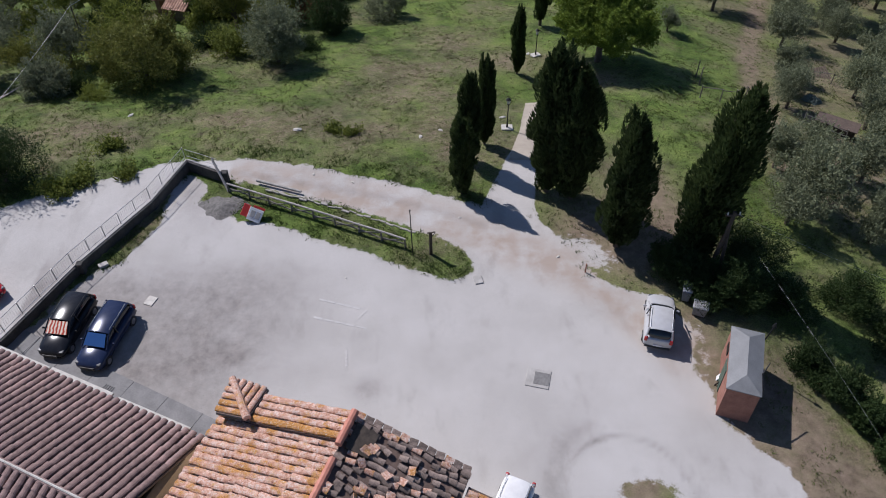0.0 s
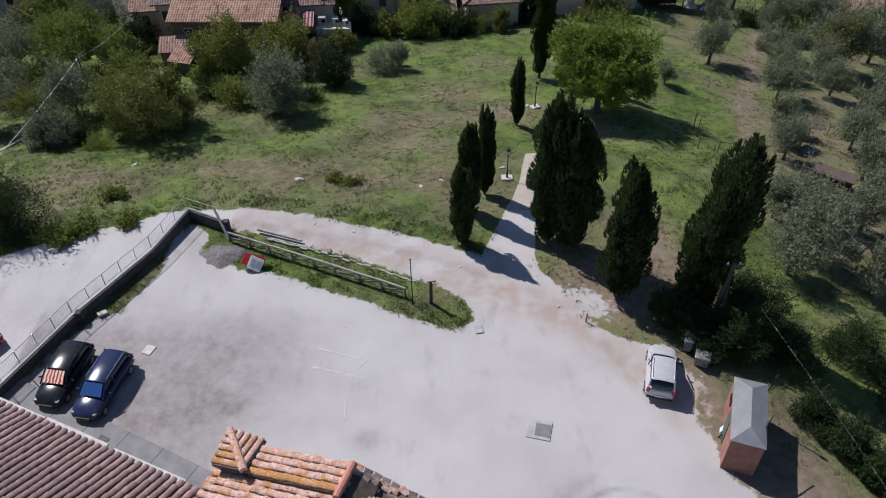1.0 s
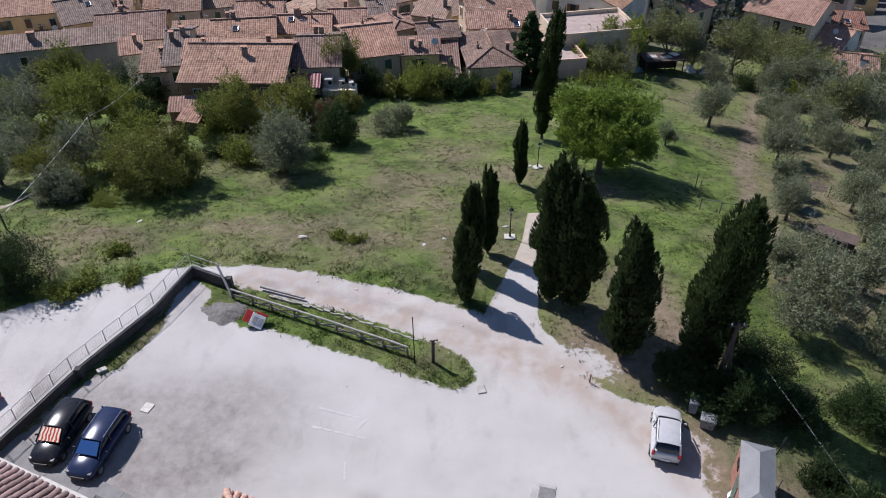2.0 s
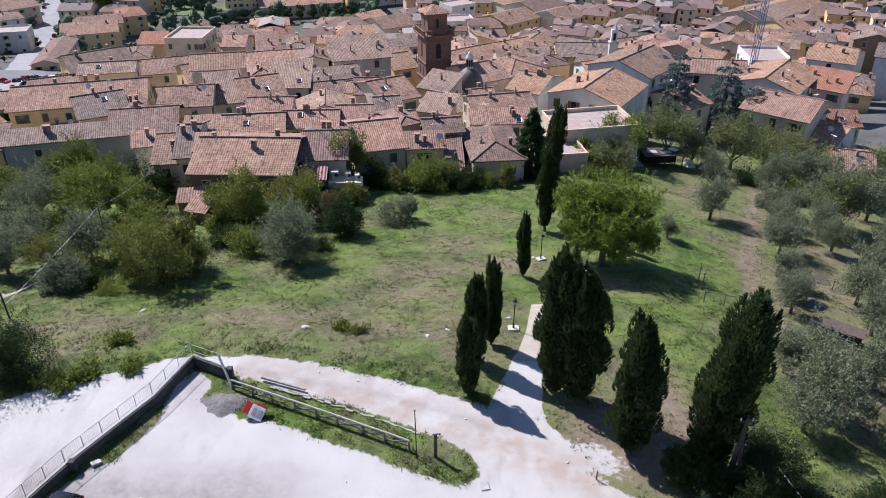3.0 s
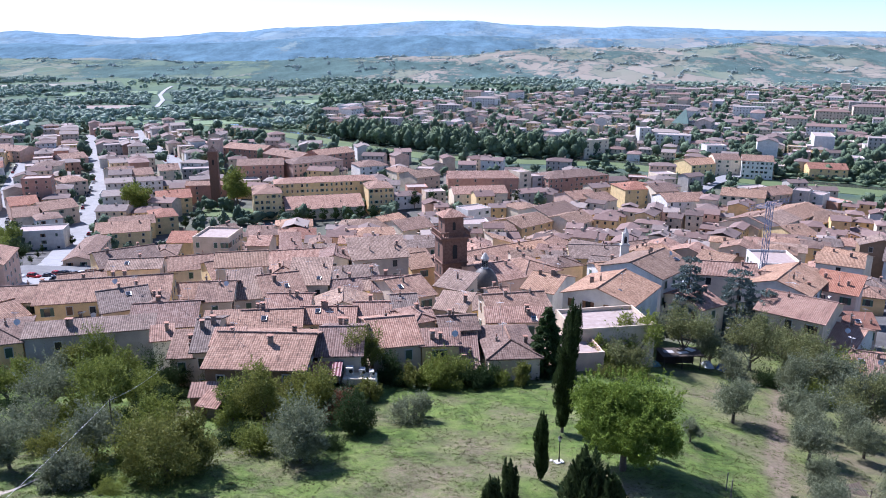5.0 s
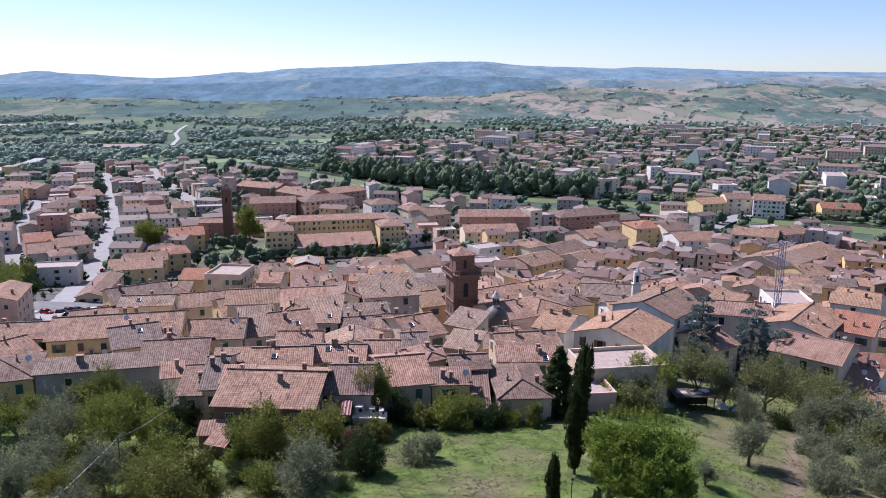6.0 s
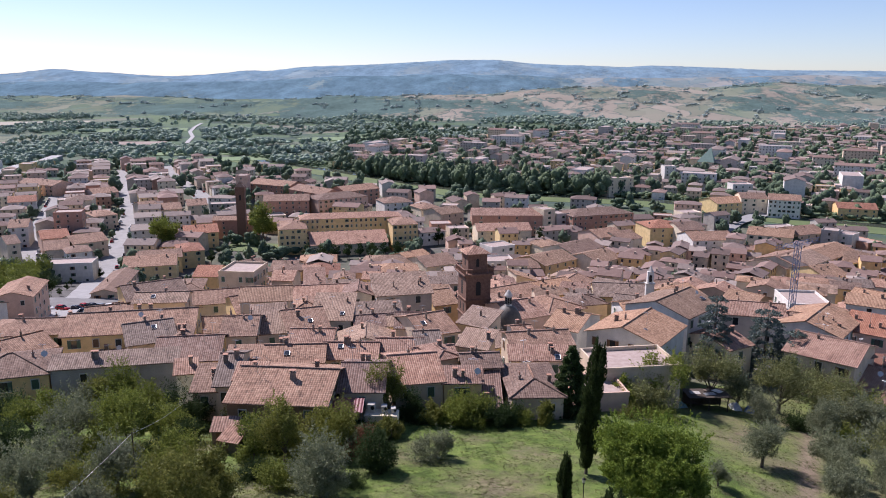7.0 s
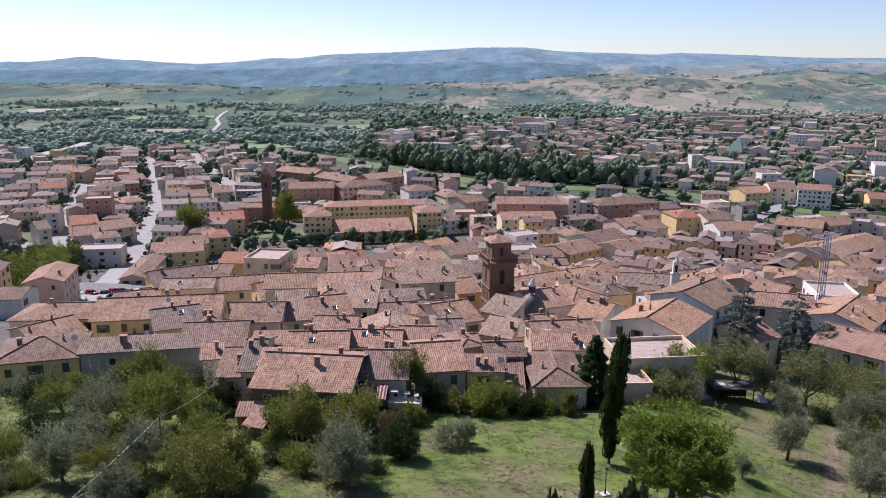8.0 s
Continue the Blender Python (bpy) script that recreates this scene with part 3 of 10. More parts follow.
def ridge(name, y0, depth, bumps, base, material, label, seed, woods, tans, fold=1.0):
    """A range of hills across the view: bumps are (azimuth in degrees, elevation in degrees as seen from the eye).

    woods, tans: (azimuth, share) along the range; fields and woods alternate by these shares."""
    az = np.linspace(-44, 44, 353)
    el = np.interp(az, [b[0] for b in bumps], [b[1] for b in bumps])
    k = np.array([1, 2, 3, 4, 3, 2, 1]) / 16
    el = np.convolve(np.pad(el, 3, mode="edge"), k, mode="valid")
    verts, faces, rows, wood_, tan_ = [], [], 40, [], []
    for r in range(rows):
        f = r / (rows - 1)
        y = y0 + depth * f
        x = np.tan(np.radians(az)) * y
        yy = np.full_like(x, y)
        top = EYE_Z + np.tan(np.radians(el)) * np.hypot(x, y)
        s = math.sin(f * math.pi / 2) ** 1.25
        z = base + (top - base) * s + fold * (1 - f) ** 0.7 * s * (26 * waves(x, yy * 0.7, 210, seed) + 16 * waves(x, yy, 92, seed + 1) + 6 * waves(x, yy, 40, seed + 2)) + s * 2.6 * waves(x, yy, 26, seed)
        verts += list(zip(x, [y] * len(x), z))
        wood_.append(np.interp(az, [b[0] for b in woods], [b[1] for b in woods]) + 0.20 * waves(x, yy * 0.6, 160, seed + 3))
        tan_.append(np.interp(az, [b[0] for b in tans], [b[1] for b in tans]) + 0.25 * waves(x, yy * 0.6, 190, seed + 5))
    n = len(az)
    for r in range(rows - 1):
        faces += [(r * n + c, r * n + c + 1, (r + 1) * n + c + 1, (r + 1) * n + c) for c in range(n - 1)]
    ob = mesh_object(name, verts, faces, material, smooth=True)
    attr_of(ob.data, "wood", np.concatenate(wood_))
    attr_of(ob.data, "tan", np.concatenate(tan_))
    LAND[name] = np.array(verts).reshape(rows, n, 3)
    return tagged(ob, label, "hills", kind="structure")


LAND = {}
FAR_HILLS = [(-44, 0.25), (-36, 0.1), (-32.8, 0.2), (-30.2, 0.55), (-28.5, 0.39), (-23.1, 0.08), (-20.6, 0.23), (-17.6, 0.54), (-16.3, 0.47), (-13.9, 0.81), (-8, 1.05), (-3.2, 1.36), (0.5, 1.39), (3, 1.1), (6, 1.02), (9.4, 0.87), (11, 1.03), (14.8, 0.91), (18.5, 0.72), (25.3, 0.65), (44, 0.5)]
MID_HILLS = [(-44, -0.3), (-36, -0.45), (-30, -0.25), (-26, -0.38), (-22, -0.3), (-17, -0.2), (-12, 0.12), (-8, 0.2), (-3, 0.35), (2, 0.3), (6, 0.1), (10, 0.12), (15, 0.22), (19, 0.3), (24, 0.32), (32, 0.2), (44, 0.1)]
LOW_HILLS = [(-44, -1.5), (-35, -1.3), (-30, -1.25), (-26, -1.35), (-20, -1.5), (-14, -1.5), (-9, -1.35), (-5, -1.15), (-1, -1.1), (3, -0.75), (7, -0.62), (11, -0.4), (15, -0.5), (19, -0.15), (22, -0.3), (26, -0.2), (32, -0.4), (44, -0.5)]
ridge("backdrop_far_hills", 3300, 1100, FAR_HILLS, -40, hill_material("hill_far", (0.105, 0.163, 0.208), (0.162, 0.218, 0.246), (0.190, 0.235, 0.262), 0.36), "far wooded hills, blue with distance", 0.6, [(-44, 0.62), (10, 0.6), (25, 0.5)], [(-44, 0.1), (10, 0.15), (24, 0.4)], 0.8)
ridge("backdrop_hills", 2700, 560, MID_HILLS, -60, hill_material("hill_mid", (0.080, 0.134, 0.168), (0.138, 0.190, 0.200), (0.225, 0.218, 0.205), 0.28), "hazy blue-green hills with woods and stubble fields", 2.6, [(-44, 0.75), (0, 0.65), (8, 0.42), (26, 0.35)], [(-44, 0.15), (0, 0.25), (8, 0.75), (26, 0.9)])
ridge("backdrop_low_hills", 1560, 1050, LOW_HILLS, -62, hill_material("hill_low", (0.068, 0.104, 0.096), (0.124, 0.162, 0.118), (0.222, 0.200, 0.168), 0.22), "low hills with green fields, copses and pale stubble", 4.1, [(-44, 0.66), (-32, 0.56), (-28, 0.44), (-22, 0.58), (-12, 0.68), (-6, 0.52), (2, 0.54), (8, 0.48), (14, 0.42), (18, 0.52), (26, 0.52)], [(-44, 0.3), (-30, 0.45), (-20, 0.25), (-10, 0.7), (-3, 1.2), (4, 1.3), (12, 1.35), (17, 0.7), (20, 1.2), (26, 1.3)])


# ---- plants ----
def leaf_quads(pos, up, size, rng, aspect=0.55, droop=0.6):
    """Many small leaf sprays as pointed blades: centres pos, rough direction up, lengths size."""
    n = len(pos)
    d = up + rng.normal(0, droop, (n, 3))
    d /= np.linalg.norm(d, axis=1, keepdims=True) + 1e-9
    s = np.cross(d, rng.normal(0, 1, (n, 3)))
    s /= np.linalg.norm(s, axis=1, keepdims=True) + 1e-9
    L, W = size[:, None] * 0.5, size[:, None] * 0.5 * aspect
    v = np.stack([pos - d * L * 0.9 + s * W, pos - d * L * 0.9 - s * W, pos + d * L * 1.1], 1)
    return v.reshape(-1, 3)


def leaf_mesh(name, verts, material, parent=None, label=""):
    n = len(verts) // 3
    me = bpy.data.meshes.new(name)
    me.vertices.add(n * 3)
    me.vertices.foreach_set("co", verts.astype(np.float32).ravel())
    me.loops.add(n * 3)
    me.loops.foreach_set("vertex_index", np.arange(n * 3, dtype=np.int32))
    me.polygons.add(n)
    me.polygons.foreach_set("loop_start", np.arange(0, n * 3, 3, dtype=np.int32))
    me.update(calc_edges=True)
    me.materials.append(material)
    ob = new(name, me)
    if parent:
        ob.parent = parent
    return ob


def ball(rng, n):
    d = rng.normal(0, 1, (n, 3))
    return d / np.linalg.norm(d, axis=1, keepdims=True)


def cypress_tree(m, tall, wide, material, seed, label, group="", sprays=7000, lean=0.0):
    """A dark column made of many upright pointed plumes, frayed at the outline, on a short trunk."""
    rng = np.random.default_rng(seed)
    t = thing("cypress_tree", m, label, "tree", group)
    tube_part("trunk", t, BARK, [((0, 0, -0.4), (0, 0, tall * 0.16), wide * 0.13, wide * 0.10), ((0, 0, tall * 0.15), (0, 0, tall * 0.85), wide * 0.10, 0.03)])

    def girth(f):
        return 0.86 * wide * np.sin(np.pi * np.clip(f * 0.92 + 0.08, 0, 1) ** 0.92) ** 0.62

    n = int(34 + 14 * wide)
    pf, pa = rng.beta(1.0, 1.15, n) * 0.84, rng.uniform(0, 2 * np.pi, n)
    pf[:3] = (0.80, 0.76, 0.70)
    reach = girth(pf) * rng.uniform(0.55, 1.0, n)
    reach[0] = 0
    long_, fat = tall * rng.uniform(0.13, 0.24, n), wide * rng.uniform(0.20, 0.34, n) * (1 - 0.45 * pf)
    sprays = int(sprays * 1.7)
    w = fat * long_
    which = rng.choice(n, sprays, p=w / w.sum())
    k = rng.random(sprays) ** 1.15
    a = rng.uniform(0, 2 * np.pi, sprays)
    r = fat[which] * np.sin(np.pi * (0.12 + 0.88 * k) ** 0.75) ** 0.9 * (1 - 0.35 * rng.random(sprays) ** 2)
    f = pf[which] + (k * long_[which]) / tall
    hold = reach[which] * (1 - 0.25 * k)
    pos = np.stack([np.cos(pa[which]) * hold + np.cos(a) * r + lean * f * f, np.sin(pa[which]) * hold + np.sin(a) * r, np.minimum(tall * (0.06 + 0.94 * f), tall * 1.02)], -1)
    out = np.stack([np.cos(a) * 0.6 + np.cos(pa[which]) * 0.3, np.sin(a) * 0.6 + np.sin(pa[which]) * 0.3, np.full(sprays, 1.5)], -1)
    size = rng.uniform(0.22, 0.52, sprays) * (0.6 + 0.16 * wide)
    f2, a2 = rng.beta(1.1, 1.3, sprays // 3), rng.uniform(0, 2 * np.pi, sprays // 3)
    core = np.stack([np.cos(a2) * girth(f2) * 0.62 + lean * f2 * f2, np.sin(a2) * girth(f2) * 0.62, tall * (0.06 + 0.90 * f2)], -1)
    up = np.stack([np.cos(a2), np.sin(a2), np.full(len(a2), 1.6)], -1)
    leaf_mesh("crown", np.concatenate([leaf_quads(pos, out, size, rng, 0.34, 0.28), leaf_quads(core, up, rng.uniform(0.5, 0.9, len(a2)) * (0.5 + 0.2 * wide), rng, 0.5, 0.3)]), material, t)
    return t


def broad_tree(name, m, tall, wide, material, seed, label, group="", sprays=4200, leaf=0.42, trunk=0.35, clumps=16, squash=0.75, category="tree", bushy=0.0):
    """A tapered trunk with limbs, and a crown of leaf clumps with gaps between them."""
    rng = np.random.default_rng(seed)
    sprays, leaf = int(sprays * 2.2), leaf * (0.62 if leaf < 0.5 else 0.8)
    t = thing(name, m, label, category, group)
    base = tall * trunk
    bm = bmesh.new()
    add_tube(bm, (0, 0, -0.4), (rng.normal(0, 0.12), rng.normal(0, 0.12), base * 1.05), 0.055 * wide + 0.05, 0.04 * wide + 0.03)
    cs = []
    for i in range(clumps):
        d = ball(rng, 1)[0]
        rad = 0.79 * rng.random() ** 0.42
        c = np.array([d[0] * wide * rad, d[1] * wide * rad, base + (tall - base) * (0.5 + 0.46 * d[2] * rad * 1.25)])
        if bushy:
            c[2] *= 1 - bushy * 1.5 * rng.random() ** 0.7
            c[:2] *= rng.uniform(0.85, 1.15)
        cs.append((c, rng.uniform(0.20, 0.50) * wide * (18 / max(clumps, 10)) ** 0.33))
        if i < 7:
            add_tube(bm, (0, 0, base * rng.uniform(0.55, 1.0)), c * np.array([0.9, 0.9, 0.97]), 0.022 * wide + 0.02, 0.012)
    part("trunk", bm, BARK, t)
    vs = []
    per = sprays // clumps
    for c, r in cs:
        d = ball(rng, per)
        k = 1 - 0.5 * rng.random((per, 1)) ** 1.7
        lump = 1 + 0.22 * np.sin(d[:, :1] * 7 + seed) * np.sin(d[:, 1:2] * 6 + d[:, 2:] * 5)
        pos = c + d * k * lump * r * np.array([1, 1, squash])
        # loose shoots that stand out of the clump
        shoots = ball(rng, 9)
        shoots[:, 2] = np.abs(shoots[:, 2]) + 0.4
        pick = rng.integers(0, 9, per)
        stray = rng.random(per) < 0.16
        pos[stray] = (c + shoots[pick] * (r * (0.75 + 0.55 * rng.random((per, 1)))) + rng.normal(0, 0.05 * r, (per, 3)))[stray]
        vs.append(leaf_quads(pos, d * 0.7 + np.array([0, 0, 0.35]), rng.uniform(0.6, 1.3, per) * leaf, rng, 0.5, 0.6))
    leaf_mesh("crown", np.concatenate(vs), material, t)
    return t


CYPRESS = leafy("cypress_leaf", (0.018, 0.030, 0.012), (0.075, 0.108, 0.038))
OLIVE = leafy("olive_leaf", (0.070, 0.086, 0.046), (0.270, 0.295, 0.185))
BROAD = leafy("broad_leaf", (0.046, 0.070, 0.015), (0.265, 0.300, 0.063))
PINE = leafy("pine_needle", (0.058, 0.100, 0.018), (0.290, 0.382, 0.060))
PALELEAF = leafy("pale_turning_leaf", (0.085, 0.100, 0.042), (0.265, 0.275, 0.115))
AUTUMN = leafy("turning_leaf", (0.058, 0.070, 0.017), (0.270, 0.278, 0.068))
DARKLEAF = leafy("dark_leaf", (0.018, 0.035, 0.012), (0.056, 0.087, 0.030))
CEDAR = leafy("blue_cedar_needle", (0.060, 0.085, 0.074), (0.165, 0.210, 0.190))
REDLEAF = leafy("red_leaf", (0.090, 0.038, 0.026), (0.218, 0.096, 0.051))


def place(x, y, turn=0.0, size=1.0, sink=0.0):
    return pose(x, y, ground_z(x, y) - sink, 0, 0, turn) @ Matrix.Scale(size, 4)


def put_copy(ob, m):
    """A copy of a thing at m, with the size that m carries."""
    c = copy_thing(ob, m)
    c.matrix_basis = m
    return c


# ---- houses ----
def window_mesh(name, w, h, frame, shutter, open_):
    """A window as one shallow shape: surround, recessed dark pane, and shutters beside it or closed over it."""
    bm = bmesh.new()
    xs = [-w / 2 - 0.1, -w / 2, w / 2, w / 2 + 0.1]
    if shutter and open_:
        xs = [-w - 0.1, -w / 2, w / 2, w + 0.1]
    zs = [-0.1, 0.0, h, h + 0.12]
    front = [[bm.verts.new((x, -0.09, z)) for x in xs] for z in zs]
    for r in range(3):
        for c in range(3):
            f = bm.faces.new((front[r][c], front[r][c + 1], front[r + 1][c + 1], front[r + 1][c]))
            if r == 1 and c == 1:
                pane = f
            elif shutter and open_ and r == 1:
                f.material_index = 2
    back = bmesh.ops.extrude_edge_only(bm, edges=[e for e in bm.edges if e.is_boundary])
    bmesh.ops.translate(bm, verts=[g for g in back["geom"] if isinstance(g, bmesh.types.BMVert)], vec=(0, 0.12, 0))
    pane.material_index = 2 if shutter and not open_ else 1
    inner = bmesh.ops.inset_region(bm, faces=[pane], thickness=0.03, depth=0)
    bmesh.ops.translate(bm, verts=pane.verts[:], vec=(0, 0.05, 0))
    me = bpy.data.meshes.new(name)
    bm.to_mesh(me)
    bm.free()
    for mt in (frame, PANE, shutter or frame):
        me.materials.append(mt)
    return me


WIN = {
    "open": [window_mesh("window", 0.95, 1.45, STONE, s, True) for s in SHUT],
    "shut": [window_mesh("window", 0.95, 1.45, STONE, s, False) for s in SHUT],
    "bare": [window_mesh("window", 0.9, 1.2, STONE, None, False), window_mesh("window", 1.1, 1.6, STONE, None, False), window_mesh("window", 0.7, 0.7, STONE, None, False)],
    "door": [window_mesh("door", 1.1, 2.2, STONE, s, False) for s in SHUT],
}


SOOT = plain("sooty_plaster", (0.11, 0.085, 0.07), (0.30, 0.24, 0.19), 2.0, 0.9, vary=0.25)


def chimney_mesh(name, w, h, potted):
    bm = bmesh.new()
    add_box(bm, 0, 0, h / 2, w, w * 0.8, h)
    add_box(bm, 0, 0, h + 0.05, w + 0.14, w * 0.8 + 0.14, 0.10)
    if potted:
        for sx in (-1, 1):
            add_box(bm, sx * w * 0.36, 0, h + 0.22, 0.12, w * 0.7, 0.26)
        add_box(bm, 0, 0, h + 0.39, w + 0.18, w * 0.8 + 0.2, 0.08, index=1)
    else:
        add_tube(bm, (0, 0, h), (0, 0, h + 0.6), w * 0.28, w * 0.25, 8, 1)
    me = bpy.data.meshes.new(name)
    bm.to_mesh(me)
    bm.free()
    me.materials.append(SOOT)
    me.materials.append(CLAY)
    return me


CHIMNEY = [chimney_mesh("chimney", 0.5, 0.85, True), chimney_mesh("chimney", 0.36, 0.75, False), chimney_mesh("chimney", 0.62, 1.0, True), chimney_mesh("chimney", 0.3, 1.1, False)]


def roof_shape(w, d, kind, rise, over=0.45, thick=0.16):
    """Roof planes over a w by d plan with its front along x: vertices, faces and UV in metres."""
    x0, x1, y0, y1 = -w / 2 - over, w / 2 + over, -over, d + over
    low = -rise * over
    if kind == "gable":
        top = rise * d / 2
        v = [(x0, y0, low), (x1, y0, low), (x1, d / 2, top), (x0, d / 2, top), (x1, y1, low), (x0, y1, low)]
        f = [(0, 1, 2, 3), (3, 2, 4, 5)]
    elif kind == "hip":
        if w >= d:
            top, run = rise * d / 2, d / 2
            v = [(x0, y0, low), (x1, y0, low), (x1, y1, low), (x0, y1, low), (-w / 2 + run, d / 2, top), (w / 2 - run + 0.01, d / 2, top)]
            f = [(0, 1, 5, 4), (1, 2, 5), (2, 3, 4, 5), (3, 0, 4)]
        else:
            top, run = rise * w / 2, w / 2
            v = [(x0, y0, low), (x1, y0, low), (x1, y1, low), (x0, y1, low), (0, run, top), (0, d - run + 0.01, top)]
            f = [(0, 1, 4), (1, 2, 5, 4), (2, 3, 5), (3, 0, 4, 5)]
    elif kind == "front":
        top = rise * w / 2
        v = [(x0, y0, low), (0, y0, top), (0, y1, top), (x0, y1, low), (x1, y0, low), (x1, y1, low)]
        f = [(3, 0, 1, 2), (4, 5, 2, 1)]
    else:  # shed, rising to the back
        v = [(x0, y0, low), (x1, y0, low), (x1, y1, rise * (d + over)), (x0, y1, rise * (d + over))]
        f = [(0, 1, 2, 3)]
    verts, faces, uv = list(v), list(f), []
    for poly in f:
        a, b = Vector(v[poly[0]]), Vector(v[poly[1]])
        along = max((Vector(v[q]) - Vector(v[p]) for p, q in zip(poly, poly[1:] + poly[:1]) if abs(v[p][2] - v[q][2]) < 1e-4), key=lambda e: e.length, default=b - a).normalized()
        nrm = (Vector(v[poly[1]]) - a).cross(Vector(v[poly[2]]) - a).normalized()
        upw = nrm.cross(along)
        uv += [(Vector(v[i]).dot(along), Vector(v[i]).dot(upw)) for i in poly]
    n = len(v)
    verts += [(p[0], p[1], p[2] - thick) for p in v]
    count = {}
    for poly in f:
        for p, q in zip(poly, poly[1:] + poly[:1]):
            count[(p, q)] = 1
    for (p, q) in list(count):
        if (q, p) not in count:
            faces.append((q, p, p + n, q + n))
            uv += [(0, 0), (1, 0), (1, 0.1), (0, 0.1)]
    for poly in f:
        faces.append(tuple(i + n for i in reversed(poly)))
        uv += [(0, 0)] * len(poly)
    return verts, faces, uv, v


def ridge_cap(parent, a, b, top, material, r=0.15):
    """A row of cap tiles from a to b, as a low half-round strip."""
    a, b = Vector(a), Vector(b)
    side = (b - a).cross(Vector((0, 0, 1))).normalized() * r
    ring = [(-1.0, -0.05), (-0.6, r * 0.85), (0.6, r * 0.85), (1.0, -0.05)]
    v = [tuple(p + side * k + Vector((0, 0, h + 0.03 + top))) for p in (a, b) for k, h in ring]
    L = (b - a).length
    mesh_object("ridge_cap", v, [(i, i + 4, i + 5, i + 1) for i in range(3)], material, parent, uv=[(0.1, 0), (0.1, L), (0.2, L), (0.2, 0)] * 3)


FOOT = []


def house(x, y, turn, w, d, eave, kind="gable", wall="cream", roof=0, rise=0.30, wins=1.0, foot=None, seed=0, sides=True, label="", group="old town houses", chimneys=None, shutters=0, caps=True, storey=3.1):
    """A house by the middle of its front at eave height: its front looks along -y turned by turn degrees."""
    rng = random.Random(int(x * 13 + y * 7) + seed)
    low = min(ground_z(x, y), ground_z(x - math.sin(radians(turn)) * d, y + math.cos(radians(turn)) * d)) - 1.0 if foot is None else foot
    tall = eave - low
    FOOT.append((x - math.sin(radians(turn)) * d / 2, y + math.cos(radians(turn)) * d / 2, max(3.0, min(w, d) * 0.5)))
    t = thing("house", pose(x, y, low, 0, 0, turn), label or "%s stucco house with a worn clay tile roof" % wall, "house", group)
    # walls, with their gable ends
    hw, top = w / 2, tall
    v = [(-hw, 0, 0), (hw, 0, 0), (hw, d, 0), (-hw, d, 0), (-hw, 0, top), (hw, 0, top), (hw, d, top), (-hw, d, top)]
    f = [(0, 1, 5, 4), (1, 2, 6, 5), (2, 3, 7, 6), (3, 0, 4, 7)]
    if kind == "gable":
        v += [(hw, d / 2, top + rise * d / 2), (-hw, d / 2, top + rise * d / 2)]
        f[1], f[3] = (1, 2, 6, 8, 5), (3, 0, 4, 9, 7)
    elif kind == "front":
        v += [(0, 0, top + rise * hw), (0, d, top + rise * hw)]
        f[0], f[2] = (0, 1, 5, 8, 4), (2, 3, 7, 9, 6)
    elif kind == "shed":
        v[6], v[7] = (hw, d, top + rise * d), (-hw, d, top + rise * d)
    if kind == "flat":
        f.append((4, 5, 6, 7))
    mesh_object("wall", v, f, WALL[wall], t)
    if kind == "flat":
        for bx, by, sx, sy in ((0, 0.12, w + 0.2, 0.24), (0, d - 0.12, w + 0.2, 0.24), (-hw + 0.12, d / 2, 0.24, d - 0.5), (hw - 0.12, d / 2, 0.24, d - 0.5)):
            box_part("parapet", t, WALL[wall], [(bx, by, top + 0.35, sx, sy, 0.7)])
        box_part("roof", t, TERRACE, [(0, d / 2, top + 0.05, w - 0.5, d - 0.5, 0.1)], "flat paved roof terrace")
    else:
        rv, rf, ruv, pts = roof_shape(w, d, kind, rise)
        if caps and kind in ("gable", "hip", "front"):
            mids = {"gable": [(3, 2)], "front": [(1, 2)], "hip": [(4, 5), (0, 4), (1, 5)] if w >= d else [(4, 5), (0, 4), (1, 4)]}[kind]
            for p, q in mids:
                ridge_cap(t, pts[p], pts[q], top, ROOF[roof])
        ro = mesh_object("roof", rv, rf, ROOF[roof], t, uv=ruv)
        ro.location.z = top
    # windows, storey by storey
    floors = max(1, int((tall - 0.6) // storey))
    if wins > 0:
        faces_ = [(w, Matrix.Identity(4))]
        if sides:
            faces_ += [(d, pose(-hw, d / 2, 0, 0, 0, -90)) if x > 0 else (d, pose(hw, d / 2, 0, 0, 0, 90))]
        for length, fm in faces_:
            n = max(1, int(length * wins / 3.2))
            for s in range(floors):
                zz = tall - 2.35 - s * storey
                if zz < 0.9:
                    continue
                for i in range(n):
                    if rng.random() < 0.10:
                        continue
                    xx = -length / 2 + length * (i + 0.5) / n + rng.uniform(-0.15, 0.15)
                    style = rng.choice(("open", "shut", "shut", "bare", "bare")) if shutters != 9 else "bare"
                    me = WIN[style][(shutters + int(rng.random() < 0.2)) % 3 if style != "bare" else rng.choice((0, 0, 1))]
                    shared("window", me, t, fm @ pose(xx, -0.035, zz))
    n = rng.choice((1, 2, 2, 3)) if chimneys is None else chimneys
    for i in range(n if kind != "flat" else 0):
        xx, yy = rng.uniform(-0.4, 0.4) * w, rng.uniform(0.3, 0.7) * d
        zr = {"gable": rise * min(yy, d - yy), "shed": rise * yy, "front": rise * (hw - abs(xx)), "hip": rise * max(0, min(yy, d - yy, hw - abs(xx)))}[kind]
        shared("chimney", rng.choice(CHIMNEY), t, pose(xx, yy, top + zr - 0.25, 0, 0, rng.choice((0, 90))))
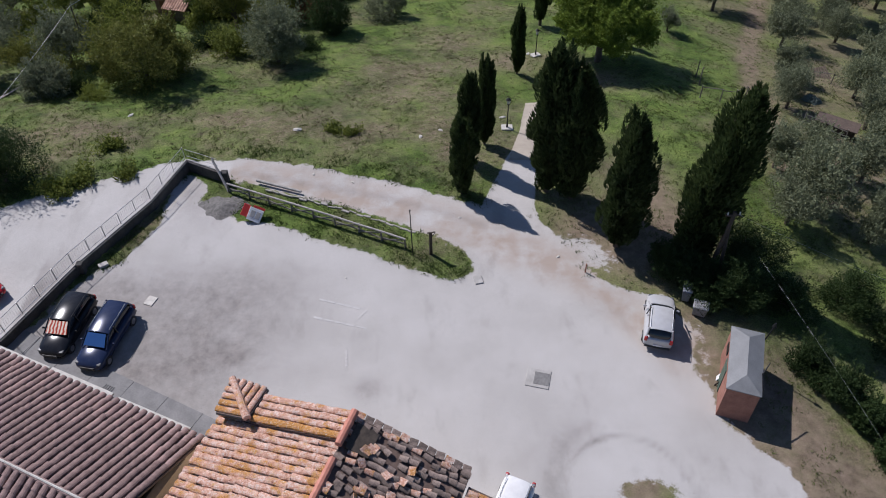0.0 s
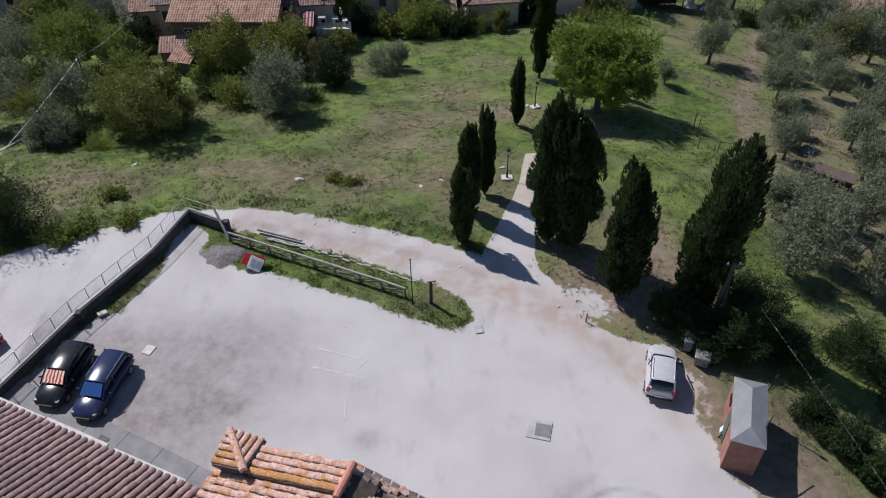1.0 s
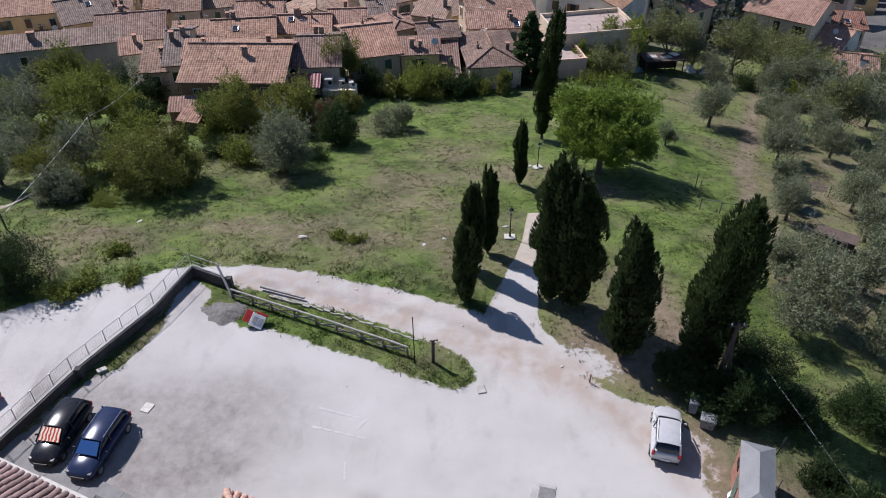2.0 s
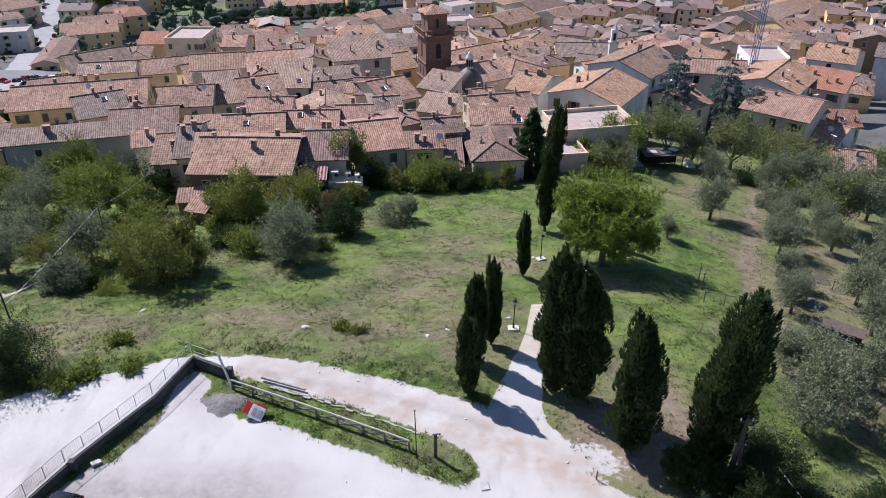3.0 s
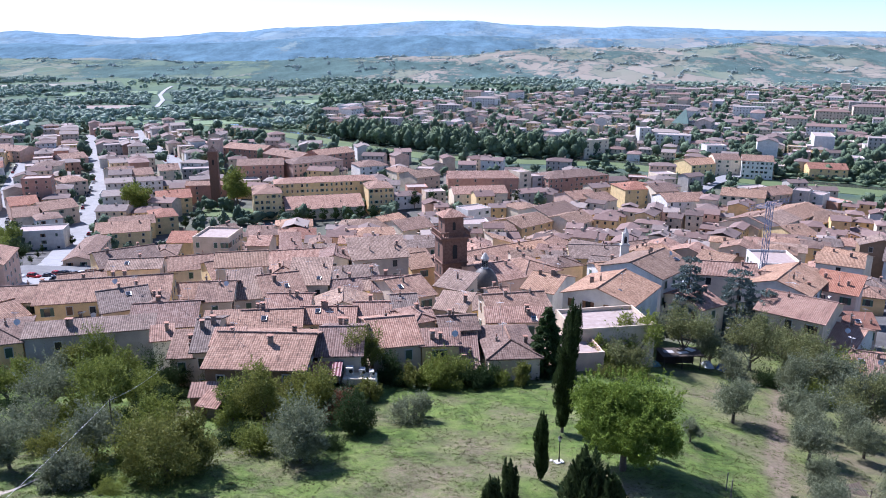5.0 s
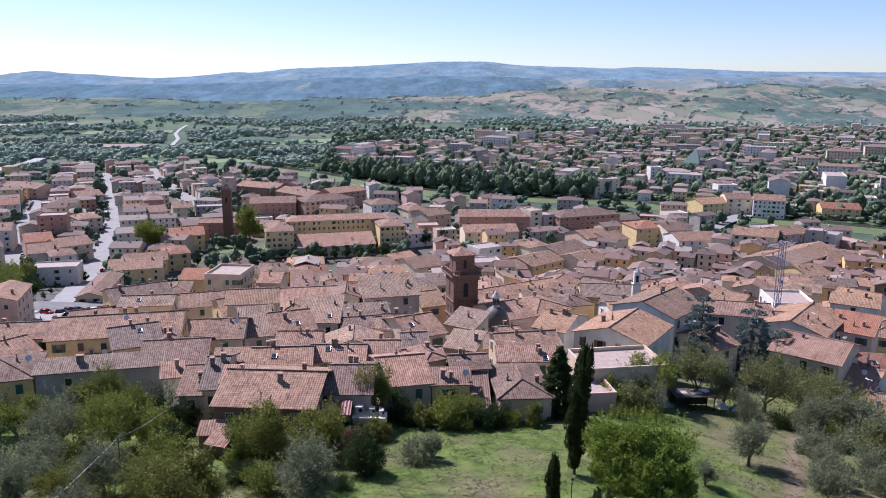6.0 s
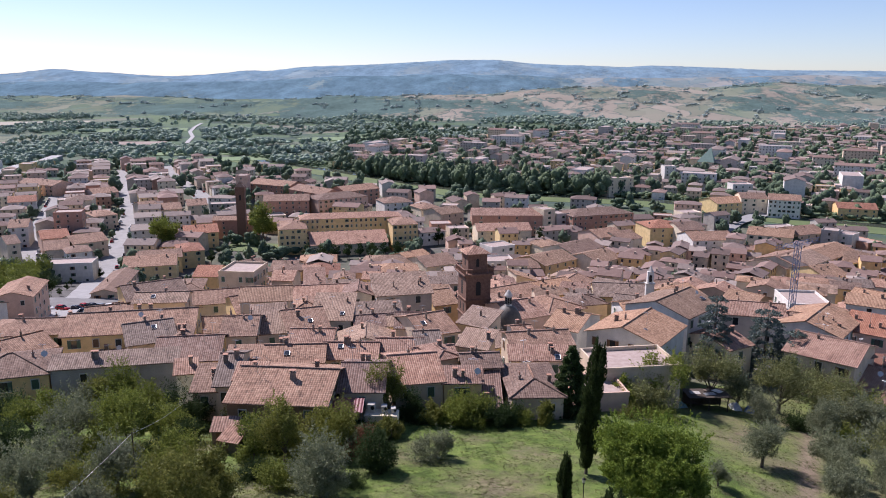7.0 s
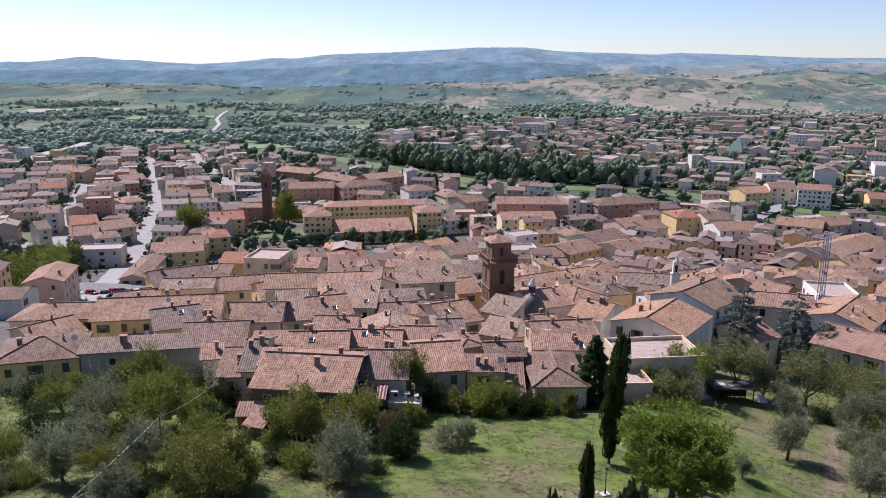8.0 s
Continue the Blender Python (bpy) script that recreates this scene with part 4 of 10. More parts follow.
    if y < 150 and kind != "flat" and w > 4 and chimneys is None:
        slope_z = rise if kind != "front" else 0.0
        for i in range(rng.choice((0, 0, 0, 1))):
            xx, yy = rng.uniform(-0.38, 0.38) * w, rng.uniform(0.12, 0.38) * d
            if slope_z and (kind != "hip" or abs(xx) < hw - yy - 1):
                shared("skylight", SKYLIGHT, t, pose(xx, yy, top + slope_z * yy + 0.05, math.degrees(math.atan(slope_z))))
        for i in range(rng.choice((1, 1, 2))):
            xx, yy = rng.uniform(-0.4, 0.4) * w, rng.uniform(0.35, 0.6) * d
            zr = {"gable": rise * min(yy, d - yy), "shed": rise * yy, "front": rise * (hw - abs(xx)), "hip": rise * max(0, min(yy, d - yy, hw - abs(xx)))}[kind]
            shared("aerial", AERIAL, t, pose(xx, yy, top + zr, 0, 0, rng.uniform(-40, 40)))
            if rng.random() < 0.22:
                shared("satellite_dish", DISH, t, pose(xx + 0.5, yy * 0.6, top + slope_z * yy * 0.6 + 0.1, 0, 0, rng.uniform(-30, 30)))
    return t


def skylight_mesh():
    bm = bmesh.new()
    add_box(bm, 0, 0, 0.05, 0.85, 1.1, 0.14)
    top_ = [f for f in bm.faces if f.normal.z > 0.9]
    bmesh.ops.inset_region(bm, faces=top_, thickness=0.1, depth=-0.03)
    top_[0].material_index = 1
    me = bpy.data.meshes.new("skylight")
    bm.to_mesh(me)
    bm.free()
    me.materials.append(STEEL)
    me.materials.append(PANE)
    return me


def aerial_mesh():
    bm = bmesh.new()
    add_tube(bm, (0, 0, -0.2), (0, 0, 2.2), 0.03, 0.025, 5)
    add_tube(bm, (-0.6, 0, 2.1), (0.6, 0, 2.1), 0.02, 0.02, 4)
    for i in range(6):
        add_tube(bm, (-0.5 + 0.2 * i, -0.3, 2.1), (-0.5 + 0.2 * i, 0.3, 2.1), 0.012, 0.012, 4)
    me = bpy.data.meshes.new("aerial")
    bm.to_mesh(me)
    bm.free()
    me.materials.append(STEEL)
    return me


def dish_mesh():
    bm = bmesh.new()
    bmesh.ops.create_cone(bm, cap_ends=True, segments=14, radius1=0.12, radius2=0.45, depth=0.16, matrix=pose(0, -0.2, 0.75, 65))
    add_tube(bm, (0, 0, 0), (0, -0.1, 0.75), 0.03, 0.03, 5)
    me = bpy.data.meshes.new("satellite_dish")
    bm.to_mesh(me)
    bm.free()
    me.materials.append(plain("dish_grey", (0.45, 0.45, 0.44), (0.62, 0.62, 0.6), 4, 0.6))
    return me


SKYLIGHT, AERIAL, DISH = skylight_mesh(), aerial_mesh(), dish_mesh()
TERRACE = plain("terrace_paving", (0.27, 0.20, 0.17), (0.42, 0.34, 0.30), 1.0, 0.85)


# ---- the cypresses by the footpath ----
CYP = "tall dark-green cypress beside the gravel footpath"
cypress_tree(place(1.45, 41.6), 6.6, 1.25, CYPRESS, 3, "short broad cypress at the foot of the path", "cypresses by the footpath", 5200)
cypress_tree(place(2.05, 45.4), 8.0, 1.15, CYPRESS, 44, CYP, "cypresses by the footpath", 5200)
cypress_tree(place(3.35, 48.0), 7.9, 0.85, CYPRESS, 4, "slim dark-green cypress behind its taller twin", "cypresses by the footpath", 4500)
cypress_tree(place(7.5, 41.8), 12.0, 1.95, CYPRESS, 5, CYP, "cypresses by the footpath", 8000)
cypress_tree(place(9.1, 41.0), 11.0, 1.95, CYPRESS, 15, "broad dark-green cypress grown into its neighbour", "cypresses by the footpath", 8000)
cypress_tree(place(11.6, 36.0), 10.7, 1.95, CYPRESS, 6, "broad ragged cypress at the edge of the car park", "cypresses by the footpath", 9000)
cypress_tree(place(16.3, 34.7), 13.2, 2.15, CYPRESS, 7, "large leaning dark-green cypress beside the utility pole", "cypresses by the footpath", 12000, lean=1.1)
cypress_tree(place(7.1, 62.0), 6.9, 0.85, CYPRESS, 8, "small slim cypress in the meadow", "cypresses by the footpath", 3500)
cypress_tree(place(10.8, 75.6), 15.2, 1.45, CYPRESS, 9, "very tall slender cypress at the end of the footpath", "cypresses by the footpath", 8000, lean=0.8)

# ---- broad trees and shrubs of the slope ----
broad_tree("pine_tree", place(15.3, 65.3), 9.4, 5.6, PINE, 21, "bright-green round-headed pine casting a wide shadow", "", 66000, 0.32, 0.30, 56, 0.62, bushy=0.20)
SHRUB = "slope trees and shrubs"
broad_tree("tree", place(-27.3, 61.5), 8.6, 4.9, AUTUMN, 22, "large bushy olive-brown broadleaf tree", SHRUB, 12000, 0.40, 0.15, 28, 0.8, bushy=0.6)
broad_tree("olive_tree", place(-16.1, 66.2), 6.7, 4.0, OLIVE, 23, "large silvery-green olive tree in the meadow", SHRUB, 9000, 0.36, 0.15, 22, 0.8, bushy=0.3)
broad_tree("tree", place(-22.3, 76.0), 7.8, 3.2, AUTUMN, 24, "thin-leaved tree turning brown", SHRUB, 4500, 0.36, 0.3, 16, 0.8)
broad_tree("shrub", place(-11.7, 74.5), 4.8, 2.8, DARKLEAF, 25, "dark-green dense shrub in the meadow", SHRUB, 5000, 0.34, 0.12, 14, 0.8, "shrub", 0.4)
broad_tree("shrub", place(-13.5, 76.5), 4.4, 2.0, REDLEAF, 26, "reddish-brown shrub beside a dark one", SHRUB, 2600, 0.32, 0.12, 9, 0.8, "shrub", 0.3)
broad_tree("tree", place(-17.2, 79.2), 6.4, 3.0, AUTUMN, 27, "yellow-green tree with a loose crown", SHRUB, 5200, 0.36, 0.2, 15, 0.8, bushy=0.2)
broad_tree("shrub", place(-5.7, 79.2), 4.6, 2.7, OLIVE, 28, "grey-green feathery shrub in the meadow", SHRUB, 4200, 0.30, 0.1, 12, 0.9, "shrub", 0.5)
broad_tree("shrub", place(-31.6, 42.6), 4.9, 4.1, DARKLEAF, 29, "dark-green shrub by the upper track", SHRUB, 12000, 0.22, 0.1, 18, 0.8, "shrub", 0.4)
broad_tree("shrub", place(-35.4, 59.2), 3.4, 2.6, OLIVE, 30, "grey-green spreading shrub on the slope", SHRUB, 6000, 0.34, 0.1, 16, 0.7, "shrub", 0.4)
broad_tree("olive_tree", place(-43.4, 63.2), 5.0, 3.0, OLIVE, 31, "grey-green olive tree among shrubs", SHRUB, 5000, 0.34, 0.2, 14)
broad_tree("olive_tree", place(-36.6, 66.4), 4.9, 2.9, OLIVE, 32, "grey-green olive tree among shrubs", SHRUB, 5000, 0.34, 0.2, 14)
broad_tree("tree", place(-42.7, 80.9), 7.3, 4.4, BROAD, 33, "green broadleaf tree on the slope", SHRUB, 7500, 0.38, 0.2, 20, bushy=0.2)
broad_tree("olive_tree", place(-49.7, 82.3), 5.6, 3.9, OLIVE, 34, "grey-green olive tree among shrubs", SHRUB, 5000, 0.36, 0.25, 14)
broad_tree("shrub", place(-38.6, 89.2), 4.8, 3.3, DARKLEAF, 35, "glossy dark-green shrub with pale flowers", SHRUB, 5000, 0.32, 0.1, 14, 0.8, "shrub", 0.4)
broad_tree("tree", place(-51.0, 97.0), 8.6, 3.6, BROAD, 36, "green tree against the long grey wall", SHRUB, 6000, 0.36, 0.12, 18, 0.9, bushy=0.4)
broad_tree("tree", place(-12.9, 92.8), 9.0, 3.1, AUTUMN, 37, "yellow-green willow-like tree below the houses", SHRUB, 6000, 0.34, 0.3, 16, 0.9)
broad_tree("shrub", place(-4.6, 93.4), 4.4, 3.6, BROAD, 38, "green shrubs below the houses", SHRUB, 6000, 0.34, 0.1, 16, 0.8, "shrub", 0.5)
broad_tree("shrub", place(-9.3, 93.6), 3.2, 2.6, DARKLEAF, 39, "dark-green shrub below the houses", SHRUB, 3600, 0.32, 0.1, 12, 0.8, "shrub", 0.5)
broad_tree("shrub", place(-25.6, 75.2), 5.2, 2.4, BROAD, 40, "loose green shrub on the slope", SHRUB, 3600, 0.34, 0.12, 12, 0.8, "shrub", 0.4)
broad_tree("shrub", place(-21.0, 68.0), 3.0, 2.4, BROAD, 41, "bright-green low shrub on the slope", SHRUB, 3000, 0.32, 0.1, 10, 0.7, "shrub", 0.4)
broad_tree("shrub", place(-33.0, 69.0), 3.6, 2.8, BROAD, 42, "bright-green low shrub on the slope", SHRUB, 3400, 0.34, 0.1, 11, 0.7, "shrub", 0.4)
rng_s = random.Random(11)
for i, (sx, sy, hi, wi) in enumerate(((-34, 74, 4.2, 2.8), (-46, 72, 4.5, 3.2), (-53, 75, 5, 3.4), (-58, 86, 5.4, 3.6), (-47, 90, 4.6, 3.2), (-57, 95, 4.4, 3.2), (-64, 90, 4.4, 3.0),
                                      (-28, 68, 3.2, 2.4), (-52, 66, 4.6, 3.4), (-50, 60, 3.8, 2.8), (-66, 80, 5, 3.6))):
    broad_tree("tree", place(sx, sy, 0), hi, wi, (BROAD, OLIVE, DARKLEAF, BROAD)[i % 4], 60 + i, ("green leafy garden tree", "grey-green olive tree among shrubs", "dark-green garden tree on the slope", "bright-green garden tree on the slope")[i % 4], SHRUB, 3400, 0.36, 0.16, 12, bushy=0.3)

for i, (sx, sy, hi, wi) in enumerate(((-39, 84, 6.2, 3.0), (-26.5, 79.6, 5.4, 2.6), (-23, 80, 6.2, 2.6), (-19.5, 80.3, 5.2, 2.6), (-15.2, 84.5, 2.6, 1.8), (-46, 93, 6.0, 3.2), (-41.5, 88, 6.2, 3.0),
                                      (-54, 96.5, 5.6, 3.0), (-60, 93.5, 5.0, 3.0), (-66, 92, 5.2, 3.2), (-2, 92.6, 4.2, 2.6), (1.8, 92.5, 4.0, 2.2), (-7, 92.4, 4.2, 2.4), (4.5, 94.2, 3.6, 2.0), (-71, 88, 5.2, 3.4))):
    broad_tree("shrub", place(sx, sy, 0), hi, wi, (BROAD, DARKLEAF, AUTUMN, BROAD, OLIVE)[i % 5], 160 + i, ("tall green bush below the house row", "tall dark-green bush below the house row", "tall yellowish bush below the house row", "leafy green bush below the house row", "silvery bush below the house row")[i % 5], SHRUB, 3800, 0.34, 0.08, 13, 0.9, "shrub", 0.5)

for i, (sx, sy, hi, wi) in enumerate(((-35.5, 82.6, 4.4, 2.2), (-27.4, 81.6, 4.4, 2.2), (-24.2, 80.9, 5.2, 2.4), (-21.2, 81.2, 5.0, 2.5), (-18.6, 83.2, 4.6, 2.2), (-19.0, 81.4, 3.4, 2.0), (-14.6, 86.1, 2.9, 2.0), (-12.2, 86.2, 2.8, 2.0), (-10.4, 94.2, 4.2, 2.2), (-1.0, 94.4, 4.4, 2.4), (3.0, 94.6, 3.8, 1.8), (8.0, 94.6, 3.4, 1.6))):
    broad_tree("shrub", place(sx, sy, 0), hi, wi, (DARKLEAF, BROAD, DARKLEAF, AUTUMN)[i % 4], 260 + i, ("dense dark bush against the house wall", "leafy green bush against the house wall", "dark ivy-grown bush below the eaves", "yellowish bush against the house wall")[i % 4], SHRUB, 3600, 0.32, 0.06, 13, 0.95, "shrub", 0.3)

WEEDS = "large weeds by the track"
weed = broad_tree("weed_clump", place(-26.4, 43.1), 0.9, 1.2, BROAD, 331, "bright green large-leaved weeds beside the track", WEEDS, 700, 0.42, 0.05, 10, 0.8, "weeds", 0.5)
for i, (ux, uy, us) in enumerate([(-23.3, 43.7, 0.8), (-27.9, 41.6, 1.1), (-26.0, 47.8, 0.9), (-8.6, 50.3, 0.7), (-7.2, 50.0, 0.6)]):
    put_copy(weed, place(ux, uy, 71 * i, us))
UNDER = "undergrowth on the slope"
thickets = [broad_tree("shrub", place(-31.5, 66.0), 2.6, 2.9, BROAD, 321, "tangled green undergrowth between the trees", UNDER, 3200, 0.30, 0.06, 14, 0.7, "shrub", 0.6),
            broad_tree("shrub", place(-24.0, 70.5), 2.4, 2.6, DARKLEAF, 322, "dark tangled undergrowth between the trees", UNDER, 3200, 0.28, 0.06, 14, 0.7, "shrub", 0.6),
            broad_tree("shrub", place(-36.0, 63.0), 1.9, 2.3, AUTUMN, 323, "brownish bramble thicket between the trees", UNDER, 2600, 0.26, 0.06, 12, 0.7, "shrub", 0.6)]
for i, (ux, uy, us) in enumerate(((-38.5, 72, 1.2), (-33.5, 60.5, 0.8), (-42, 68, 1.1), (-19.5, 72.5, 1.0), (-27, 83, 1.2), (-20.5, 76.5, 1.0), (-45.5, 78, 1.2), (-37, 78.5, 1.1), (-24.5, 87, 1.2), (-48, 62, 1.0), (-13.5, 69.8, 0.7), (-46.5, 62.5, 0.8),
                                 (-31, 58.0, 0.6), (-20.5, 82.5, 1.0), (-32, 90, 1.2), (24.5, 102, 1.0), (46, 108, 1.1), (20, 100.5, 0.8), (53, 104, 1.1))):
    put_copy(thickets[i % 3], place(ux, uy, 83 * i, us))

# ---- the olive grove and its neighbours ----
GROVE = "olive grove"
olives = [broad_tree("olive_tree", place(31.2, 57.4), 3.9, 2.25, OLIVE, 70, "silvery-green olive tree in rough grass", GROVE, 5200, 0.24, 0.30, 15, 0.85, bushy=0.1),
          broad_tree("olive_tree", place(25.6, 45.7), 3.8, 2.1, OLIVE, 71, "silvery-green olive tree in rough grass", GROVE, 5000, 0.24, 0.32, 14, 0.85, bushy=0.1),
          broad_tree("olive_tree", place(24.2, 38.8), 4.2, 2.4, OLIVE, 72, "silvery-green olive tree in rough grass", GROVE, 6000, 0.24, 0.28, 17, 0.85, bushy=0.15)]
for i, (ox, oy, s) in enumerate(((33.5, 86.8, 1.25), (24.9, 75.8, 0.62), (38.4, 76.6, 1.12), (46.1, 79.6, 0.95), (48.9, 105.1, 1.4), (43.4, 89.9, 1.35), (52.7, 92.7, 1.9), (34.3, 65.4, 0.9), (29.2, 46.9, 0.9), (27.0, 41.0, 1.15), (32.4, 45.0, 1.0),
                                 (46.1, 69.8, 1.3), (37.9, 55.4, 1.1), (30.0, 37.8, 0.95), (33.5, 62.0, 0.75), (40.2, 62.5, 1.0), (44.0, 59.0, 1.1), (36.5, 49.5, 1.0), (57.0, 84.0, 1.3), (60.5, 98.0, 1.5), (52.0, 74.0, 1.2), (56.0, 108.0, 1.5), (61.0, 88.0, 1.3), (42.0, 84.5, 1.1), (49.5, 65.0, 1.2), (41.5, 50.5, 1.1), (54.5, 68.0, 1.2), (47.5, 86.0, 1.1), (67.0, 94.0, 1.4), (64.0, 106.0, 1.4))):
    put_copy(olives[i % 3], place(ox, oy, 47 * i, s * 1.12))
broad_tree("tree", place(51.4, 89.6), 8.0, 3.6, PALELEAF, 73, "thin brownish tree with bare twigs", GROVE, 3000, 0.36, 0.35, 12, 0.9)
broad_tree("shrub", place(19.6, 34.2), 3.8, 2.7, DARKLEAF, 74, "dark-green shrub at the foot of the utility pole", "", 10000, 0.19, 0.1, 15, 0.8, "shrub", 0.4)
broad_tree("shrub", place(14.3, 33.6), 3.6, 1.8, DARKLEAF, 75, "dark-green shrub beneath the cypress", "", 9000, 0.19, 0.1, 14, 0.8, "shrub", 0.4)
for sx, sy, hi, wi, sd, lab in ((18.4, 31.2, 4.4, 2.7, 301, "dark-green leaning bush shading the waste bins"), (21.4, 30.6, 2.9, 2.0, 302, "dark-green bush beside the brick hut"), (15.6, 32.9, 3.8, 1.9, 303, "dark-green bush in front of the utility pole"),
                               (21.3, 26.4, 1.9, 1.5, 304, "low dark bush on the bank"), (22.2, 24.5, 2.2, 1.6, 305, "low dark bush on the bank"), (23.0, 22.4, 2.0, 1.5, 306, "low dark bush on the bank"), (23.8, 20.4, 1.8, 1.4, 307, "low dark bush on the bank"), (16.8, 31.2, 3.2, 1.8, 309, "dark-green bush shading the waste bins"),
                               # the next two are added to darken ground where olive shadows fall
                               (25.2, 31.8, 2.6, 2.2, 310, "dark-green bush added for shade on the slope by the hut"), (27.5, 28.5, 2.4, 2.0, 311, "dark-green bush added for shade on the slope by the hut")):
    broad_tree("shrub", place(sx, sy), hi, wi, DARKLEAF, sd, lab, "bushes by the hut", 8000, 0.19, 0.1, 13, 0.8, "shrub", 0.4)
TOWNTREE = "trees at the edge of the town"
broad_tree("tree", place(26.5, 111.0), 9.6, 4.6, BROAD, 76, "green leafy tree below the white building", TOWNTREE, 6500, 0.42, 0.2, 18, bushy=0.2)
broad_tree("tree", place(35.4, 115.5), 9.2, 4.3, PALELEAF, 77, "thinning yellow-green tree below the houses", TOWNTREE, 5000, 0.42, 0.3, 16)
broad_tree("tree", place(46.1, 115.0), 9.8, 5.2, PALELEAF, 78, "broad thinning olive-green tree", TOWNTREE, 6500, 0.42, 0.25, 20)
broad_tree("tree", place(56.0, 118.0), 6.0, 4.6, PALELEAF, 79, "yellowish low tree below the houses", TOWNTREE, 4500, 0.42, 0.2, 14)
broad_tree("shrub", place(66.0, 119.0), 4.4, 5.0, PALELEAF, 80, "yellow-green hedge-like bush by the houses", TOWNTREE, 4500, 0.42, 0.1, 14, 0.7, "shrub", 0.4)
for i, (sx, sy, hi, wi) in enumerate(((20.5, 106.5, 5.0, 2.8), (24, 105, 5.2, 3.2), (40, 116, 7.2, 3.8), (52, 113, 6.0, 3.8), (60, 112, 5.0, 4.0), (72, 117, 5.6, 4.2), (33, 122, 8.0, 3.6), (62, 106, 4.8, 3.6), (26, 116, 8.5, 3.8), (55, 124, 7.5, 4.0))):
    broad_tree("tree", place(sx, sy, 0), hi, wi, (BROAD, PALELEAF, OLIVE, PALELEAF)[i % 4], 190 + i, ("leafy green tree at the edge of the town", "yellow-green tree at the edge of the town", "silvery-green tree at the edge of the town", "thinning yellowish tree at the edge of the town")[i % 4], TOWNTREE, 4200, 0.40, 0.15, 14, 0.85, bushy=0.3)
broad_tree("tree", place(41.0, 108.0), 4.5, 2.6, OLIVE, 81, "small silvery tree by the houses", TOWNTREE, 2600, 0.34, 0.2, 10)


def conifer(m, tall, wide, material, seed, label, group, tiers=15, sprays=7000, taper=0.8):
    """A fir or cedar: drooping tiers that widen downwards."""
    rng = np.random.default_rng(seed)
    t = thing("conifer", m, label, "tree", group)
    tube_part("trunk", t, BARK, [((0, 0, -0.5), (0, 0, tall * 0.96), wide * 0.09, 0.04)])
    f = rng.beta(1.0, 1.5, sprays)
    tier = np.floor(f * tiers) / tiers
    r = wide * (1.02 - tier) ** taper * (0.45 + 0.55 * rng.random(sprays) ** 0.6)
    a = rng.uniform(0, 2 * np.pi, sprays)
    r *= 1 + 0.22 * np.sin(a * 4 + tier * 40)
    pos = np.stack([np.cos(a) * r, np.sin(a) * r, tall * (0.06 + 0.92 * tier) - r * 0.25 + rng.normal(0, 0.12, sprays) + tall / tiers * 0.5], -1)
    out = np.stack([np.cos(a), np.sin(a), np.full(sprays, -0.25)], -1)
    leaf_mesh("crown", leaf_quads(pos, out, rng.uniform(0.35, 0.8, sprays), rng, 0.5, 0.45), material, t)
    return t


conifer(place(11.6, 100.0), 10.4, 3.3, DARKLEAF, 90, "dark-green fir tree beside a house wall", TOWNTREE)
conifer(place(41.0, 134.0), 16.5, 3.6, CEDAR, 91, "blue-green cedar before a white house", TOWNTREE, 9, 5200, 0.42)
conifer(place(50.5, 135.0), 14.0, 4.4, CEDAR, 92, "blue-green cedar beside a house", TOWNTREE, 8, 5600, 0.40)
conifer(place(54.0, 131.0), 11.0, 3.4, CEDAR, 93, "smaller blue-grey cedar beside a house", TOWNTREE, 7, 3600, 0.40)


# ---- walls, railings and timber fence round the car park ----
parapet = thing("boundary_wall", Matrix(), "low grey concrete wall between the car park and the upper track", "wall", kind="structure")
rail = thing("railing", Matrix(), "thin grey metal railing on top of the low wall", "railing")
# shade of the car park side is put into this near-black colour
SHADE_CONCRETE = plain("mould_stained_concrete", (0.030, 0.028, 0.026), (0.085, 0.08, 0.073), 1.8, 0.9, fine=9)
for wi_, ((ax, ay), (bx, by)) in enumerate(zip(WALL_LINE, WALL_LINE[1:])):
    L, turn = math.hypot(bx - ax, by - ay), math.degrees(math.atan2(by - ay, bx - ax))
    seg = pose((ax + bx) / 2, (ay + by) / 2, 0, 0, 0, turn)
    bm = bmesh.new()
    add_box(bm, 0, 0, 0.12 + 0.004 * wi_, L + 0.12, 0.28, 1.2)
    bmesh.ops.bevel(bm, geom=bm.edges[:], offset=0.02, segments=1, affect="EDGES")
    part("wall_section", bm, SHADE_CONCRETE, parapet).matrix_basis = seg
    box_part("coping", parapet, CONCRETE, [(0, 0.09, 0.735 + 0.006 * wi_, L + 0.1, 0.12, 0.06)], bevel=0.012).matrix_basis = seg
    if ay > 44:
        for z in (0.9, 1.5):
            tube_part("rail", rail, STEEL, [((-L / 2, 0.10, z + 0.2), (L / 2 - 0.6, 0.45, z - 0.1), 0.018, 0.018)], sides=6).matrix_basis = seg
    if ay < 44:
        n = max(2, round(L / 1.45))
        for i in range(n + 1):
            tube_part("post", rail, STEEL, [((-L / 2 + L * i / n, 0.10, 0.85), (-L / 2 + L * i / n, 0.10, 1.92), 0.028, 0.028)], sides=6).matrix_basis = seg
        for z in (0.98, 1.88):
            tube_part("rail", rail, STEEL, [((-L / 2, 0.10, z), (L / 2, 0.10, z), 0.02, 0.02)], sides=6).matrix_basis = seg
        for i in range(int(L / 0.16)):
            xx = -L / 2 + 0.16 * (i + 0.5)
            tube_part("picket", rail, STEEL, [((xx, 0.10, 0.98), (xx, 0.10, 1.88), 0.007, 0.007)], sides=4).matrix_basis = seg
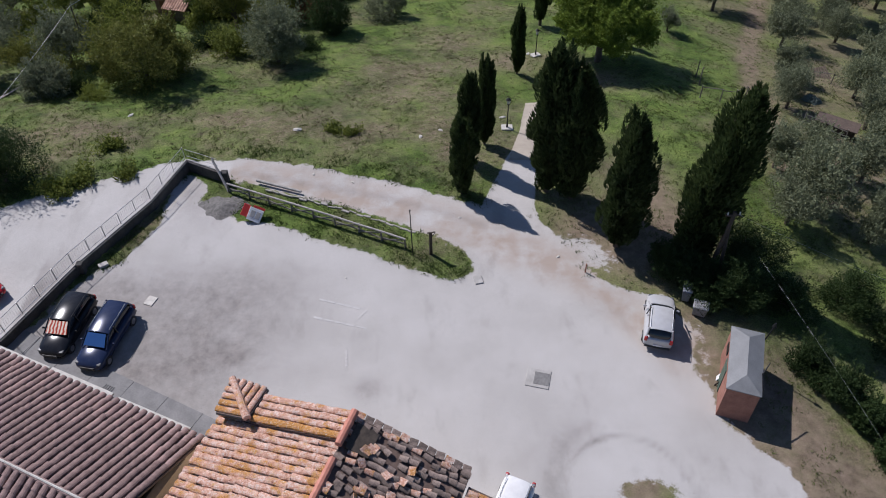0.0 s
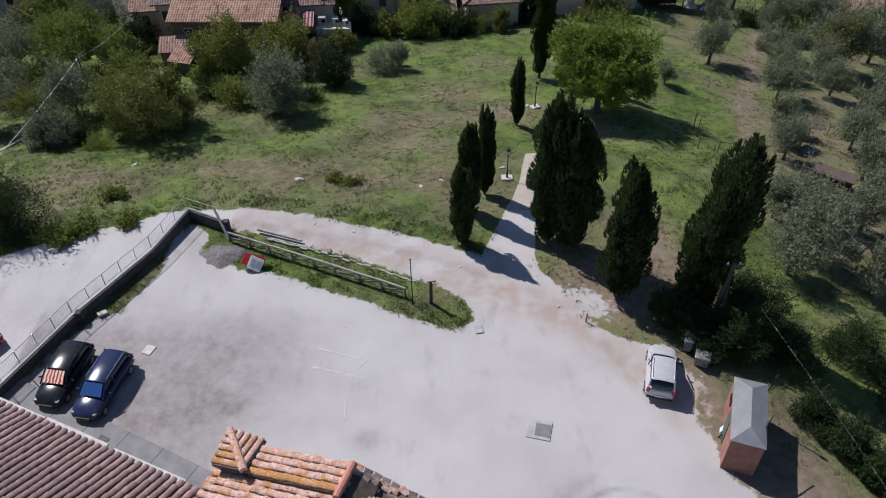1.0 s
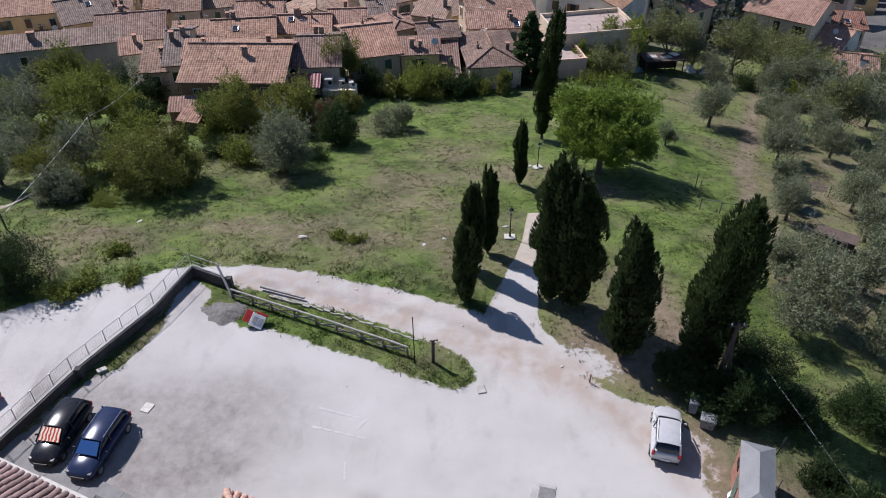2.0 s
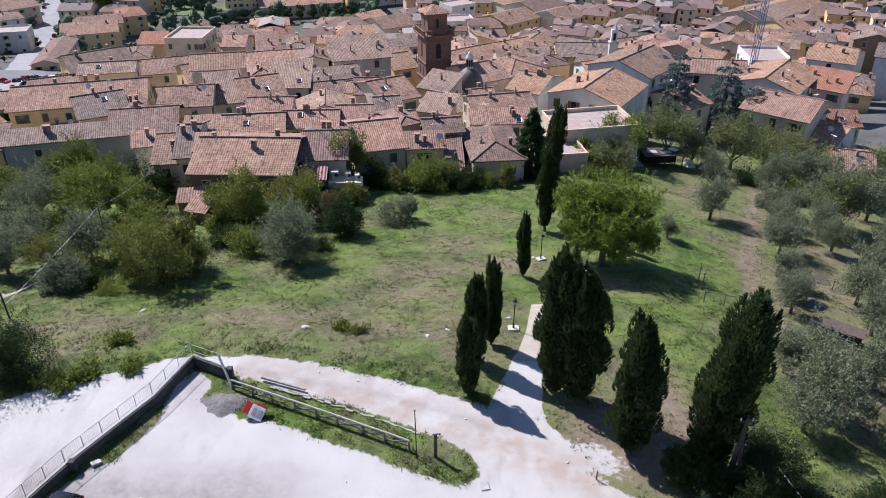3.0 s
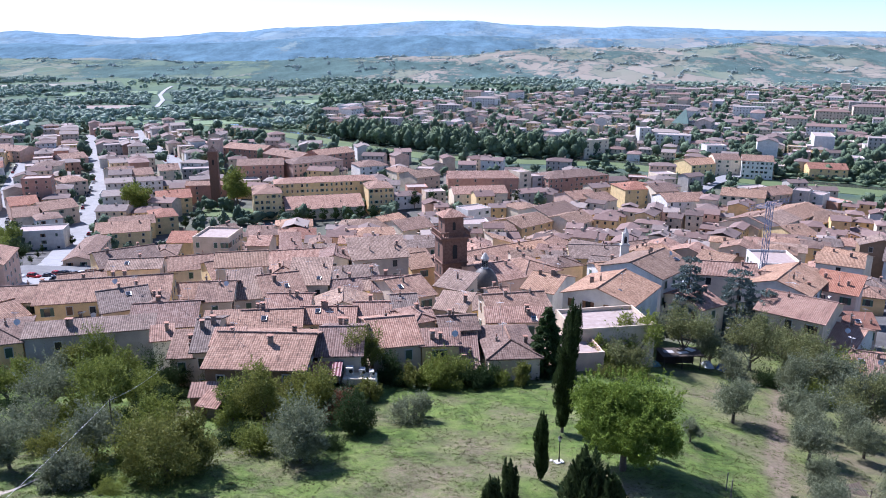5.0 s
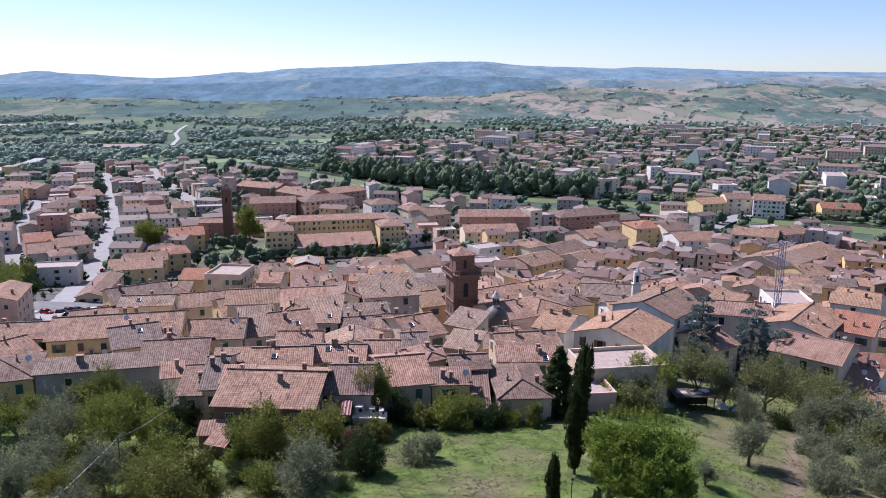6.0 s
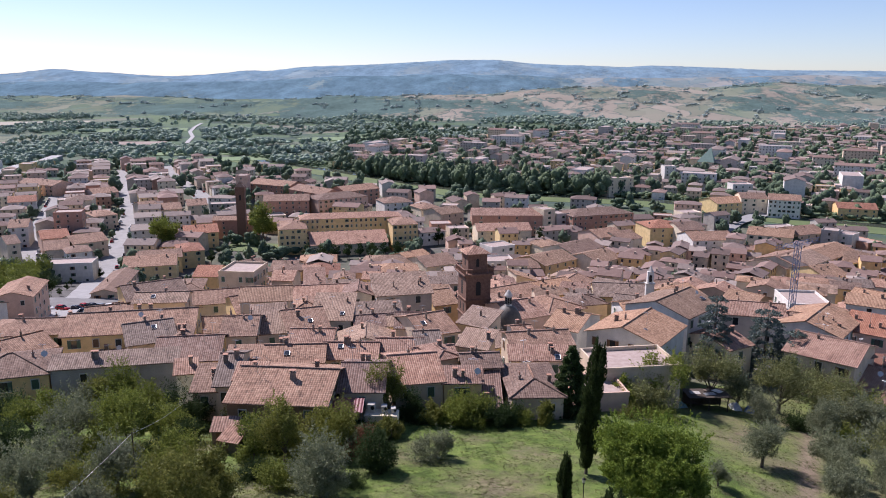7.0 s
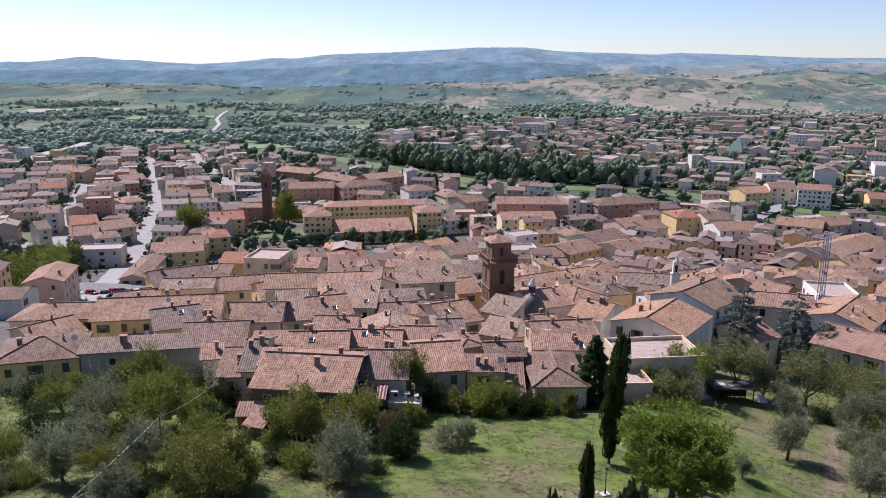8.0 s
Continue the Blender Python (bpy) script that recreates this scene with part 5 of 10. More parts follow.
box_part("pier", parapet, SHADE_CONCRETE, [(-23.45, 34.05, 0.40, 0.42, 0.42, 0.95)], bevel=0.02)
box_part("end_block", parapet, SHADE_CONCRETE, [(-15.9, 43.15, 0.40, 0.45, 0.45, 1.0)], bevel=0.03)

OLD_WOOD = plain("weathered_timber", (0.22, 0.205, 0.185), (0.46, 0.43, 0.39), 3, 0.85, bump=0.4, fine=22)
GREY_WOOD = plain("greyed_timber", (0.085, 0.075, 0.064), (0.22, 0.20, 0.175), 3, 0.85, bump=0.4, fine=22)
fence = thing("timber_fence", Matrix(), "weathered grey timber fence with two rails and braces", "fence")
FA, FB = Vector((-15.5, 42.0, 0)), Vector((-2.5, 36.0, 0))
span = (FB - FA)
bays = 8
for i in range(bays + 1):
    p = FA + span * i / bays
    gz_ = ground_z(p.x, p.y)
    lean = 0.08 * math.sin(i * 2.3)
    tube_part("post", fence, GREY_WOOD, [((p.x, p.y, gz_ - 0.3), (p.x + lean, p.y + lean, gz_ + 0.84), 0.07, 0.06)])
    if i < bays:
        q = FA + span * (i + 1) / bays
        gq = ground_z(q.x, q.y)
        tube_part("rail", fence, OLD_WOOD, [((p.x, p.y, gz_ + 0.82 + 0.05 * math.sin(i * 3.1)), (q.x, q.y, gq + 0.82 + 0.05 * math.sin(i * 3.1 + 3.1)), 0.075, 0.065)])
        tube_part("rail", fence, GREY_WOOD, [((p.x, p.y, gz_ + 0.38 - 0.12 * (i % 3 == 1)), (q.x, q.y, gq + 0.38 - 0.2 * (i % 4 == 2)), 0.05, 0.045)])
        tube_part("brace", fence, GREY_WOOD, [((p.x, p.y, gz_ + 0.1), (q.x, q.y, gq + 0.74), 0.04, 0.035)])
beam = thing("timber_beam", Matrix(), "pale weathered beam leaning against the end of the wall", "beam")
tube_part("beam", beam, OLD_WOOD, [((-15.5, 42.0, 0.0), (-16.7, 43.6, 1.75), 0.10, 0.085)])
log = thing("fallen_beam", Matrix(), "pale fallen beam lying on the verge", "beam")
tube_part("beam", log, OLD_WOOD, [((-13.6, 43.0, 0.16), (-10.2, 41.7, 0.14), 0.12, 0.10)])
kerb = thing("verge_kerb", Matrix(), "rough pale stone kerb along the verge", "kerb", kind="structure")
KERB = plain("kerb_stone_grey", (0.26, 0.24, 0.21), (0.44, 0.41, 0.37), 2, 0.9, fine=12)
for i in range(21):
    f = i / 21
    kx, ky = -12.6 + 11.0 * f, 42.0 - 4.75 * f + 0.25 * math.sin(f * 3)
    box_part("kerb_stone", kerb, KERB, [(0, 0, 0.0, 0.52 + 0.1 * math.sin(i * 2.7) ** 2, 0.14 + 0.05 * math.sin(i * 4.1), 0.14)], bevel=0.02).matrix_basis = pose(kx, ky + 0.07 * math.sin(i * 3.3), 0.0, 0, 0, -23 + 8 * math.sin(i * 5.1))

pole = thing("thin_pole", pose(-2.0, 35.3, 0), "thin dark metal pole standing on the verge", "pole")
tube_part("shaft", pole, IRON, [((0, 0, -0.3), (-0.06, 0.02, 3.95), 0.038, 0.032)])
tube_part("cap", pole, IRON, [((-0.06, 0.02, 3.95), (-0.06, 0.02, 4.02), 0.055, 0.05)])
sign = thing("sign_post", pose(-0.8, 35.4, 0, 0, 0, 10), "dark timber sign post with a flat top", "post")
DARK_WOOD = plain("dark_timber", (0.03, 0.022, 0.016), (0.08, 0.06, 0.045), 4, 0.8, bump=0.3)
box_part("post", sign, DARK_WOOD, [(0, 0, 0.85, 0.20, 0.18, 2.2)], bevel=0.02)
box_part("top", sign, DARK_WOOD, [(0.06, 0, 1.96, 0.55, 0.10, 0.06)], bevel=0.01)
tube_part("bracket", sign, IRON, [((0.1, 0, 1.6), (0.3, 0, 1.9), 0.025, 0.02)])

# ---- heap, barrier, slabs and marks on the gravel ----
GRIT = plain("damp_grit", (0.085, 0.08, 0.073), (0.20, 0.19, 0.175), 5, 0.95, bump=0.6, fine=40)
hv, hf, N = [], [], 26
for r in range(9):
    for c in range(N):
        a, k = 2 * math.pi * c / N, r / 8
        rad = 1.65 * (1 + 0.12 * math.sin(3 * a) + 0.08 * math.sin(7 * a))
        hv.append((-15.6 + math.cos(a) * rad * (1 - k), 40.2 + math.sin(a) * rad * 0.85 * (1 - k), -0.05 + 0.36 * smooth01(k) + 0.05 * math.sin(5 * a + 9 * k) * (1 - k) * k * 2))
for r in range(8):
    hf += [(r * N + c, r * N + (c + 1) % N, (r + 1) * N + (c + 1) % N, (r + 1) * N + c) for c in range(N)]
tagged(mesh_object("grit_mound", hv, hf, GRIT, smooth=True), "low grey heap of grit beside the fence", "heap")
RED = plain("red_plastic", (0.42, 0.025, 0.02), (0.60, 0.05, 0.035), 3, 0.45)
WHITE = plain("white_plastic", (0.62, 0.62, 0.61), (0.80, 0.80, 0.79), 3, 0.45)
barrier = thing("road_barrier", pose(-13.1, 38.95, 0.46, 0, 0, 14) @ pose(0, 0, 0, -44) @ pose(0, 0, 0, 0, 32), "red and white plastic road barrier tipped over on its side", "barrier")
for nm, mat_, bx in (("block", WHITE, (0.1, 0, 0, 0.95, 0.30, 0.92)), ("block", RED, (-0.62, 0.08, 0.1, 0.46, 0.34, 0.86)), ("foot", RED, (0.2, 0.1, 0.56, 0.8, 0.4, 0.16)),
                     ("panel", CONCRETE, (-0.08, -0.15, 0.02, 0.30, 0.05, 0.5)), ("panel", CONCRETE, (0.30, -0.15, 0.02, 0.30, 0.05, 0.5))):
    box_part(nm, barrier, mat_, [bx], bevel=0.02)
slab = thing("drain_cover", pose(5.45, 25.3, 0.02, 0, 0, -14), "worn concrete and metal drain cover set in the gravel", "drain cover")
box_part("frame", slab, CONCRETE, [(-0.1, 0, 0.0, 1.35, 1.25, 0.06)], bevel=0.012)
box_part("plate", slab, plain("cast_iron", (0.12, 0.115, 0.11), (0.22, 0.215, 0.205), 6, 0.7, bump=0.4), [(0.1, 0, 0.035, 0.85, 0.85, 0.03)], bevel=0.006)
slab2 = thing("paving_slab", pose(-18.4, 31.5, 0.02, 0, 0, -20), "single pale square slab lying in the gravel", "slab")
box_part("slab", slab2, STONE, [(0, 0, 0.0, 0.62, 0.72, 0.07)], bevel=0.012)
slab3 = thing("flat_stone", pose(2.25, 33.0, 0.03, 0, 0, 12), "flat grey stone at the tip of the verge", "stone")
box_part("stone", slab3, CONCRETE, [(0, 0, 0, 0.55, 0.7, 0.1)], bevel=0.03)
slab4 = thing("loose_block", pose(-22.3, 34.6, 0.1, 0, 6, 40), "pale loose block beside the wall", "block")
box_part("block", slab4, STONE, [(0, 0, 0, 0.6, 0.4, 0.2)], bevel=0.03)
PAINT = plain("worn_road_paint", (0.42, 0.405, 0.385), (0.50, 0.485, 0.465), 1.5, 0.9, fine=6)
for i, (ax, ay, bx, by) in enumerate(((-7.8, 31.5, -5.1, 30.65), (-8.0, 30.05, -4.65, 29.1), (-4.75, 30.6, -5.3, 29.85), (-5.77, 27.5, -5.67, 26.3))):
    L, turn = math.hypot(bx - ax, by - ay), math.degrees(math.atan2(by - ay, bx - ax))
    pieces = 5
    rr = random.Random(i)
    v, f = [], []
    for k in range(pieces):
        x0, x1 = -L / 2 + L * k / pieces, -L / 2 + L * (k + rr.uniform(0.8, 1.0)) / pieces
        w0, w1 = rr.uniform(0.04, 0.09), rr.uniform(0.04, 0.09)
        n = len(v)
        v += [(x0, -w0, 0), (x1, -w1, 0), (x1, w1, 0), (x0, w0, 0)]
        f.append((n, n + 1, n + 2, n + 3))
    ob = mesh_object("parking_line", v, f, PAINT)
    ob.matrix_basis = pose((ax + bx) / 2, (ay + by) / 2, 0.012, 0, 0, turn)
    tagged(ob, "faded white painted line on the gravel", "road marking", "parking lines", "structure")
for i, (rx, ry, s) in enumerate(((-11.7, 50.4, 0.5), (-26.5, 54.0, 0.4), (-1.7, 49.2, 0.35), (-0.1, 50.3, 0.3), (5.1, 52.5, 0.4), (8.7, 67.5, 0.4), (-6.3, 33.3, 0.14), (1.2, 38.9, 0.16), (7.6, 35.0, 0.2), (-9.6, 44.0, 0.2), (-6.6, 43.0, 0.24))):
    rr = random.Random(40 + i)
    bm = bmesh.new()
    bmesh.ops.create_icosphere(bm, subdivisions=2, radius=s * 0.52)
    for q in bm.verts:
        q.co *= rr.uniform(0.75, 1.15)
        q.co.z *= 0.45
    me = bpy.data.meshes.new("stone")
    bm.to_mesh(me)
    bm.free()
    me.materials.append(STONE)
    ob = new("stone", me)
    ob.matrix_basis = pose(rx, ry, ground_z(rx, ry) + s * 0.12, 0, 0, 50 * i) @ Matrix.Diagonal((1.4, 0.8, 1, 1))
    tagged(ob, "pale weathered stone lying in the grass" if s > 0.25 else "small pale stone lying on the track", "stone", "loose stones")


# ---- street lamps, utility pole and wires ----
LAMP_GLASS = glassy("lamp_glass", (0.55, 0.56, 0.55), 0.2)


def street_lamp(m, label):
    t = thing("street_lamp", m, label, "street lamp", "lamps by the footpath")
    box_part("plinth", t, STONE, [(0, 0, 0.06, 0.9, 0.7, 0.24)], bevel=0.02)
    tube_part("pole", t, IRON, [((0, 0, 0.15), (0, 0, 0.6), 0.09, 0.07), ((0, 0, 0.6), (0, 0, 2.35), 0.05, 0.04), ((0, 0, 2.3), (0, 0, 2.42), 0.09, 0.12)])
    lantern = tube_part("lantern", t, LAMP_GLASS, [((0, 0, 2.42), (0, 0, 2.78), 0.11, 0.19)], sides=6)
    tube_part("hood", lantern, IRON, [((0, 0, 2.78), (0, 0, 2.95), 0.24, 0.05), ((0, 0, 2.95), (0, 0, 3.05), 0.03, 0.02)], sides=6)
    return t


lamp = street_lamp(place(5.3, 50.5), "black iron lantern post on a pale plinth")
copy_thing(lamp, place(9.4, 66.9, 25))

upole = thing("utility_pole", Matrix(), "old leaning timber utility pole beneath the cypress", "pole")
tube_part("shaft", upole, DARK_WOOD, [((16.64, 32.7, -0.5), (17.25, 33.0, 5.7), 0.17, 0.12)])
tube_part("strut", upole, DARK_WOOD, [((17.3, 32.2, -0.4), (17.2, 33.0, 4.6), 0.14, 0.10)])
box_part("crossarm", upole, DARK_WOOD, [(17.2, 33.0, 5.45, 0.9, 0.12, 0.12)])
for sx in (-0.35, 0.35):
    tube_part("insulator", upole, WHITE, [((17.2 + sx, 33.0, 5.5), (17.2 + sx, 33.0, 5.68), 0.05, 0.035)])


def wire(name, a, b, sag, label, r=0.0045):
    t = thing(name, Matrix(), label, "wire", "overhead wires")
    a, b = Vector(a), Vector(b)
    pts = [a.lerp(b, k / 14) - Vector((0, 0, sag * 4 * (k / 14) * (1 - k / 14))) for k in range(15)]
    cu = bpy.data.curves.new(name, "CURVE")
    cu.dimensions, cu.bevel_depth, cu.bevel_resolution = "3D", r, 1
    sp = cu.splines.new("POLY")
    sp.points.add(len(pts) - 1)
    for q, p in zip(sp.points, pts):
        q.co = (*p, 1)
    cu.materials.append(STEEL)
    ob = new("cable", cu)
    ob.parent = t
    return t


wire("overhead_wire", (17.2, 33.0, 5.65), (40.0, 23.0, 2.0), 0.8, "pale overhead cable sagging from the timber pole")
wire("overhead_wire", (18.5, 30.94, 4.0), (21.34, 19.36, 3.0), -0.12, "thin overhead cable passing above the brick hut", 0.003)
wire("overhead_wire", (-37.33, 52.50, -0.13), (-34.88, 67.00, 1.76), 0.2, "twisted overhead cable running down to the houses", 0.014)
wire("overhead_wire", (-34.88, 67.00, 1.76), (-38.26, 90.00, -4.22), 0.5, "twisted overhead cable running down to the houses", 0.014)
cable_post = thing("wire_post", place(-34.88, 67.00), "slim dark pole carrying the overhead cable between trees", "pole")
tube_part("shaft", cable_post, DARK_WOOD, [((0, 0, -0.3), (0, 0, 6.22), 0.09, 0.06)])

# ---- brick hut ----
HUT_BRICK = plain("hut_brick", (0.20, 0.085, 0.06), (0.33, 0.16, 0.115), 2.0, 0.9, fine=16)
hut = thing("brick_hut", pose(15.62, 22.55, 0, 0, 0, -19.0), "small red brick utility hut with a grey hipped roof", "hut")
hw, hd = 0.84, 4.3
for name, boxes in (("wall_front", [(0, 0.1, 1.05, 2 * hw, 0.2, 3.1)]), ("wall_back", [(0, hd - 0.1, 1.05, 2 * hw, 0.2, 3.1)]), ("wall_side", [(-hw + 0.1, hd / 2, 1.05, 0.2, hd - 0.4, 3.1)]), ("wall_side", [(hw - 0.1, hd / 2, 1.05, 0.2, hd - 0.4, 3.1)])):
    box_part(name, hut, HUT_BRICK, boxes)
GREY_ROOF = plain("grey_sheet_roof", (0.135, 0.14, 0.142), (0.205, 0.21, 0.212), 1.2, 0.6, fine=16)
rv, rf, _, _ = roof_shape(2 * hw, hd, "hip", 0.45, 0.06, 0.06)
mesh_object("roof", rv, rf, GREY_ROOF, hut).location.z = 2.6
box_part("door", hut, plain("green_door", (0.05, 0.09, 0.07), (0.09, 0.13, 0.10), 3, 0.5), [(-hw - 0.02, 2.0, 1.0, 0.06, 0.9, 2.0)])
box_part("vent", hut, IRON, [(-hw - 0.02, 3.2, 1.9, 0.06, 0.7, 0.4)])
tube_part("bracket", hut, IRON, [((hw + 0.1, hd - 0.3, 2.5), (hw + 0.25, hd - 0.3, 3.7), 0.04, 0.04), ((hw + 0.25, hd - 0.3, 3.65), (hw + 0.25, hd - 0.3, 3.95), 0.12, 0.05)])
tube_part("bracket", hut, IRON, [((hw + 0.12, 0.4, 2.5), (hw - 0.1, 1.0, 3.15), 0.045, 0.045), ((hw - 0.1, 1.0, 3.15), (hw + 0.2, 1.7, 3.3), 0.035, 0.03)])
ladder = thing("leaning_panel", pose(15.25, 25.3, 0.0, 0, 22, -20), "pale broken panel leaning against the brick hut", "panel")
box_part("panel", ladder, WHITE, [(0.25, 0, 0.55, 0.04, 0.34, 1.1)], bevel=0.01)
box_part("rail", ladder, DARK_WOOD, [(0.2, -0.5, 0.6, 0.07, 0.07, 1.3)])


def waste_bin(m, body_material, label):
    t = thing("waste_bin", m, label, "waste bin", "bins under the trees")
    bm = bmesh.new()
    v = add_box(bm, 0, 0, 0.62, 1.15, 0.85, 1.05)
    for q in v:
        if q.co.z < 0.4:
            q.co.x *= 0.85
            q.co.y *= 0.8
    bmesh.ops.bevel(bm, geom=bm.edges[:], offset=0.05, segments=2, affect="EDGES")
    part("body", bm, body_material, t)
    box_part("lid", t, body_material, [(0, 0, 1.2, 1.22, 0.95, 0.1)], bevel=0.04)
    for sx in (-0.4, 0.4):
        for sy in (-0.28, 0.28):
            tube_part("wheel", t, RUBBER, [((sx, sy - 0.03, 0.09), (sx, sy + 0.03, 0.09), 0.09, 0.09)], sides=10)
    return t


waste_bin(pose(15.15, 31.35, 0, 0, 0, 70) @ Matrix.Diagonal((0.92, 0.62, 0.85, 1)), plain("grey_plastic", (0.15, 0.16, 0.185), (0.23, 0.245, 0.28), 3, 0.5), "blue-grey plastic waste container with a domed lid")
waste_bin(pose(15.65, 30.0, 0, 0, 0, -22) @ Matrix.Diagonal((0.76, 0.82, 0.7, 1)), plain("pale_plastic", (0.20, 0.20, 0.21), (0.30, 0.30, 0.305), 3, 0.5), "pale grey plastic waste container under the trees")
stump = thing("red_post", pose(9.2, 33.6, 0), "short rusty red post at the car park's edge", "post")
tube_part("post", stump, plain("rust", (0.16, 0.05, 0.03), (0.30, 0.11, 0.06), 5, 0.8), [((0, 0, -0.2), (0, 0, 0.75), 0.05, 0.045)])


# ---- cars ----
def loft(bm, rings, index=0):
    """A skin over rings of equal point counts, closed at both ends."""
    rows = [[bm.verts.new(p) for p in ring] for ring in rings]
    n = len(rows[0])
    for a, b in zip(rows, rows[1:]):
        for i in range(n):
            bm.faces.new((a[i], a[(i + 1) % n], b[(i + 1) % n], b[i])).material_index = index
    bm.faces.new(list(reversed(rows[0]))).material_index = index
    bm.faces.new(rows[-1]).material_index = index
    bmesh.ops.recalc_face_normals(bm, faces=bm.faces[:])


GLASS_CAR = glassy("car_glass", (0.012, 0.015, 0.02), 0.04)
LIGHT_RED = plain("tail_light", (0.30, 0.01, 0.01), (0.45, 0.02, 0.02), 4, 0.25, bump=0)
LIGHT_CLEAR = plain("head_light", (0.07, 0.075, 0.08), (0.13, 0.135, 0.14), 4, 0.15, bump=0)
RIM = plain("alloy_rim", (0.30, 0.30, 0.31), (0.45, 0.45, 0.46), 8, 0.35, metal=0.8)
BLACK_TRIM = plain("black_trim", (0.015, 0.015, 0.016), (0.03, 0.03, 0.03), 6, 0.6)


def rounded(ob, fine):
    if fine:
        sub_ = ob.modifiers.new("rounding", "SUBSURF")
        sub_.levels = sub_.render_levels = 2
    return ob


def car(m, paint, label, length=4.4, width=1.78, tall=1.5, estate=0.85, group="parked cars", fine=True, screen=None, dark_rails=False):
    """A car whose nose points along -y: lofted body, glazed cabin, roof skin, wheels, lights, mirrors and bumpers."""
    t = thing("car", m, label, "car", group)
    L, W, belt = length, width / 2, tall * 0.60

    def ring(y, w, lo, mid, hi, crown=0.0):
        return [(-w * 0.90, y, lo), (-w, y, lo + 0.14), (-w, y, mid), (-w * 0.93, y, hi), (0, y, hi + crown), (w * 0.93, y, hi), (w, y, mid), (w, y, lo + 0.14), (w * 0.90, y, lo)]

    bm = bmesh.new()
    nose = -L / 2
    loft(bm, [ring(nose, W * 0.60, 0.30, 0.48, 0.56), ring(nose + 0.10, W * 0.86, 0.24, 0.53, 0.66, 0.05), ring(nose + 0.45, W * 0.97, 0.20, 0.60, 0.78, 0.09), ring(nose + 1.05, W, 0.20, 0.66, belt - 0.05, 0.10),
              ring(nose + 1.5, W, 0.20, 0.68, belt, 0.02), ring(0.2, W, 0.20, 0.68, belt + 0.02), ring(L / 2 - 0.75, W, 0.20, 0.70, belt + 0.04), ring(L / 2 - 0.22, W * 0.97, 0.24, 0.70, belt + 0.02), ring(L / 2 - 0.02, W * 0.88, 0.32, 0.66, belt - 0.06)])
    rounded(part("body", bm, paint, t, smooth=True), fine)
    y0, y1, y2, y3 = nose + 1.12, nose + 1.95, L / 2 - (1.15 - estate * 0.75), L / 2 - 0.12

    def cab(y, w, z, r):
        return [(-w, y, belt - 0.05), (-r, y, z - 0.05), (-r * 0.86, y, z), (r * 0.86, y, z), (r, y, z - 0.05), (w, y, belt - 0.05)]

    bm = bmesh.new()
    loft(bm, [cab(y0, W * 0.88, belt + 0.03, W * 0.86), cab(y1, W * 0.92, tall - 0.04, W * 0.74), cab((y1 + y2) / 2, W * 0.93, tall, W * 0.75), cab(y2, W * 0.92, tall - 0.05, W * 0.73), cab(y3, W * 0.86, belt + 0.10, W * 0.80)])
    rounded(part("cabin_glass", bm, GLASS_CAR, t, smooth=True), fine)
    bm = bmesh.new()
    rows = []
    for y, z in ((y1 - 0.10, tall - 0.08), ((y1 * 2 + y2) / 3, tall + 0.005), ((y1 + 2 * y2) / 3, tall), (y2 + 0.12, tall - 0.08)):
        rows.append([bm.verts.new((x, y, z + dz)) for x, dz in ((-W * 0.775, -0.06), (-W * 0.62, 0.02), (0, 0.065), (W * 0.62, 0.02), (W * 0.775, -0.06))])
    for a, b in zip(rows, rows[1:]):
        for i in range(4):
            bm.faces.new((a[i], a[i + 1], b[i + 1], b[i]))
    bmesh.ops.recalc_face_normals(bm, faces=bm.faces[:])
    bmesh.ops.solidify(bm, geom=bm.faces[:], thickness=0.02)
    rounded(part("roof", bm, paint, t, smooth=True), fine)
    for sx in (-1, 1):
        if fine:
            tube_part("pillar", t, paint, [((sx * W * 0.87, y0, belt), (sx * W * 0.75, y1, tall - 0.05), 0.045, 0.04)], sides=6)
            tube_part("pillar", t, paint, [((sx * W * 0.84, y3, belt), (sx * W * 0.745, y2, tall - 0.06), 0.07, 0.06)], sides=6)
            tube_part("pillar", t, BLACK_TRIM, [((sx * W * 0.925, 0.1, belt), (sx * W * 0.765, 0.1, tall - 0.04), 0.04, 0.035)], sides=6)
            tube_part("roof_rail", t, BLACK_TRIM if dark_rails else STEEL, [((sx * W * 0.70, y1 + 0.15, tall + 0.03), (sx * W * 0.70, y2 - 0.1, tall + 0.025), 0.018, 0.018)], sides=6)
            mirror = bmesh.new()
            add_box(mirror, sx * (W + 0.09), y0 + 0.45, belt + 0.08, 0.2, 0.1, 0.13)
            bmesh.ops.bevel(mirror, geom=mirror.edges[:], offset=0.03, segments=1, affect="EDGES")
            part("mirror", mirror, paint, t)
            lamp_ = bmesh.new()
            add_box(lamp_, sx * W * 0.72, nose + 0.30, 0.655, 0.24, 0.34, 0.09)
            bmesh.ops.bevel(lamp_, geom=lamp_.edges[:], offset=0.035, segments=1, affect="EDGES")
            part("headlight", lamp_, LIGHT_CLEAR, t)
            tail = bmesh.new()
            add_box(tail, sx * W * 0.82, L / 2 - 0.10, belt - 0.08, 0.18, 0.14, 0.34)
            bmesh.ops.bevel(tail, geom=tail.edges[:], offset=0.03, segments=1, affect="EDGES")
            part("tail_light", tail, LIGHT_RED, t)
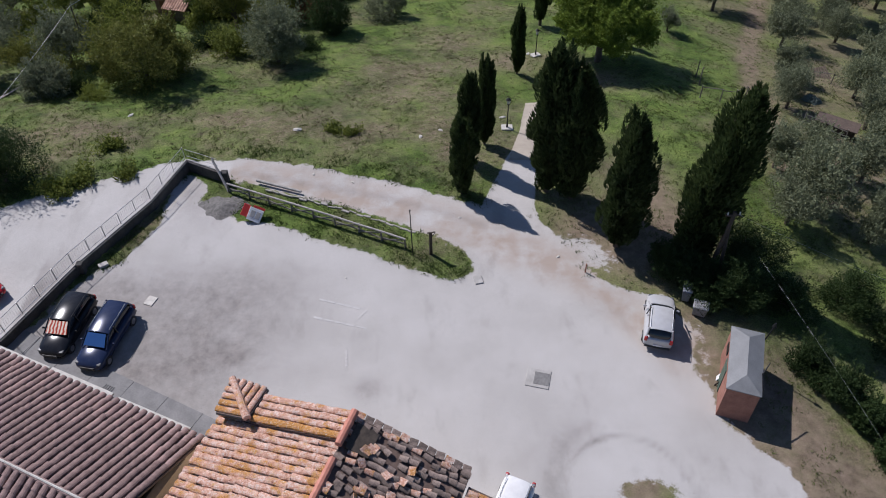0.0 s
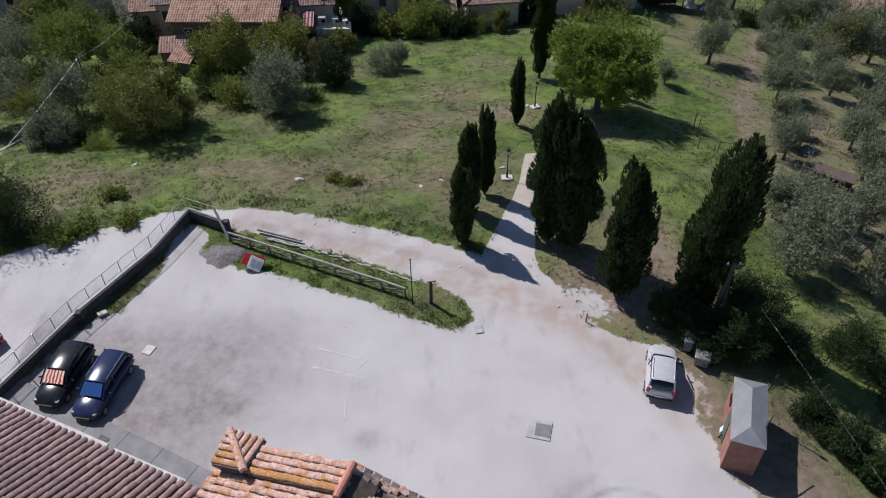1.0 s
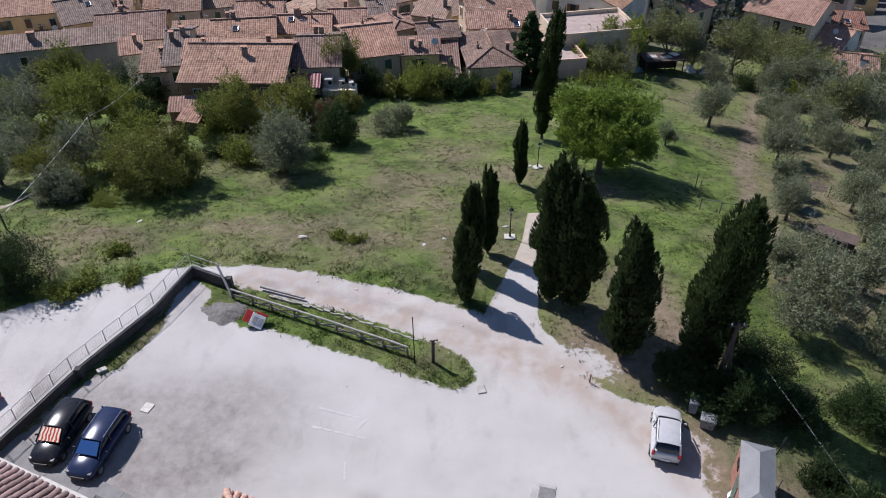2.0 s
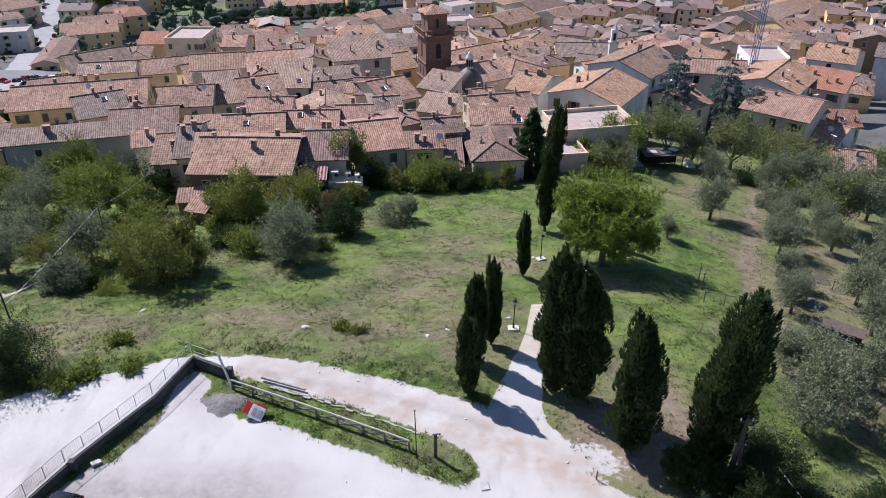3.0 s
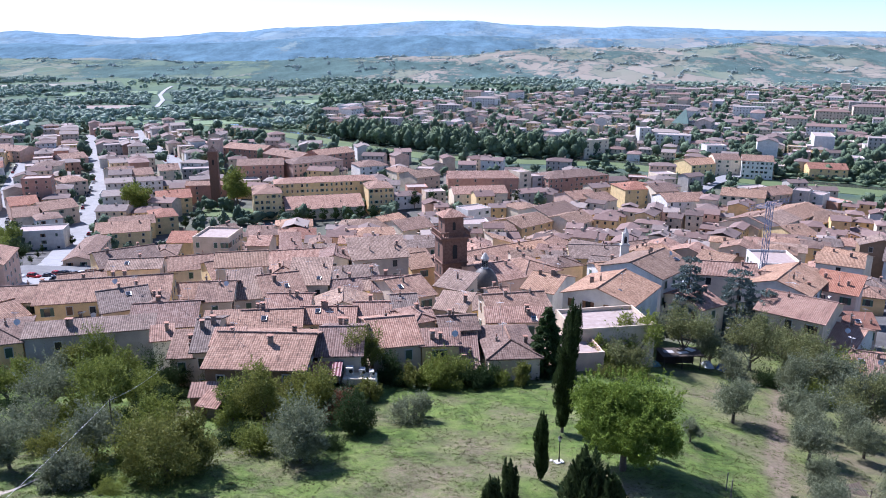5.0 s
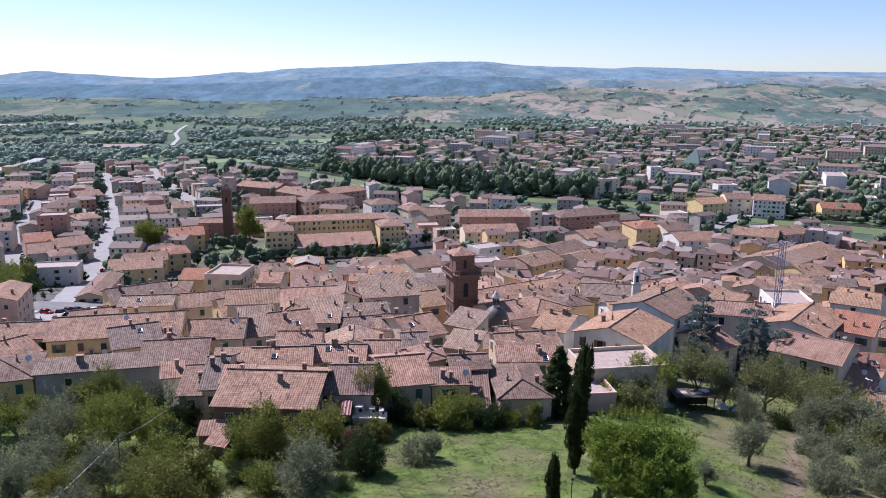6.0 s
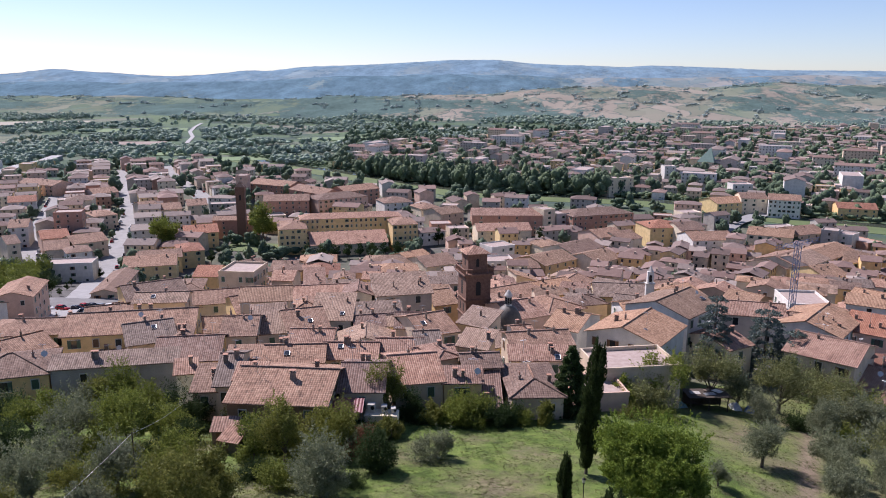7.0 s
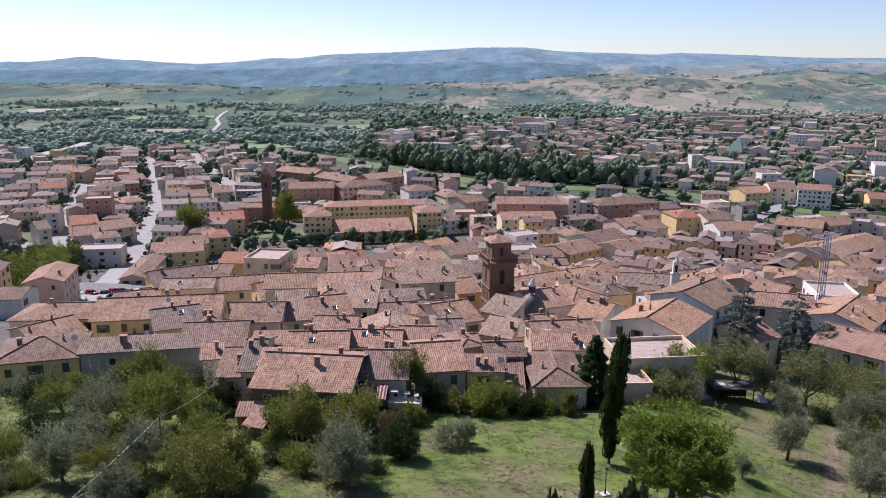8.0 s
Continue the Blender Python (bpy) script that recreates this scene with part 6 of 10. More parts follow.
        for y in (nose + 0.82, L / 2 - 0.80):
            if fine:
                wheel = tube_part("wheel", t, RUBBER, [((sx * (W - 0.17), y, 0.31), (sx * (W + 0.015), y, 0.31), 0.315, 0.315)], sides=20)
                tube_part("rim", wheel, RIM, [((sx * (W - 0.03), y, 0.31), (sx * (W + 0.025), y, 0.31), 0.20, 0.19)], sides=14)
            else:
                tube_part("wheel", t, RUBBER, [((sx * (W - 0.17), y, 0.31), (sx * (W + 0.015), y, 0.31), 0.315, 0.315)], sides=10)
    if fine:
        box_part("grille", t, BLACK_TRIM, [(0, nose + 0.015, 0.46, W * 0.95, 0.08, 0.16)])
        box_part("plate", t, WHITE, [(0, L / 2 - 0.005, 0.55, 0.5, 0.03, 0.11)])
        box_part("bumper", t, BLACK_TRIM, [(0, L / 2 - 0.05, 0.36, W * 1.7, 0.12, 0.12)], bevel=0.03)
        if screen:
            # panel on the windscreen: a striped shade, or sky reflection painted in blue
            v = [(sx_ * W, y0 + (y1 - y0) * k_, belt + 0.03 + (tall - 0.07 - belt) * k_ + 0.02 * math.sin(math.pi * k_)) for sx_, k_ in ((-0.72, 0.10), (0.72, 0.10), (0.62, 0.88), (-0.62, 0.88))]
            v += [(p[0], p[1] + 0.01, p[2] - 0.012) for p in v]
            v = [(p[0], p[1] - 0.035, p[2] + 0.045) for p in v]
            mesh_object("sunshade", v, [(0, 1, 2, 3), (7, 6, 5, 4), (0, 4, 5, 1), (1, 5, 6, 2), (2, 6, 7, 3), (3, 7, 4, 0)], screen, t, "windscreen panel, a striped shade or a painted blue sky reflection")
    return t


NAVY = car_paint("paint_navy", (0.016, 0.026, 0.065))
BLACK = car_paint("paint_black", (0.010, 0.011, 0.014), 0.3)
SILVER = car_paint("paint_silver", (0.50, 0.50, 0.50), 0.6)
CARWHITE = car_paint("paint_white", (0.70, 0.70, 0.69), 0.0)
CARRED = car_paint("paint_red", (0.42, 0.015, 0.02), 0.1)
def striped_shade():
    """A windscreen shade with broad red and cream bands."""
    m = bpy.data.materials.new("foil_sunshade")
    nd, lk, bsdf = nodes_of(m)
    nt = m.node_tree
    w = nd.new("ShaderNodeTexWave")
    w.inputs["Scale"].default_value, w.inputs["Distortion"].default_value, w.inputs["Detail Scale"].default_value = 1.5, 3.5, 2.0
    lk.new(nd.new("ShaderNodeTexCoord").outputs["Object"], w.inputs["Vector"])
    lk.new(ramp(nt, w.outputs["Fac"], [(0.35, (0.50, 0.06, 0.03)), (0.5, (0.75, 0.45, 0.20)), (0.7, (0.85, 0.76, 0.66))]), bsdf.inputs["Base Color"])
    bsdf.inputs["Roughness"].default_value = 0.4
    return m


SHADE_FOIL = striped_shade()
# blue that paints the sky's reflection on the navy car's windscreen
SKY_SCREEN = glassy("blue_tinted_screen", (0.03, 0.085, 0.24), 0.06)
car(pose(-20.05, 28.3, 0, 0, 0, -10.5), NAVY, "dark blue estate car parked on the gravel", 4.65, 1.82, 1.52, 1.0, screen=SKY_SCREEN)
car(pose(-22.6, 29.15, 0, 0, 0, -8.5), BLACK, "black car parked beside the low wall with a striped shade in its windscreen", 4.5, 1.82, 1.56, 0.9, screen=SHADE_FOIL, dark_rails=True)
car(pose(12.95, 29.1, 0, 0, 0, 165), SILVER, "silver small family car parked under the trees", 4.05, 1.76, 1.68, 1.0)
car(pose(-29.2, 32.1, 0.45, 0, 0, 60), CARRED, "red car parked on the upper track", 4.0, 1.68, 1.45, 0.8)
car(pose(3.0, 16.9, 0, 0, 0, -24), CARWHITE, "white small car parked behind the old barn", 4.0, 1.70, 1.5, 0.9)

# ---- the farm buildings below: two roofs of pantiles and a half-ruined one ----
TILE_BROWN = plain("aged_brown_tile", (0.15, 0.095, 0.084), (0.33, 0.225, 0.20), 4, 0.85, bump=0.4, fine=25, vary=0.22)


def lichened(name, amount):
    """Pale pink clay with grey bloom and drifts of orange lichen that cross from tile to tile."""
    m = bpy.data.materials.new(name)
    nd, lk, bsdf = nodes_of(m)
    nt = m.node_tree
    world_ = nd.new("ShaderNodeNewGeometry").outputs["Position"]
    fields = []
    for sc, det in ((1.5, 7), (5.5, 6), (30, 4), (11, 5)):
        n_ = nd.new("ShaderNodeTexNoise")
        n_.inputs["Scale"].default_value, n_.inputs["Detail"].default_value, n_.inputs["Roughness"].default_value = sc, det, 0.65
        lk.new(world_, n_.inputs["Vector"])
        fields.append(n_.outputs["Fac"])
    col = ramp(nt, fields[1], [(0.3, (0.36, 0.175, 0.115)), (0.46, (0.56, 0.325, 0.235)), (0.58, (0.64, 0.47, 0.39)), (0.72, (0.60, 0.54, 0.48))])
    mask_ = calc(nt, "ADD", calc(nt, "MULTIPLY", fields[0], 0.6), calc(nt, "MULTIPLY", fields[1], 0.4))
    col = mixed(nt, col, ramp(nt, fields[2], [(0.3, (0.32, 0.13, 0.025)), (0.7, (0.58, 0.29, 0.065))]), ramp(nt, mask_, [(0.53 - amount, (0, 0, 0)), (0.60 - amount, (0.9, 0.9, 0.9))]))
    col = mixed(nt, col, (0.60, 0.56, 0.50), calc(nt, "MULTIPLY", ramp(nt, fields[3], [(0.56, (0, 0, 0)), (0.66, (1, 1, 1))]), 0.75))
    col = mixed(nt, col, ramp(nt, fields[3], [(0.30, (0.45, 0.42, 0.40)), (0.44, (1, 1, 1))]), 0.8, "MULTIPLY")
    col = mixed(nt, col, ramp(nt, fields[2], [(0.25, (0.50,) * 3), (0.6, (1.1,) * 3)]), 0.9, "MULTIPLY")
    col = mixed(nt, col, mixed(nt, (0.92, 0.91, 0.90), (1.08, 1.08, 1.08), object_random(nt)), 1.0, "MULTIPLY")
    lk.new(col, bsdf.inputs["Base Color"])
    bsdf.inputs["Roughness"].default_value, bsdf.inputs["Specular IOR Level"].default_value = 0.9, 0.2
    bumped(nt, bsdf, fields[2], 0.5, 0.03)
    return m


TILE_ORANGE = lichened("lichened_tile", 0.022)
TILE_LICHEN = lichened("orange_lichen_tile", 0.115)
TILE_RUIN = plain("broken_grey_tile", (0.085, 0.062, 0.052), (0.33, 0.25, 0.205), 3.5, 0.85, bump=0.4, fine=25, vary=0.35)
TILE_PAN = plain("tile_bed", (0.085, 0.055, 0.045), (0.18, 0.125, 0.10), 3, 0.9, bump=0.4)
TILE_CAP = plain("new_red_cap_tile", (0.42, 0.15, 0.10), (0.56, 0.25, 0.18), 3, 0.8, bump=0.2, vary=0.08)


def tile_mesh(name, r0, r1, length, material, thick=0.018, arch=0.62):
    """A half-round clay tile that lies along -y (downhill), wider at its lower end."""
    v, f, n = [], [], 6
    for y, r, lift in ((0, r1, 0.0), (-length, r0, 0.022)):
        for rr in (r, r - thick):
            v += [(math.cos(math.pi * k / n) * rr, y, math.sin(math.pi * k / n) * rr * arch + lift) for k in range(n + 1)]
    m_ = n + 1
    for k in range(n):
        f += [(k + 1, k, k + 2 * m_, k + 1 + 2 * m_), (k + m_, k + 1 + m_, k + 1 + 3 * m_, k + 3 * m_), (k + 2 * m_, k + 3 * m_, k + 1 + 3 * m_, k + 1 + 2 * m_), (k, k + 1, k + 1 + m_, k + m_)]
    me = bpy.data.meshes.new(name)
    me.from_pydata(v, [], f)
    me.materials.append(material)
    return me


def slope_frame(o, along, down, fall):
    """Axes of a roof slope: x along the ridge, -y downhill, z off the slope."""
    x = Vector((along[0], along[1], 0)).normalized()
    y = -Vector((down[0], down[1], -fall)).normalized()
    z = x.cross(y).normalized()
    if z.z < 0:
        x = -x
        z = -z
    return Matrix.Translation(o) @ Matrix((x, y, z)).transposed().to_4x4(), x


def tile_field(roof, frame_, rows, count, pitch, course, kinds, seed, first=0, limit=290, jitter=0.012, gaps=0.0, name="tile", low=None):
    """Tiles row by row from the ridge (y = 0) downhill; the lowest ones, nearest to the car park, are parts and the rest is joined."""
    rr = random.Random(seed)
    left = []
    spots = [(r, c) for c in range(count - 1, -1, -1) for r in range(rows)]
    for k, (r, c) in enumerate(spots):
        if rr.random() < gaps:
            continue
        me = kinds[int(rr.random() ** 1.4 * len(kinds))]
        if low and r == rows - 1:
            me = low
        j = jitter
        m = frame_ @ pose((r + 0.5) * pitch + rr.gauss(0, j), -c * course + rr.gauss(0, j), 0.02 + abs(rr.gauss(0, j * 0.6)), rr.gauss(0, j * 60), rr.gauss(0, j * 60), rr.gauss(0, j * 130))
        if k < limit:
            shared(name, me, roof, m)
        else:
            left.append((me, m))
    if left:
        v, f, s, mats = [], [], [], list({me.materials[0] for me, _ in left})
        mats.sort(key=lambda q: q.name)
        for me, m in left:
            n = len(v)
            v += [tuple(m @ p.co) for p in me.vertices]
            f += [tuple(i + n for i in p.vertices) for p in me.polygons]
            s += [mats.index(me.materials[0])] * len(me.polygons)
        ob = mesh_object("tiles", v, f, mats, roof, slots=s)
        tagged(ob, kind="stuff")


def slope(name, parent, frame_, w, d, material, thick=0.14):
    """The boarded bed under the tiles: w along the ridge, d downhill."""
    bm = bmesh.new()
    add_box(bm, w / 2, -d / 2, -thick / 2 - 0.01, w, d, thick)
    ob = part(name, bm, material, parent)
    ob.matrix_basis = frame_
    return ob


# long brown roof; its eave runs beside the lane
U, Nn = Vector((0.911, -0.413, 0)), Vector((-0.413, -0.911, 0))
barn = thing("farmhouse", Matrix(), "long plastered farmhouse with a brown pantile roof", "house", "farm buildings")
EA, EB = Vector((-31.6, 28.32, 4.0)), Vector((-11.52, 19.22, 4.0))
run = 5.25
top_l = EA + Nn * run + Vector((0, 0, 2.0))
fr, _ = slope_frame(top_l, U, -Nn, 2.0 / run)
if (fr.to_3x3() @ Vector((1, 0, 0))).dot(U) < 0:
    fr, _ = slope_frame(EB + Nn * run + Vector((0, 0, 2.0)), U, -Nn, 2.0 / run)
sl = math.hypot(run, 2.0)
bed = slope("roof", barn, fr, 22.05, sl, TILE_PAN)
rows_l, pitch_l = 52, 0.424
brown = [tile_mesh("tile", 0.178, 0.158, 0.47, TILE_BROWN, arch=0.66)]
tile_field(bed, Matrix(), rows_l, 14, pitch_l, 0.405, brown, 1, limit=295)
back, _ = slope_frame(top_l, U, Nn, 2.0 / run)
if (back.to_3x3() @ Vector((1, 0, 0))).dot(U) < 0:
    back, _ = slope_frame(EB + Nn * run + Vector((0, 0, 2.0)), U, Nn, 2.0 / run)
bed2 = slope("roof", barn, back, 22.05, sl, TILE_PAN)
tile_field(bed2, Matrix(), rows_l, 4, pitch_l, 0.405, brown, 2, limit=0)
for i in range(44):
    p0, p1 = top_l.lerp(EB + Nn * run + Vector((0, 0, 2.0)), i / 44), top_l.lerp(EB + Nn * run + Vector((0, 0, 2.0)), (i + 1.1) / 44)
    bm = bmesh.new()
    add_tube(bm, p0, p1, 0.15, 0.13, 8)
    part("ridge_tile", bm, TILE_BROWN, barn)
# thin pale strip added to paint a highlight along the ridge
bm = bmesh.new()
add_tube(bm, top_l + Vector((0, 0, 0.13)), EB + Nn * run + Vector((0, 0, 2.13)), 0.055, 0.055, 6)
part("mortar_line", bm, STONE, barn, "pale strip for the highlight along the ridge")
turn_l = math.degrees(math.atan2(U.y, U.x))
mid = (EA + EB) / 2
body = pose(mid.x, mid.y, 0, 0, 0, turn_l)
for nm, bx in (("wall_front", (0, -0.55, 1.9, 21.6, 0.4, 4.0)), ("wall_back", (0, -9.95, 1.9, 21.6, 0.4, 4.0)), ("wall_end", (-10.6, -5.25, 1.9, 0.4, 9.0, 4.0)), ("wall_end", (10.6, -5.25, 1.9, 0.4, 9.0, 4.0))):
    box_part(nm, barn, WALL["beige"], [bx]).matrix_basis = body
gut = pose(mid.x, mid.y, 4.0, 0, 0, turn_l)
for i, (x0, L) in enumerate(((-9.0, 4.0), (-4.9, 4.0), (-0.8, 4.0), (3.3, 4.0), (7.9, 4.4))):
    box_part("gutter", barn, STONE, [(x0, 0.13 + 0.06 * (i % 2), -0.03, L, 0.30, 0.14)], "pale mortar edge along the eave", bevel=0.012).matrix_basis = gut
DULL = plain("dull_concrete", (0.15, 0.148, 0.145), (0.25, 0.245, 0.24), 1.2, 0.9, fine=10)
side_walk = thing("side_pavement", Matrix(), "narrow grey concrete pavement along the farmhouse", "pavement", kind="structure")
for i in range(9):
    box_part("paving_slab", side_walk, DULL, [(-10.0 + 2.45 * i, 0.2, 0.03, 2.44, 1.7, 0.14)], bevel=0.012).matrix_basis = pose(mid.x + 0.3, mid.y + 2.2, 0, 0, 0, -26.5)
grate = thing("drain_grate", pose(-19.1, 24.75, 0.115, 0, 0, -26), "small square iron drain grate in the pavement", "drain grate")
for i in range(5):
    box_part("bar", grate, IRON, [(-0.28 + 0.14 * i, 0, 0, 0.05, 0.7, 0.03)])
box_part("bar", grate, IRON, [(0, 0, 0.004, 0.7, 0.06, 0.03)])

# gabled barn: orange lichened slope to one side, a broken slope to the other
R0, R1 = Vector((-3.93, 18.55, 7.0)), Vector((-6.9, 10.5, 7.0))
RD = (R1 - R0).normalized()
LD = Vector((-0.938, 0.347, 0))
farm = thing("old_barn", Matrix(), "old stone barn with a lichened and half-collapsed tile roof", "barn", "farm buildings")
ridge_len = (R1 - R0).length


def barn_slope(down, width, drop):
    f_, x_ = slope_frame(R0, RD, down, drop / width)
    if x_.dot(RD) < 0:
        f_, x_ = slope_frame(R1, RD, down, drop / width)
    return f_, x_.dot(RD) > 0


fo, _ = barn_slope(LD, 6.4, 1.4)
bed3 = slope("roof", farm, fo, ridge_len, math.hypot(6.4, 1.4), TILE_PAN)
orange = [tile_mesh("tile", 0.178, 0.162, 0.52, TILE_ORANGE, 0.024), tile_mesh("tile", 0.190, 0.165, 0.50, TILE_ORANGE, 0.024), tile_mesh("tile", 0.185, 0.165, 0.52, TILE_LICHEN, 0.024)]
tile_field(bed3, Matrix(), 23, 14, 0.37, 0.465, orange[:2], 3, limit=295, jitter=0.022)
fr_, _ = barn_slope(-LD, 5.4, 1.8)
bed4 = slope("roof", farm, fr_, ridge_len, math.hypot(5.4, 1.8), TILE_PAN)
ruin = [tile_mesh("tile", 0.155, 0.13, 0.46, TILE_RUIN, 0.024), tile_mesh("tile", 0.15, 0.125, 0.36, TILE_RUIN, 0.024), tile_mesh("tile", 0.155, 0.13, 0.42, TILE_RUIN, 0.024, 0.4), tile_mesh("tile", 0.15, 0.125, 0.44, TILE_ORANGE, 0.024)]
tile_field(bed4, Matrix(), 27, 13, 0.315, 0.43, ruin, 4, limit=295, jitter=0.055, gaps=0.14)
# dark slab on the slope that stands in for shade in the ridge hole
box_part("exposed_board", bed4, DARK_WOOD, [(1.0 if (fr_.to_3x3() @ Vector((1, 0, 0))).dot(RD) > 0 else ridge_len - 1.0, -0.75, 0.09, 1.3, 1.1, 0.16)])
rr = random.Random(9)
flat_me = bpy.data.meshes.new("flat_tile")
bm = bmesh.new()
add_box(bm, 0, 0, 0, 0.40, 0.34, 0.035)
bmesh.ops.bevel(bm, geom=bm.edges[:], offset=0.008, segments=1, affect="EDGES")
bm.to_mesh(flat_me)
bm.free()
flat_me.materials.append(TILE_ORANGE)
for i in range(42):
    shared("flat_tile", flat_me, bed4, pose(rr.uniform(0.4, ridge_len - 0.4), -rr.uniform(0.9, 5.2), 0.16 + rr.uniform(0, 0.05), rr.gauss(0, 14), rr.gauss(0, 14), rr.uniform(0, 180)))
# the raised strip next to the gable, with its own eave
up = Vector((0, 0, 0.32))
strip_at = R0 if (fo.to_3x3() @ Vector((1, 0, 0))).dot(RD) > 0 else None
fs = Matrix.Translation(up) @ fo
x_off = 0.0 if strip_at is not None else ridge_len - 1.55
bm = bmesh.new()
add_box(bm, x_off + 0.775, -2.35, -0.2, 1.55, 4.7, 0.40)
bed5 = part("raised_roof", bm, TILE_PAN, farm)
bed5.matrix_basis = fs
tile_field(bed5, pose(x_off, 0, 0), 4, 10, 0.385, 0.465, [orange[0], orange[1]], 6, limit=60, jitter=0.012, low=orange[2])
for i in range(15):
    lift = 0.34 if i < 3 else 0.05
    if i == 3:
        continue
    p0, p1 = R0.lerp(R1, i / 15) + Vector((0, 0, lift)), R0.lerp(R1, (i + 1.08) / 15) + Vector((0, 0, lift))
    bm = bmesh.new()
    add_tube(bm, p0, p1, 0.19, 0.165, 9)
    part("ridge_tile", bm, TILE_CAP, farm)
for i in range(13):
    p = R0 + LD * -5.4 * (i + 0.5) / 13 + Vector((0, 0, -1.8 * (i + 0.5) / 13 + 0.06)) - RD * 0.05
    bm = bmesh.new()
    add_box(bm, 0, 0, 0, 0.40, 0.36, 0.05)
    bmesh.ops.bevel(bm, geom=bm.edges[:], offset=0.01, segments=1, affect="EDGES")
    part("verge_tile", bm, TILE_RUIN if i % 5 else TILE_ORANGE, farm).matrix_basis = Matrix.Translation(p) @ pose(0, 0, 0.02 * math.sin(i * 4.3), 5 * math.sin(i * 3.1), 18 + 5 * math.sin(i * 1.9), 7 * math.sin(i * 2.3) + math.degrees(math.atan2(-LD.y, -LD.x)))
# walls of the barn
gable = [R0 + LD * 6.1 + Vector((0, 0, -1.45)), R0 - LD * 5.1 + Vector((0, 0, -1.85)), R0 + Vector((0, 0, -0.16))]
gv = [(gable[0].x, gable[0].y, -0.3), (gable[1].x, gable[1].y, -0.3), tuple(gable[1]), tuple(gable[2]), tuple(gable[0])]
gv = [tuple(Vector(p) + RD * 0.25) for p in gv] + [tuple(Vector(p) + RD * 0.65) for p in gv]
mesh_object("gable_wall", gv, [(0, 1, 2, 3, 4), (9, 8, 7, 6, 5)] + [(i, (i + 1) % 5 + 0, (i + 1) % 5 + 5, i + 5) for i in range(5)], WALL["beige"], farm)
for off, drop in ((6.0, 1.5), (-5.0, 1.9)):
    a, b = R0 + LD * off + RD * 0.7, R1 + LD * off
    L = (b - a).length
    box_part("side_wall", farm, WALL["beige"], [(L / 2, 0, (7 - drop) / 2 - 0.3, L, 0.4, 7 - drop)]).matrix_basis = pose(a.x, a.y, 0, 0, 0, math.degrees(math.atan2(RD.y, RD.x)))
# little corner roof, folded along its diagonal
turret = thing("dovecote", Matrix(), "small tiled dovecote roof on the corner of the barn", "turret", "farm buildings")
TA, TB, TC, TD = Vector((-10.40, 19.21, 6.30)), Vector((-9.93, 20.91, 6.52)), Vector((-8.24, 20.42, 6.30)), Vector((-8.84, 18.66, 6.62))
for nm, low_, far_ in (("roof", TA, TC), ("roof", TC, TA)):
    tri = [TB, TD, low_]
    nrm = (TD - TB).cross(low_ - TB).normalized()
    nrm = nrm if nrm.z > 0 else -nrm
    v = [tuple(p) for p in tri] + [tuple(p - nrm * 0.12) for p in tri]
    tb = mesh_object(nm, v, [(0, 1, 2), (5, 4, 3), (0, 3, 4, 1), (1, 4, 5, 2), (2, 5, 3, 0)], TILE_PAN, turret)
    # rows of tiles run from the fold down to the edge, longer towards the near end
    down_ = low_ - TD
    y_ = -down_.normalized()
    x_ = y_.cross(nrm).normalized()
    for r in range(5):
        f = (r + 0.6) / 5.2
        steps = max(1, round(down_.length * f / 0.45))
        step = down_.length * f / steps
        for c in range(steps):
            mt = Matrix.Translation(TB.lerp(TD, f) - y_ * step * c + nrm * 0.012) @ Matrix((x_, y_, nrm)).transposed().to_4x4() @ Matrix.Diagonal((0.82, step / 0.44, 0.8, 1))
            shared("tile", orange[2] if low_ is TA and r > 2 else orange[0], tb, mt)
bm = bmesh.new()
add_tube(bm, TB + Vector((0, 0, 0.05)), TD + Vector((0, 0, 0.05)), 0.17, 0.19, 9)
part("ridge_tile", bm, TILE_ORANGE, turret)
for a_, b_ in ((TA, TB), (TB, TC), (TD, TA), (TC, TD)):
    bm = bmesh.new()
    add_tube(bm, a_ - Vector((0, 0, 0.06)), b_ - Vector((0, 0, 0.06)), 0.055, 0.055, 6)
    part("edge_strip", bm, IRON, turret, "black edge strip")
tm_ = (TA + TB + TC + TD) / 4
box_part("shaft", turret, WALL["brown"], [(0, 0, 5.55, 1.45, 1.45, 1.35)]).matrix_basis = pose(tm_.x, tm_.y, 0, 0, 0, 72)
# lean-to beyond the broken slope
lean_to = thing("lean_to", Matrix(), "low tiled lean-to beside the ruined roof", "shed", "farm buildings")
lf, lx = slope_frame(R0 - LD * 5.5 + RD * 0.6 + Vector((0, 0, -1.9)), RD, -LD, 0.25)
if lx.dot(RD) < 0:
    lf, lx = slope_frame(R0 - LD * 5.5 + RD * 6.0 + Vector((0, 0, -1.9)), RD, -LD, 0.25)
lb = slope("roof", lean_to, lf, 5.4, 1.9, TILE_PAN)
tile_field(lb, Matrix(), 14, 4, 0.38, 0.46, orange, 12, limit=60)
ca = R0 - LD * 7.2 + RD * 0.9
box_part("wall", lean_to, WALL["beige"], [(2.4, 0, 2.2, 4.8, 0.3, 4.9)]).matrix_basis = pose(ca.x, ca.y, 0, 0, 0, math.degrees(math.atan2(RD.y, RD.x)))


